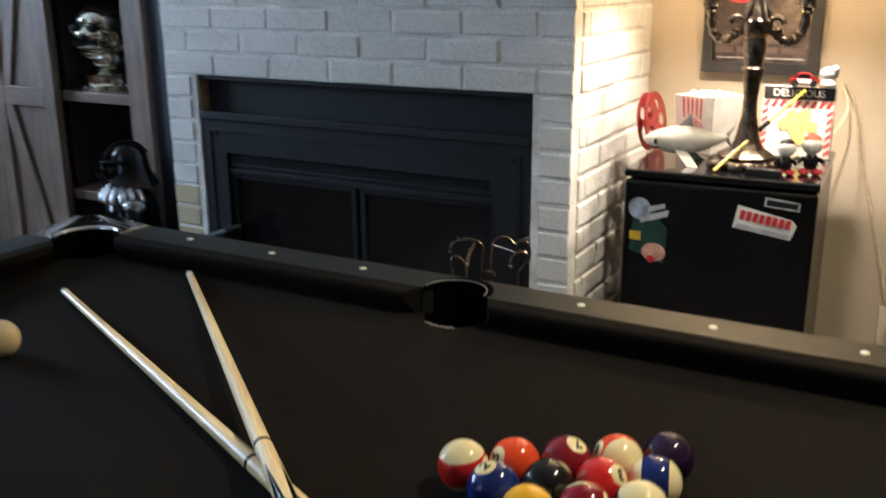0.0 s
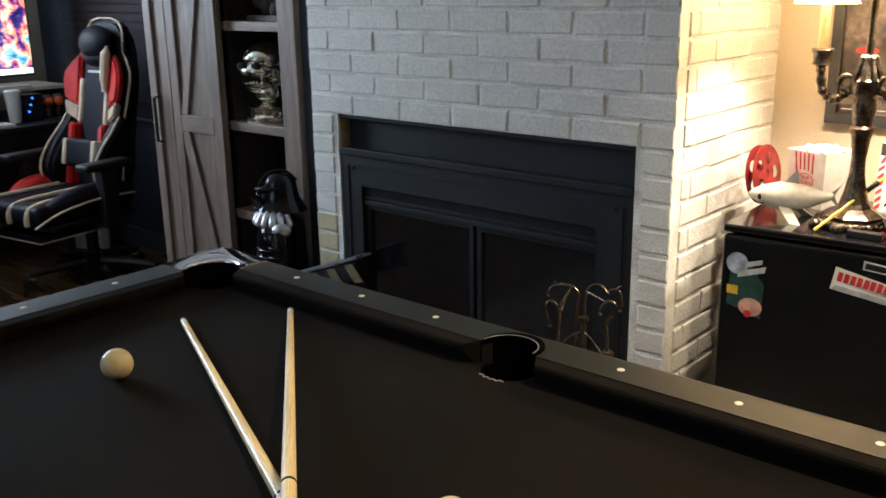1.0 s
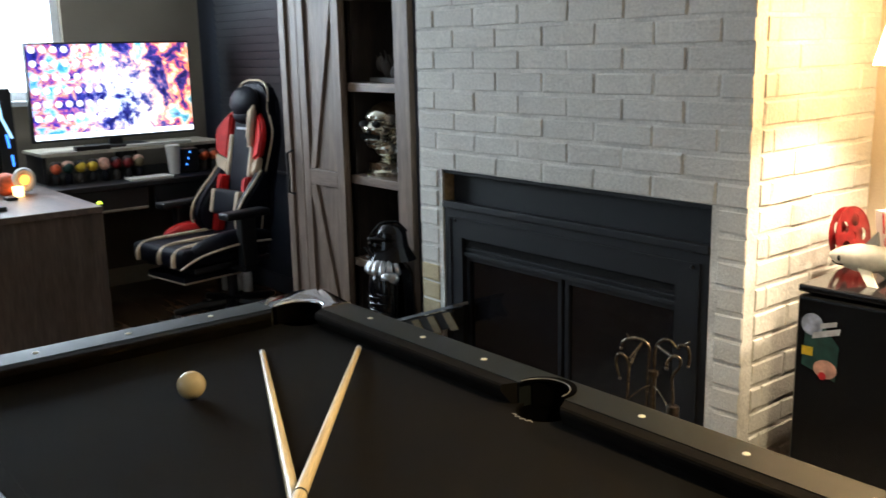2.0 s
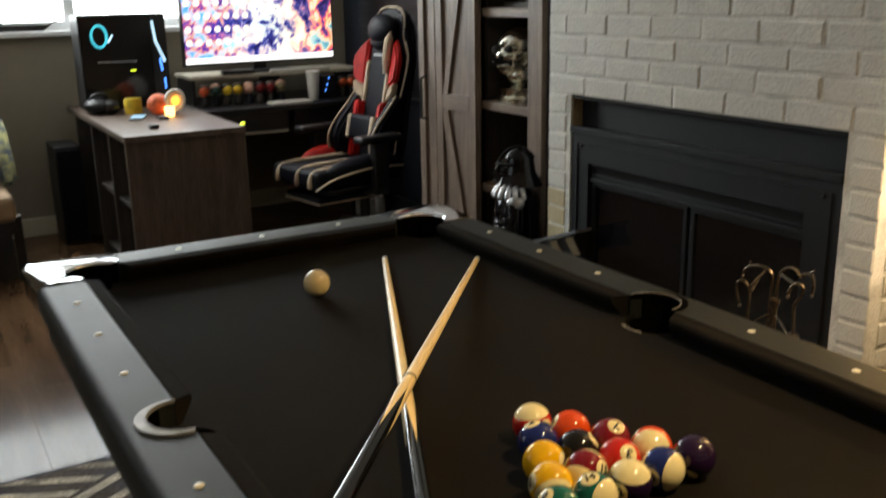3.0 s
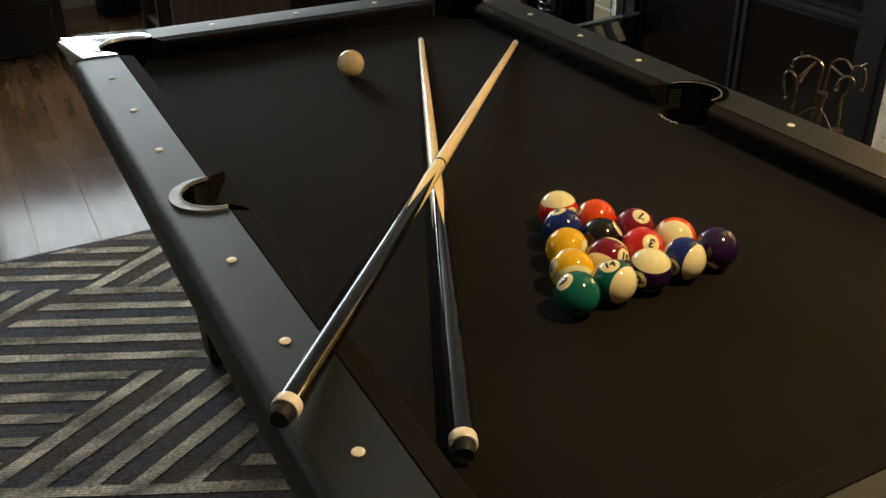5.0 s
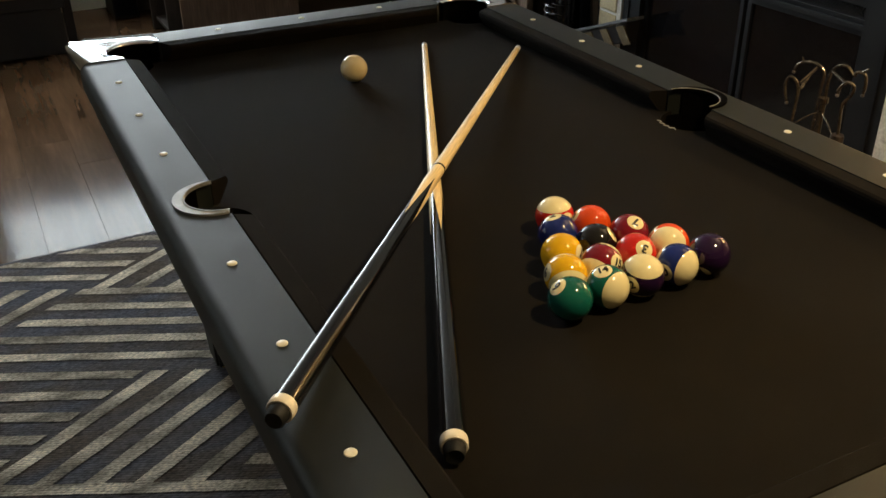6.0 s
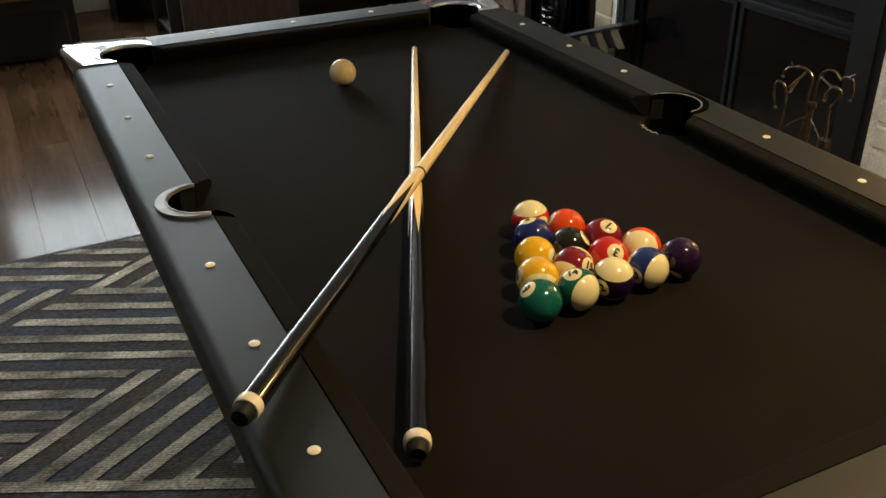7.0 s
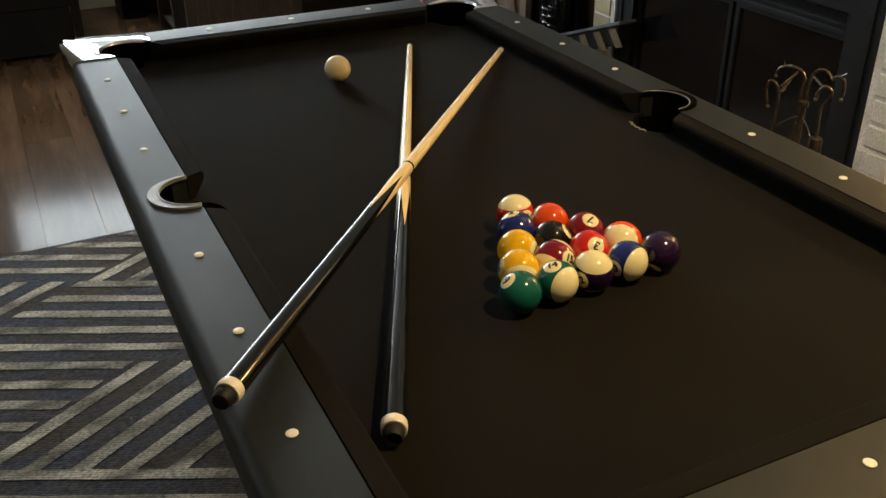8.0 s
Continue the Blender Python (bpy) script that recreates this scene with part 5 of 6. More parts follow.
reel = thing("film_reel", "red metal film reel standing on the fridge against the brick", "film reel", pose(-0.036, 1.640, FT + 0.078, 82, 0, 86) @ Matrix.Scale(0.88, 4))
for z in (-0.012, 0.012):
    bm = bmesh.new()
    n = 60
    outer = [bm.verts.new((0.089 * math.cos(2 * math.pi * k / n), 0.089 * math.sin(2 * math.pi * k / n), 0)) for k in range(n)]
    inner = [bm.verts.new((0.014 * math.cos(2 * math.pi * k / n), 0.014 * math.sin(2 * math.pi * k / n), 0)) for k in range(n)]
    oe = [bm.edges.new((outer[k], outer[(k + 1) % n])) for k in range(n)]
    ie = [bm.edges.new((inner[k], inner[(k + 1) % n])) for k in range(n)]
    holes = []
    for h in range(5):
        a = 2 * math.pi * h / 5
        cx, cy = 0.049 * math.cos(a), 0.049 * math.sin(a)
        vs = [bm.verts.new((cx + 0.0195 * math.cos(2 * math.pi * k / 18), cy + 0.0195 * math.sin(2 * math.pi * k / 18), 0)) for k in range(18)]
        holes += [bm.edges.new((vs[k], vs[(k + 1) % 18])) for k in range(18)]
    bmesh.ops.triangle_fill(bm, use_beauty=True, use_dissolve=False, edges=oe + ie + holes)
    r = bmesh.ops.extrude_face_region(bm, geom=bm.faces[:])
    bmesh.ops.translate(bm, vec=(0, 0, 0.0018), verts=[v for v in r["geom"] if isinstance(v, bmesh.types.BMVert)])
    part("flange", bm, M_REEL, reel, at=pose(0, 0, z))
part("hub", lathe([(0.024, -0.011), (0.024, 0.0115)], 20), M_REEL, reel, smooth=True)
part("rim", tube([(0.089 * math.cos(2 * math.pi * k / 40), 0.089 * math.sin(2 * math.pi * k / 40), 0.0135) for k in range(40)], 0.002, 6, True), M_REEL, reel, smooth=True)

pop = thing("popcorn_box", "white popcorn box with red stripes on the fridge", "box", pose(0.098, 1.705, FT, 0, 0, -22))
bm = bmesh.new()
b0, b1, hh = 0.052, 0.064, 0.150
lo = [bm.verts.new((sx * b0, sy * b0, 0)) for sx, sy in ((-1, -1), (1, -1), (1, 1), (-1, 1))]
hi = [bm.verts.new((sx * b1, sy * b1, hh)) for sx, sy in ((-1, -1), (1, -1), (1, 1), (-1, 1))]
bm.faces.new(lo[::-1])
for k in range(4):
    bm.faces.new((lo[k], lo[(k + 1) % 4], hi[(k + 1) % 4], hi[k]))
r = bmesh.ops.solidify(bm, geom=bm.faces[:], thickness=0.0015)
part("carton", bm, M_PAPER, pop)
for face, turn in ((0, 0), (1, 90)):
    for k in range(5):
        u = -0.030 + 0.013 * k
        z0 = 0.092 + (0.008 if abs(k - 2) < 2 else 0)
        st = slab([(u - 0.0022, z0), (u + 0.0022, z0), (u * 1.10 + 0.0026, hh - 0.004), (u * 1.10 - 0.0026, hh - 0.004)], 0, 0.0008)
        for v in st.verts:
            v.co.y += -b0 - (b1 - b0) * v.co.z / hh - 0.0022
        bmesh.ops.rotate(st, cent=(0, 0, 0), matrix=Matrix.Rotation(radians(-turn), 3, "Z"), verts=st.verts)
        part("stripe", st, M_REDPRINT, pop)
    oval = [(0.026 * math.cos(q), 0.072 + 0.019 * math.sin(q), 0) for q in [2 * math.pi * k / 24 for k in range(24)]]
    y = -b0 - (b1 - b0) * 0.48 - 0.0026
    bm = tube([(x, y, z) for x, z, _ in oval], 0.0013, 6, True)
    bmesh.ops.rotate(bm, cent=(0, 0, 0), matrix=Matrix.Rotation(radians(-turn), 3, "Z"), verts=bm.verts)
    part("oval", bm, M_REDPRINT, pop)
    for word, z in (("POP", 0.079), ("CORN", 0.066)):
        me = lettering(word, 0.014)
        me.materials.clear()
        part("lettering", me, M_REDPRINT, pop, at=Matrix.Rotation(radians(-turn), 4, "Z") @ pose(0, y, z, 90))
bm = bmesh.new()
random.seed(5)
for k in range(60):
    add_ball(bm, (random.uniform(-0.05, 0.05), random.uniform(-0.05, 0.05), 0.138 + random.uniform(0, 0.014)), (0.009, 0.009, 0.008), None, 8, 6)
tagged(part("popcorn", bm, M_PAPER, pop, "white popcorn heap", smooth=True), kind="stuff")

tin = thing("popcorn_tin", "white and red striped popcorn tin sign on the fridge", "tin", pose(0.325, 1.700, FT, -6, 0, 2))
part("panel", box(-0.088, 0.088, 0.0, 0.030, 0, 0.182, 0.004), M_PAPER, tin)
part("header", box(-0.086, 0.086, -0.0012, -0.0002, 0.148, 0.180), M_FRAME, tin, "dark header band")
me = lettering("DELICIOUS", 0.026)
me.materials.clear()
part("lettering", me, M_PAPER, tin, at=pose(0, -0.0018, 0.164, 90))
for k in range(9):
    u = -0.086 + 0.0191 * k
    part("stripe", slab([(u, 0.128), (u + 0.0095, 0.128), (u + 0.019, 0.146), (u + 0.0095, 0.146)], -0.0012, -0.0002), M_REDPRINT, tin)
for sx in (-1, 1):
    for k in range(6):
        u, z = (-0.086 if sx < 0 else 0.072), 0.005 + 0.020 * k
        part("stripe", slab([(u, z), (u + 0.014, z + 0.012), (u + 0.014, z + 0.022), (u, z + 0.010)], -0.0012, -0.0002), M_REDPRINT, tin)
for cx, cz, r in ((-0.01, 0.10, 0.020), (0.018, 0.104, 0.019), (0.002, 0.075, 0.022), (-0.03, 0.085, 0.016), (0.038, 0.08, 0.015), (0.01, 0.05, 0.018)):
    part("kernel_print", slab(disc(cx, cz, r, 12), -0.0020 - 0.0003 * r * 50, -0.0004), M_KERNEL, tin)

car = thing("toy_car", "small red and white toy car on a tin", "toy", pose(0.335, 1.705, FT + 0.183, 0, 0, 8))
part("body", slab([(-0.036, 0.008), (0.036, 0.008), (0.036, 0.018), (0.022, 0.022), (0.012, 0.034), (-0.014, 0.034), (-0.024, 0.022), (-0.036, 0.020)], -0.014, 0.014, 0.002), M_REEL, car)
part("side_print", slab([(-0.020, 0.010), (0.020, 0.010), (0.016, 0.020), (-0.018, 0.020)], -0.0160, -0.0142), M_PAPER, car)
part("windscreen", slab([(-0.018, 0.023), (0.014, 0.023), (0.008, 0.032), (-0.012, 0.032)], -0.0156, 0.0156), M_DARKGLASS, car)
wheel = finish(lathe([(0.003, -0.004), (0.009, -0.004), (0.009, 0.004), (0.003, 0.004)], 14), True)
for x in (-0.022, 0.022):
    for y in (-0.014, 0.014):
        part("wheel", wheel, M_RUBBER, car, at=pose(x, y, 0.009, 90))
s = Sculpt()
add_lathe(s.bm, [(0.016, 0), (0.020, 0.008), (0.014, 0.020)], 14)
s.close(M_PAPER)
add_ball(s.bm, (0, 0, 0.034), (0.022, 0.018, 0.017))
add_ball(s.bm, (0.014, -0.008, 0.046), (0.010, 0.010, 0.010), None, 12, 8)
s.close(M_GREYPRINT)
tagged(s.make("small_ornament", pose(0.392, 1.714, FT + 0.183)), "small grey and white ornament on a tin", "ornament")

for x, y, size, top, label in ((0.345, 1.462, 1.0, M_PAPER, "small black, white and red toy figure on the fridge"), (0.398, 1.490, 1.12, M_ORANGE, "small toy figure with an orange hat on the fridge")):
    s = Sculpt()
    for sx in (-1, 1):
        add_ball(s.bm, (sx * 0.012, -0.004, 0.007), (0.012, 0.016, 0.007), None, 12, 8)
    s.close(M_REDPRINT)
    add_lathe(s.bm, [(0.010, 0.010), (0.016, 0.022), (0.014, 0.038), (0.008, 0.046)], 14)
    add_tube(s.bm, [(-0.014, 0, 0.036), (-0.026, -0.004, 0.026)], 0.005, 8)
    add_tube(s.bm, [(0.014, 0, 0.036), (0.026, -0.004, 0.026)], 0.005, 8)
    s.close(M_GLOSSBLACK)
    add_ball(s.bm, (0, 0, 0.062), (0.021, 0.019, 0.019))
    s.close(M_PAPER)
    add_ball(s.bm, (0, 0.004, 0.074), (0.018, 0.017, 0.012))
    s.close(top if top is M_ORANGE else M_GLOSSBLACK)
    tagged(s.make("toy_figure", pose(x, y, FT, 0, 0, 10) @ Matrix.Diagonal((size, size, size, 1))), label, "toy")

stick = thing("pencil", "yellow pencil leaning from the fridge against a tin", "pencil")
part("barrel", tube([(0.190, 1.412, FT + 0.0045), (0.345, 1.660, FT + 0.178)], 0.0042, 6), M_YELLOW, stick)
part("grip", tube([(0.265, 1.532, FT + 0.0887), (0.282, 1.5592, FT + 0.1079)], 0.0065, 8), M_RUBBER, stick, "black rubber grip")
bm = bmesh.new()
random.seed(8)
for k in range(9):
    add_ball(bm, (random.uniform(-0.035, 0.035), random.uniform(-0.018, 0.018), random.uniform(0.008, 0.016)), (random.uniform(0.008, 0.016), random.uniform(0.008, 0.014), random.uniform(0.008, 0.014)), None, 10, 6)
tagged(part("trinket_pile", bm, M_PEWTER, at=pose(0.205, 1.445, FT - 0.001), smooth=True), "small pile of metal trinkets on the fridge", "trinkets")
tagged(part("black_remote", box(0.265, 0.345, 1.408, 1.434, FT, FT + 0.018, 0.004), M_BLACK), "black remote control lying on the fridge", "remote control")

cord = thing("lamp_cord", "ivory lamp cord hanging against the cream wall", "cord")
part("cable", tube(curve_points([(LX + 0.06, LY + 0.05, FT + 0.006), (0.37, 1.80, FT + 0.012), (0.425, 1.89, 0.93), (0.405, 1.925, 1.000), (0.430, 1.930, 0.970), (0.452, 1.931, 0.90), (0.470, 1.931, 0.80), (0.523, 1.931, 0.62), (0.579, 1.931, 0.40), (0.60, 1.931, 0.34)], 6), 0.0035, 8), M_CORD, cord, smooth=True)
part("plug", box(0.588, 0.612, 1.908, 1.930, 0.300, 0.345, 0.004), M_CORD, cord)
outlet = thing("outlet_plate", "ivory wall outlet plate on the cream wall", "outlet")
part("plate", box(0.565, 0.635, 1.9305, 1.9395, 0.27, 0.385, 0.002), M_TRIM, outlet)

pic = thing("framed_poster", "dark framed movie poster on the cream alcove wall", "picture")
PX0, PX1, PZ0, PZ1, PY = 0.020, 0.338, 1.022, 1.52, 1.938
bm = bmesh.new()
for a, b, c, d in ((PX0, PX1, PZ0, PZ0 + 0.030), (PX0, PX1, PZ1 - 0.030, PZ1), (PX0, PX0 + 0.030, PZ0 + 0.030, PZ1 - 0.030), (PX1 - 0.030, PX1, PZ0 + 0.030, PZ1 - 0.030)):
    add_box(bm, a, b, PY - 0.026, PY, c, d)
part("frame", bm, M_FRAME, pic)
part("poster", box(PX0 + 0.030, PX1 - 0.030, PY - 0.014, PY - 0.004, PZ0 + 0.030, PZ1 - 0.030), M_POSTER, pic)
part("border_line", box(PX0 + 0.040, PX1 - 0.040, PY - 0.0152, PY - 0.0142, PZ0 + 0.040, PZ0 + 0.043), M_GREYPRINT, pic)
for z, us in ((1.085, ((0.055, 0.105), (0.115, 0.165), (0.185, 0.225), (0.235, 0.300))), (1.112, ((0.060, 0.120), (0.130, 0.175), (0.195, 0.260)))):
    for a, b in us:
        part("lettering_bar", box(a, b, PY - 0.0152, PY - 0.0142, z - 0.008, z + 0.008), M_POSTERTEXT, pic)
part("red_print", slab(disc(0.115, 1.225, 0.030, 16, 0.35), PY - 0.0152, PY - 0.0142), M_REDPRINT, pic)


# ---- desk corner ----
desk = thing("corner_desk", "grey wood and black corner desk with drawers and a riser shelf", "desk")
DX = -3.10
part("return_top", box(-4.585, DX + 0.015, 0.135, 0.705, 0.722, 0.752, 0.004), M_DESKTOP, desk)
part("main_top", box(-4.585, -3.83, 0.7065, 1.86, 0.715, 0.744, 0.004), M_BLACK, desk, "black main desk top")
part("end_panel", box(DX - 0.025, DX, 0.14, 0.70, 0.0, 0.7215, 0.003), M_DESK, desk)
part("end_post", box(DX - 0.030, DX + 0.006, 0.650, 0.704, 0.0, 0.7215, 0.004), M_DESK, desk)
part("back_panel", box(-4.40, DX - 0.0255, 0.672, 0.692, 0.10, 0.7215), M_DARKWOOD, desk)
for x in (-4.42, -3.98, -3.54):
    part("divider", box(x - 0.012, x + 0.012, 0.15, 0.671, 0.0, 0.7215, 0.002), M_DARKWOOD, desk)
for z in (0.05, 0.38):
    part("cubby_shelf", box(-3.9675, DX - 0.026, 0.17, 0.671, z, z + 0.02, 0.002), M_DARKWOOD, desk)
for a, b in ((0.72, 1.22), (1.26, 1.80)):
    d = part("drawer", box(-3.872, -3.85, a, b, 0.600, 0.712, 0.003), M_BLACK, desk, "black drawer front")
    part("drawer_pull", box(-3.85, -3.838, a + 0.01, b - 0.01, 0.592, 0.606, 0.003), M_CREAMEDGE, d, "pale drawer edge strip")
for y in (0.745, 1.83):
    part("desk_leg", box(-3.95, -3.90, y - 0.02, y + 0.02, 0, 0.7145, 0.003), M_BLACK, desk)
riser = thing("riser_shelf", "pale riser shelf on the desk under the monitor", "shelf")
part("board", box(-4.45, -4.08, 0.74, 1.80, 0.893, 0.912, 0.003), M_CREAMEDGE, riser)
for y in (0.76, 1.27, 1.78):
    part("support", box(-4.43, -4.12, y - 0.01, y + 0.01, 0.7445, 0.8925), M_BLACK, riser)

monitor = thing("monitor", "large black monitor showing a colourful lit desktop", "monitor", pose(-4.20, 1.212, 0.913, 0, 0, 2))
MW, MB, MT = 0.475, 0.050, 0.590
part("housing", box(-0.045, 0.0, -MW, MW, MB, MT, 0.006), M_BLACK, monitor)
scr = part("screen", box(0.0005, 0.0020, -MW + 0.010, MW - 0.010, MB + 0.014, MT - 0.010), M_SCREEN, monitor, "glowing abstract wallpaper")
part("taskbar", box(0.0022, 0.0030, -MW + 0.010, MW - 0.010, MB + 0.014, MB + 0.044), M_TASKBAR, scr)
icon = finish(lathe([(0.019, 0.0022), (0.019, 0.0030), (0, 0.0031)], 12, pose(0, 0, 0, 0, 90, 0)))
for r in range(6):
    for c in range(8):
        part("icon", icon, M_ICON, scr, at=pose(0, -MW + 0.037 + c * 0.058, MT - 0.038 - r * 0.074))
part("neck", box(-0.075, -0.045, -0.04, 0.04, 0.012, 0.30, 0.004), M_BLACK, monitor)
part("stand_foot", box(-0.13, 0.06, -0.16, 0.16, 0.0, 0.014, 0.004), M_BLACK, monitor)
bar = thing("keyboard_tray_strip", "thin pale keyboard standing on the riser shelf", "keyboard")
part("body", box(-4.12, -4.085, 1.22, 1.60, 0.913, 0.928, 0.003), M_TUMBLER, bar)
dock = thing("black_console", "flat black console box on the riser shelf", "console")
part("case", box(-4.14, -4.085, 0.93, 1.12, 0.913, 0.938, 0.004), M_BLACK, dock)

tower = thing("computer_tower", "black computer tower with glowing fan ring and light strips", "computer", pose(-4.30, 0.415, 0.753))
part("case", box(-0.12, 0.10, -0.235, 0.235, 0.0, 0.515, 0.006), M_BLACK, tower)
part("glass_side", box(0.1005, 0.1040, -0.228, 0.150, 0.012, 0.503, 0.001), M_DARKGLASS, tower, "smoked glass side panel")
part("fan_ring", tube([(0.108, -0.130 + 0.040 * math.cos(q), 0.400 + 0.058 * math.sin(q)) for q in [2 * math.pi * k / 32 for k in range(32)]], 0.007, 8, True), M_LEDCYAN, tower, "cyan glowing fan ring", smooth=True)
part("light_strip", tube([(0.110, 0.160, 0.475), (0.110, 0.172, 0.36), (0.110, 0.215, 0.25)], 0.007, 8), M_LEDWHITE, tower, "pale blue light strip")
part("light_strip", tube([(0.110, 0.188, 0.27), (0.110, 0.196, 0.20)], 0.006, 8), M_LEDBLUE, tower, "blue light strip")
part("light_strip", tube([(0.110, 0.205, 0.16), (0.110, 0.208, 0.10)], 0.005, 8), M_LEDBLUE, tower, "blue light strip")
part("indicator", box(0.1045, 0.1060, 0.020, 0.050, 0.205, 0.213), M_LEDGREEN, tower, "yellow indicator")
part("inner_shelf", tube([(0.1052, -0.15, 0.262), (0.1052, 0.06, 0.258)], 0.0035, 6), M_GREYPRINT, tower)
part("light_strip", tube([(0.108, -0.085, 0.365), (0.108, -0.060, 0.405)], 0.006, 8), M_LEDWHITE, tower, "short white light strip")
part("front_panel", box(0.1005, 0.108, 0.151, 0.234, 0.004, 0.510, 0.003), M_BLACK, tower)

tumbler = thing("travel_cup", "tall white paper cup on the desk", "cup", pose(-4.00, 1.445, 0.745))
part("cup", lathe([(0.030, 0), (0.034, 0.05), (0.041, 0.150), (0.041, 0.156)], 24), M_TUMBLER, tumbler, smooth=True)
part("lid", lathe([(0.0425, 0.1565), (0.0435, 0.163), (0.036, 0.170), (0, 0.171)], 24), M_TUMBLER, tumbler, smooth=True)
tagged(part("paper_stack", box(-3.98, -3.86, 1.14, 1.38, 0.7445, 0.757, 0.002), M_PAPER), "loose stack of white papers on the desk", "papers")
for k in range(3):
    led = part("indicator_light", box(-3.99, -3.985, 1.515 + 0.012 * k, 1.522 + 0.012 * k, 0.79 + 0.035 * k, 0.80 + 0.035 * k), M_LEDBLUE)
    tagged(led, "small blue indicator light of a desk device", "light", "blue desk lights")
device = thing("desk_device", "black desk device behind the cup", "device")
part("case", box(-4.10, -3.995, 1.50, 1.60, 0.7445, 0.885, 0.006), M_BLACK, device)

TINTS = [M_ORANGE, M_TANSLAT, M_REEL, M_SKIN, M_YELLOW, M_GREEN]
for k in range(10):
    s = Sculpt()
    add_lathe(s.bm, [(0.020, 0), (0.024, 0.02), (0.018, 0.050), (0.010, 0.056)], 12)
    s.close((M_BLACK, M_SEATBLACK, M_DARKWOOD)[k % 3])
    add_ball(s.bm, (0, 0, 0.088), (0.034, 0.030, 0.033), None, 14, 10)
    s.close(TINTS[(k * 5 + k // 3) % 6])
    add_ball(s.bm, (-0.006, 0, 0.100), (0.033, 0.032, 0.026), None, 12, 8)
    s.close((M_DARKWOOD, M_BLACK, M_SKIN)[(k * 2) % 3])
    tagged(s.make("collectible_figure", pose(-4.06, 0.80 + 0.066 * k if k < 8 else 1.66 + 0.06 * (k - 8), 0.7445, 0, 0, 12 * (k % 3) - 12)), "small round-headed collectible figure under the riser shelf", "figure", "figures under the riser shelf")

bag = Sculpt()
add_ball(bag.bm, (0, 0, 0.045), (0.10, 0.075, 0.048))
add_tube(bag.bm, curve_points([(0.0, -0.055, 0.06), (0.02, -0.02, 0.105), (0.02, 0.03, 0.105), (0.0, 0.06, 0.06)], 4), 0.010, 8)
add_ball(bag.bm, (0.05, 0.05, 0.04), (0.055, 0.05, 0.042))
bag.close(M_BLACK)
tagged(bag.make("black_pouch", pose(-4.05, 0.215, 0.750)), "soft black pouch on the desk", "pouch")
jar = thing("yellow_candle_jar", "yellow candle jar on the desk", "jar", pose(-3.95, 0.375, 0.7525))
part("glass", lathe([(0.044, 0), (0.046, 0.01), (0.046, 0.075), (0.042, 0.082)], 24), M_YELLOW, jar, smooth=True)
phone = thing("phone", "phone with a pale blue lit screen on the desk", "phone", pose(-3.72, 0.345, 0.7525, 0, 0, -20))
part("body", box(-0.075, 0.075, -0.036, 0.036, 0, 0.009, 0.003), M_BLACK, phone)
part("screen", box(-0.070, 0.070, -0.033, 0.033, 0.0092, 0.0100), M_LEDPHONE, phone, "pale blue lit screen")
tagged(part("small_black_box", box(-3.32, -3.27, 0.30, 0.34, 0.7525, 0.772, 0.003), M_BLACK), "small black box on the desk", "box")
tagged(part("small_black_box", box(-3.66, -3.58, 0.42, 0.47, 0.7525, 0.768, 0.003), M_BLACK), "small black box on the desk", "box")
mask = Sculpt()
add_ball(mask.bm, (0, 0, 0.055), (0.062, 0.060, 0.058))
mask.close(M_ORANGE)
add_tube(mask.bm, [(0.05, 0.075 + 0.045 * math.cos(q), 0.075 + 0.050 * math.sin(q)) for q in [2 * math.pi * k / 20 for k in range(20)]], 0.013, 8, True)
add_ball(mask.bm, (0.02, 0.085, 0.070), (0.035, 0.055, 0.060))
mask.close(M_TUMBLER)
add_ball(mask.bm, (0.054, 0.078, 0.075), (0.010, 0.024, 0.026), None, 14, 8)
mask.close(M_WARM)
tagged(mask.make("glowing_toy_helmet", pose(-3.80, 0.475, 0.7525)), "orange and white toy helmet with a glowing front on the desk", "toy")
votive = thing("votive_light", "small glowing warm votive light on the desk", "light", pose(-3.70, 0.505, 0.7525))
part("cup", lathe([(0.024, 0), (0.028, 0.05)], 18), M_VOTIVE, votive, smooth=True)
tagged(part("led_puck", lathe([(0.012, 0), (0.012, 0.008), (0.006, 0.012), (0, 0.012)], 12, pose(-3.16, 0.715, 0.752)), M_LEDGREEN), "tiny yellow-green light at the desk edge", "light")

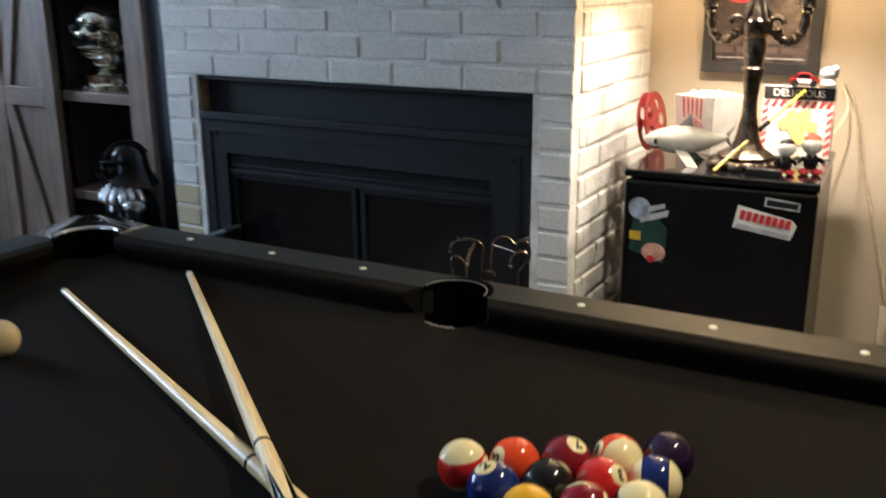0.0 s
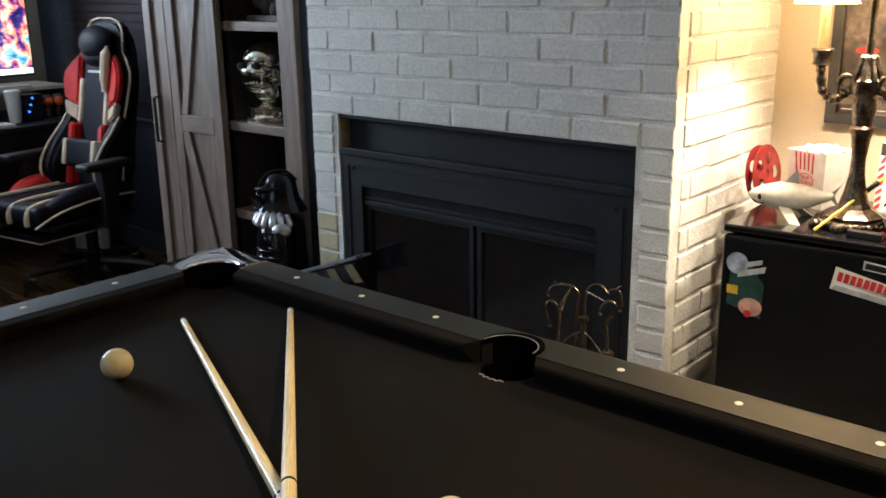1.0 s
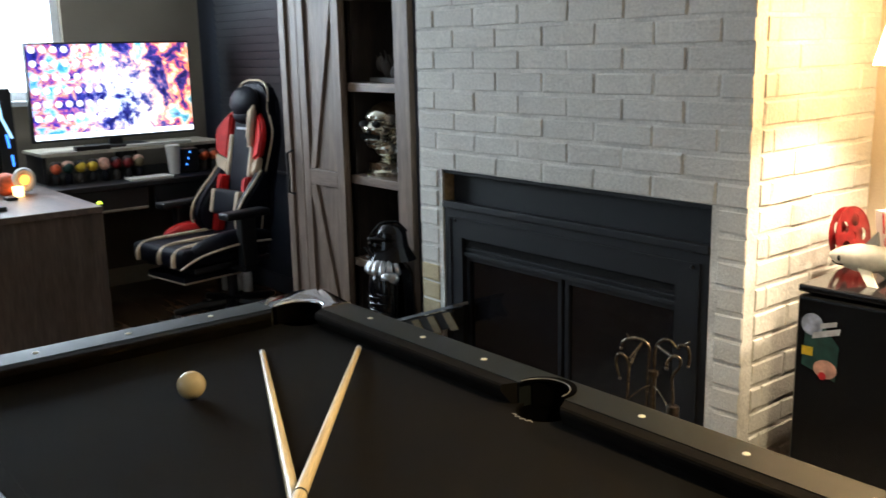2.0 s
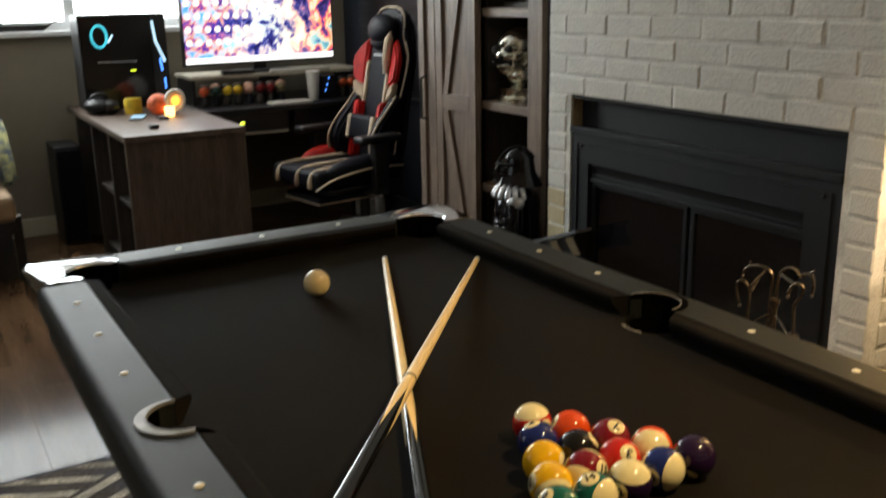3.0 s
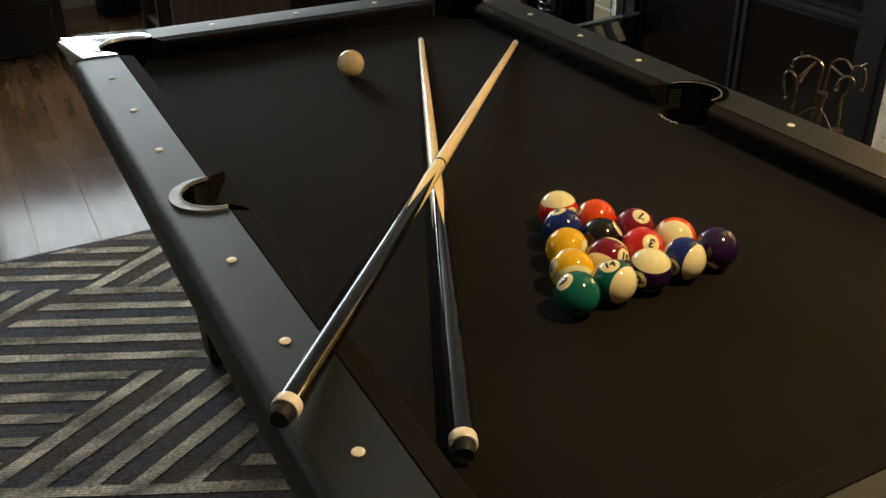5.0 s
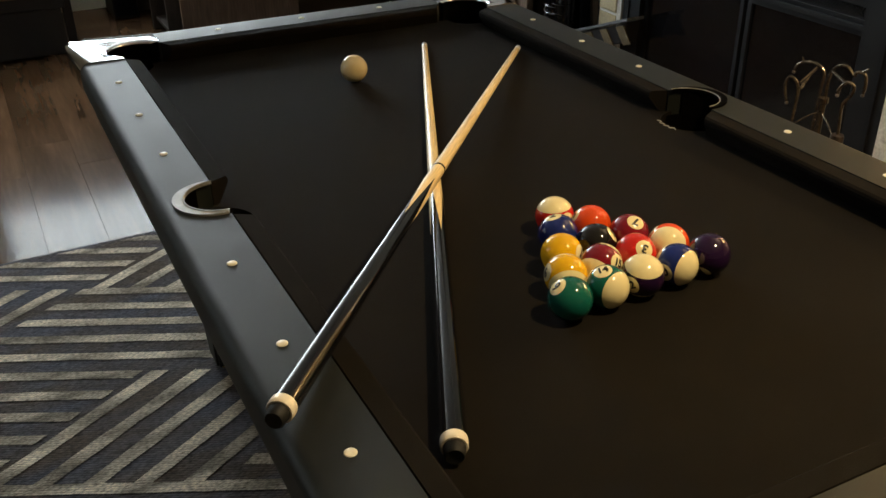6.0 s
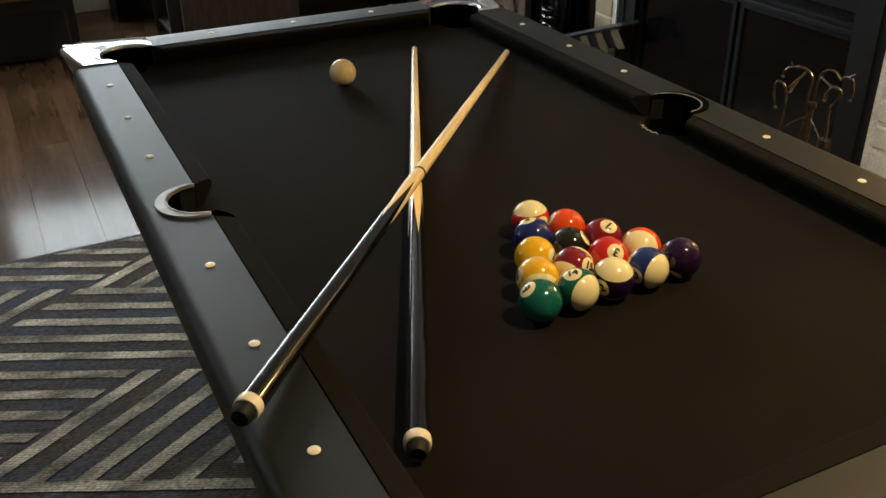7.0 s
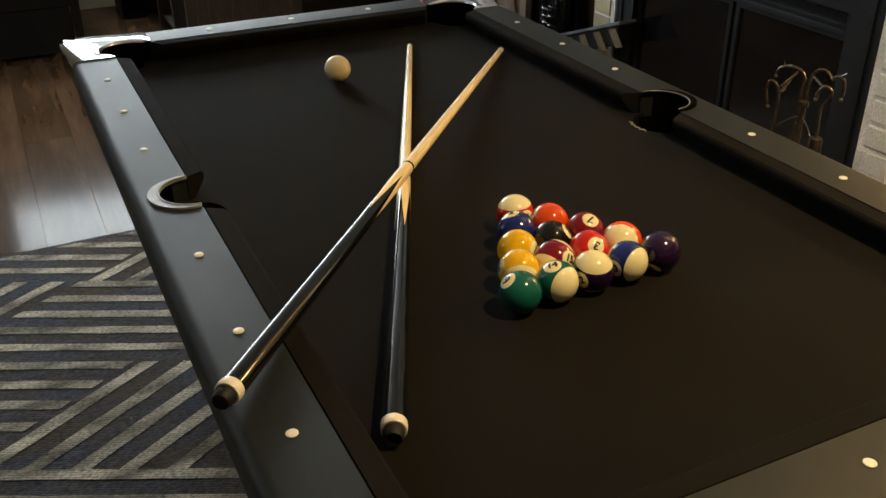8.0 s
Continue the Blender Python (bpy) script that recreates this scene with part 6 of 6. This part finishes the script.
# ---- chair at the desk ----
chair = thing("gaming_chair", "black, red and cream gaming chair facing the desk", "chair", pose(-3.36, 1.450, 0, 0, 0, 9))
part("hub", lathe([(0.045, 0.075), (0.050, 0.09), (0.050, 0.13), (0.032, 0.14)], 20), M_BLACK, chair, smooth=True)
part("gas_lift", lathe([(0.028, 0.135), (0.028, 0.26), (0.018, 0.265), (0.018, 0.375)], 18), M_BLACK, chair, smooth=True)
part("tilt_plate", box(-0.11, 0.11, -0.16, 0.14, 0.355, 0.395, 0.008), M_BLACK, chair)
for k in range(5):
    a = radians(72 * k + 100)
    ca, sa = math.cos(a), math.sin(a)
    leg = part("base_leg", tube([(0.03 * ca, 0.03 * sa, 0.105), (0.18 * ca, 0.18 * sa, 0.095), (0.315 * ca, 0.315 * sa, 0.075)], [0.028, 0.024, 0.018], 8), M_BLACK, chair, smooth=True)
    for off in (-0.016, 0.016):
        part("caster_wheel", lathe([(0.010, -0.011), (0.028, -0.010), (0.029, 0), (0.028, 0.010), (0.010, 0.011)], 16, pose(0.318 * ca - off * sa, 0.318 * sa + off * ca, 0.029, 90, 0, math.degrees(a) + 0)), M_RUBBER, leg, smooth=True)
    part("caster_cap", box(0.300 * ca - 0.012, 0.300 * ca + 0.012, 0.300 * sa - 0.012, 0.300 * sa + 0.012, 0.050, 0.070, 0.004), M_TUMBLER, leg, "pale caster cap")


def cushion_block(x0, x1, y0, y1, z0, z1, bev=0.03):
    return box(x0, x1, y0, y1, z0, z1, bev, 4)


part("seat", cushion_block(-0.235, 0.235, -0.445, 0.10, 0.385, 0.485, 0.040), M_SEATBLACK, chair, smooth=True)
for sx in (-1, 1):
    wing = curve_points([(sx * 0.215, 0.08, 0.470), (sx * 0.228, -0.10, 0.492), (sx * 0.222, -0.28, 0.482), (sx * 0.200, -0.400, 0.440)], 4)
    if sx < 0:
        wing = [Vector((v.x, v.y * 0.74 + 0.01, v.z - 0.006)) for v in wing]
    part("seat_bolster", tube(wing, [0.044, 0.048, 0.051, 0.053, 0.054, 0.054, 0.053, 0.050, 0.046, 0.040, 0.033, 0.024, 0.012], 14), M_RED if sx < 0 else M_SEATBLACK, chair, "red seat bolster" if sx < 0 else "", smooth=True)
for x in (-0.150, 0.040, 0.165):
    line = curve_points([(x, 0.06, 0.487), (x, -0.22, 0.489), (x * 1.02, -0.395, 0.484), (x * 1.03, -0.447, 0.452), (x * 1.02, -0.451, 0.400)], 4)
    part("seat_piping", tube(line, 0.0125, 8), M_CREAMLEATHER, chair, "cream seat stripe", smooth=True)
part("seat_piping", tube(curve_points([(0.272, 0.07, 0.468), (0.286, -0.14, 0.480), (0.274, -0.35, 0.452), (0.238, -0.460, 0.395)], 4), 0.006, 8), M_CREAMLEATHER, chair, "cream piping", smooth=True)
part("seat_pan", box(-0.225, 0.225, -0.37, 0.10, 0.352, 0.3845, 0.010), M_BLACK, chair)
part("footrest", box(-0.17, 0.17, -0.40, -0.06, 0.300, 0.335, 0.012, 3), M_SEATBLACK, chair, smooth=True)
part("footrest_piping", tube([(-0.17, -0.398, 0.303), (0.17, -0.398, 0.303), (0.172, -0.06, 0.303)], 0.005, 6), M_CREAMLEATHER, chair, "cream piping")

back = new("backrest")
back.parent = chair
back.matrix_basis = pose(0.0, 0.045, 0.44, -12) @ Matrix.Diagonal((0.90, 1, 1, 1))
outline = [(-0.19, 0.0), (0.19, 0.0), (0.225, 0.07), (0.222, 0.14), (0.190, 0.30), (0.212, 0.42), (0.232, 0.54), (0.228, 0.60), (0.190, 0.66), (0.162, 0.70), (0.150, 0.77), (0.136, 0.812), (0.102, 0.842), (0.050, 0.856),
           (-0.050, 0.856), (-0.102, 0.842), (-0.136, 0.812), (-0.150, 0.77), (-0.162, 0.70), (-0.190, 0.66), (-0.228, 0.60), (-0.232, 0.54), (-0.212, 0.42), (-0.190, 0.30), (-0.222, 0.14), (-0.225, 0.07)]
part("back_shell", slab(outline, 0.0, 0.075, 0.018, 3), M_SEATBLACK, back, smooth=True)
part("back_piping", tube([(x * 1.005, 0.004, z + (0.004 if z > 0.5 else 0)) for x, z in outline], 0.0055, 6, True), M_CREAMLEATHER, back, "cream piping", smooth=True)


def swept_forward(bm, start, reach):
    """Bends the outer edge of a pad towards the sitter."""
    for v in bm.verts:
        v.co.y -= reach * max(0.0, abs(v.co.x) - start) / 0.1
    return bm


def side_wing(sx):
    """A lower side bolster: deep near the seat, tapering up the back, its front edge rounded."""
    prof = [(0.03, 0.0), (-0.10, 0.015), (-0.150, 0.080), (-0.152, 0.150), (-0.120, 0.230), (-0.070, 0.310), (-0.030, 0.385), (0.03, 0.400)]
    bm = bmesh.new()
    rows = [[bm.verts.new((sx * (x + 0.10 * (-y) * 0.5), y, z)) for y, z in prof] for x in (0.150, 0.225)]
    bm.faces.new(rows[0])
    bm.faces.new(rows[1][::-1])
    for k in range(len(prof)):
        q = (k + 1) % len(prof)
        bm.faces.new((rows[0][k], rows[0][q], rows[1][q], rows[1][k]))
    bmesh.ops.recalc_face_normals(bm, faces=bm.faces)
    bmesh.ops.bevel(bm, geom=bm.edges[:], offset=0.018, segments=3, affect="EDGES")
    return bm, [(sx * (0.215 + 0.05 * (-y)), y * 1.04 - 0.002, z) for y, z in prof[1:-1]]


for sx in (-1, 1):
    def flip(points):
        pts = [(sx * x, z) for x, z in points]
        return pts if sx > 0 else pts[::-1]
    part("red_wing", swept_forward(slab(flip([(0.120, 0.425), (0.212, 0.455), (0.230, 0.54), (0.224, 0.590), (0.170, 0.655), (0.120, 0.690)]), -0.040, 0.004, 0.014, 3), 0.13, 0.030), M_RED, back, "red wing bolster", smooth=True)
    part("cream_band", swept_forward(slab(flip([(0.120, 0.350), (0.200, 0.385), (0.213, 0.452), (0.120, 0.420)]), -0.037, 0.003, 0.008), 0.13, 0.030), M_CREAMLEATHER, back, "cream band", smooth=True)
    bm, edge_line = side_wing(sx)
    part("side_bolster", bm, M_SEATBLACK, back, "navy black side bolster", smooth=True)
    part("bolster_piping", tube(curve_points(edge_line, 4), 0.007, 8), M_CREAMLEATHER, back, "cream piping", smooth=True)
    part("inner_panel", slab(flip([(0.098, 0.03), (0.146, 0.03), (0.146, 0.345), (0.098, 0.330)]), -0.075, 0.003, 0.010), M_RED, back, "red inner side panel", smooth=True)
    part("cream_strip", slab(flip([(0.088, 0.34), (0.119, 0.34), (0.119, 0.56), (0.088, 0.56)]), -0.040, 0.003, 0.006), M_CREAMLEATHER, back, "cream strip", smooth=True)
part("center_panel", slab([(-0.095, 0.02), (0.095, 0.02), (0.095, 0.66), (-0.095, 0.66)], -0.030, 0.004, 0.010), M_SEATBLACK, back, smooth=True)
bm = bmesh.new()
add_ball(bm, (0, -0.040, 0.735), (0.122, 0.055, 0.084))
add_ball(bm, (0, -0.034, 0.670), (0.100, 0.035, 0.050))
part("headrest_pillow", bm, M_SEATBLACK, back, "navy black neck pillow", smooth=True)
part("chest_logo_bar", slab([(-0.06, 0.590), (0.06, 0.590), (0.06, 0.602), (-0.06, 0.602)], -0.0325, -0.0305), M_GREYPRINT, back, "pale lettering bar")
part("pillow_strap", tube(curve_points([(0.104, -0.050, 0.720), (0.106, -0.056, 0.63), (0.106, -0.046, 0.50)], 4), [0.012] * 2 + [0.024] * 5 + [0.016] * 2, 8), M_CREAMLEATHER, back, "cream pillow strap", smooth=True)
part("lumbar_pillow", cushion_block(-0.125, 0.125, -0.105, -0.050, 0.125, 0.265, 0.025), M_SEATBLACK, back, "navy black lumbar pillow", smooth=True)
for sx in (-1, 1):
    part("lumbar_tab", cushion_block(sx * 0.118 - 0.020, sx * 0.118 + 0.020, -0.110, -0.046, 0.130, 0.260, 0.015), M_CREAMLEATHER, back, "cream pillow tab", smooth=True)
    arm = part("armrest", box(sx * 0.29 - 0.045, sx * 0.29 + 0.045, -0.23, 0.03, 0.612, 0.650, 0.016, 3), M_BLACK, chair, smooth=True)
    part("arm_post", box(sx * 0.29 - 0.026, sx * 0.29 + 0.026, -0.14, -0.05, 0.36, 0.6115, 0.008), M_BLACK, arm)
    part("arm_bracket", box(min(sx * 0.10, sx * 0.316), max(sx * 0.10, sx * 0.316), -0.14, -0.06, 0.335, 0.3595, 0.004), M_BLACK, arm)

carton = thing("white_carton", "small white carton on the floor under the desk", "box", pose(-3.97, 1.775, 0, 0, 0, 12))
part("body", box(-0.055, 0.055, -0.075, 0.075, 0, 0.10, 0.003), M_TUMBLER, carton)
part("flap", box(-0.055, 0.055, -0.075, 0.0, 0.1005, 0.104, 0.001), M_PAPER, carton)
flask = thing("white_bottle", "small white bottle beside a carton on the floor", "bottle", pose(-3.88, 1.800, 0))
part("body", lathe([(0.030, 0), (0.032, 0.01), (0.032, 0.11), (0.014, 0.135), (0.014, 0.150)], 18), M_TUMBLER, flask, smooth=True)
part("cap", lathe([(0.016, 0.1505), (0.016, 0.172), (0, 0.173)], 14), M_BLACK, flask, smooth=True)

# ---- armchair and floor things by the window ----
sofa = thing("armchair", "armchair with tan seat, floral back and black legs", "armchair", pose(-4.02, -0.66, 0))
part("seat", cushion_block(-0.36, 0.40, -0.36, 0.36, 0.31, 0.435, 0.035), M_TAN, sofa, "tan seat cushion", smooth=True)
part("base_rail", box(-0.36, 0.37, -0.35, 0.35, 0.245, 0.309, 0.006), M_BLACK, sofa)
part("backrest", box(-0.47, -0.30, -0.37, 0.37, 0.30, 0.86, 0.05, 4), M_FLORAL, sofa, "dark floral backrest", smooth=True)
for sy in (-1, 1):
    part("arm_cushion", slab([(-0.30, 0.436), (0.12, 0.436), (0.08, 0.56), (-0.12, 0.70), (-0.30, 0.78)], sy * 0.37 - 0.045, sy * 0.37 + 0.045, 0.025, 3), M_FLORAL, sofa, "dark floral arm", smooth=True)
    for x in (-0.40, 0.33):
        part("leg", box(x - 0.022, x + 0.022, sy * 0.36 - 0.022, sy * 0.36 + 0.022, 0, 0.33, 0.004), M_BLACK, sofa)
part("skirt", box(0.345, 0.362, -0.33, 0.33, 0.02, 0.244), M_BLACK, sofa, "black front skirt")
# added black box: stands in for the shadow on wall and skirting beside the desk
shade_box = thing("wall_shade_box", "black box standing in for the shade on the wall beside the desk", "loudspeaker", pose(-4.40, 0.060, 0))
part("cabinet", box(-0.16, 0.14, -0.068, 0.068, 0.0, 0.56, 0.006), M_BLACK, shade_box)
part("shade_box_front", box(0.1405, 0.150, -0.062, 0.062, 0.02, 0.54, 0.003), M_SEATBLACK, shade_box)
s = Sculpt()
hull = [(-0.16, 0.0), (0.16, 0.0), (0.21, 0.035), (-0.21, 0.035)]
bmh = slab(hull, -0.02, 0.02)
tmp = bpy.data.meshes.new("hull")
bmh.to_mesh(tmp)
bmh.free()
s.bm.from_mesh(tmp)
add_tube(s.bm, [(0.19, 0, 0.03), (0.27, 0, 0.07)], [0.006, 0.003], 6)
add_tube(s.bm, [(-0.05, 0, 0.03), (-0.05, 0, 0.09)], 0.004, 6)
s.close(M_BLACK)
tagged(s.make("model_boat", pose(WEST + 0.0, -0.10, 1.181, 0, 0, 90)), "small dark model boat on the window sill", "model boat")


# ---- ceiling downlight ----
down = thing("ceiling_downlight", "lit round recessed downlight in the ceiling over the table", "downlight", pose(*DOWNLIGHT, CEIL))
part("trim", lathe([(0.062, -0.004), (0.095, -0.004), (0.098, -0.0005), (0.062, -0.0005)], 32), M_WHITE, down, smooth=True)


# ---- floor planks ----
def plank_mesh(w):
    return finish(box(0, w, 0, 0.182, -0.010, 0.0, 0.0004, 1))


random.seed(4)
full = {w: plank_mesh(w) for w in (1.216,)}
row = 0
y = SOUTH
while y < NORTH - 0.001:
    x = WEST - random.uniform(0, 1.1)
    while x < EAST:
        x0, x1 = max(x, WEST), min(x + 1.218, EAST)
        if x1 - x0 > 0.05:
            wide = min(0.184, NORTH - y)
            ob = part("plank", full[1.216], M_PLANK, FLOOR, at=Matrix.LocRotScale((x0, y, random.uniform(-0.0002, 0.0)), None, ((x1 - x0 - 0.0005) / 1.216, (wide - 0.0004) / 0.182, 1)))
        x += 1.218
    y += 0.184


# ---- bricks ----
def brick_mesh(seed, w=0.2025, d=0.09, h=0.0602):
    """One worn brick, its face at -y, with chipped edges."""
    r = random.Random(seed)
    bm = bmesh.new()
    add_box(bm, 0, w, 0, d, 0, h)
    es = [e for e in bm.edges if all(v.co.y < 0.001 for v in e.verts)]
    bmesh.ops.bevel(bm, geom=es, offset=0.0050, segments=1, affect="EDGES")
    for v in bm.verts:
        if v.co.y < 0.05:
            v.co += Vector((r.uniform(-0.0026, 0.0026), r.uniform(-0.0016, 0.0016), r.uniform(-0.0024, 0.0024)))
    return finish(bm)


BRICKS = [brick_mesh(s) for s in range(8)]
TANBRICKS = [brick_mesh(s) for s in range(20, 24)]
random.seed(11)
far_verts, far_faces = [], []


def lay(u0, u1, z, on_side, tan=False):
    """A brick from u0 to u1 along the front (x) or along the return (y) of the chimney."""
    me = random.choice(TANBRICKS if tan else BRICKS)
    s = (u1 - u0 - JOINT) / 0.2025
    push = random.uniform(-0.0015, 0.002)
    if on_side:
        m = pose(CH_R + push, u0 + JOINT / 2, z + JOINT / 2, 0, 0, 90) @ Matrix.Diagonal((s, 0.10 / 0.09 * 0.6, 1, 1))
    else:
        m = pose(u0 + JOINT / 2, CH_Y + push, z + JOINT / 2) @ Matrix.Diagonal((s, 0.5, 1, 1))
    if z < 1.60 and z > (0.30 if not on_side else 0.10):
        part("brick", me, M_OLDBRICK if tan else M_BRICK, chimney, at=m)
    else:
        n = len(far_verts)
        far_verts.extend([tuple(m @ v.co) for v in me.vertices])
        far_faces.extend([[n + k for k in f.vertices] for f in me.polygons])


n_courses = int(CEIL / COURSE) + 1
first = round(OP_T / COURSE)
for k in range(-first, n_courses - first):
    z = OP_T + k * COURSE
    if z < -0.03 or z + COURSE > CEIL:
        continue
    odd = k % 2
    if z < OP_T - 0.01:
        lay(CH_L, OP_L, z, False, z < 0.60)
        lay(OP_R, CH_R, z, False)
    else:
        edges = [CH_L] + [(-1.187 if odd else -1.292) + MODULE * q for q in range(-1, 7)] + [CH_R]
        edges = sorted(e for e in edges if CH_L - 0.001 <= e <= CH_R + 0.001)
        edges = [e for n, e in enumerate(edges) if n == 0 or e - edges[n - 1] > 0.04]
        for a, b in zip(edges, edges[1:]):
            lay(a, b, z, False)
    start = CH_Y + 0.047
    edges = [start] + [start + (0.155 if odd else 0.05) + MODULE * q for q in range(0, 4)]
    edges = [e for e in edges if e < NORTH - 0.03] + [NORTH]
    for a, b in zip(edges, edges[1:]):
        lay(a, b, z, True)
me = bpy.data.meshes.new("upper_bricks")
me.from_pydata(far_verts, [], far_faces)
tagged(part("upper_bricks", me, M_BRICK, chimney), kind="stuff")
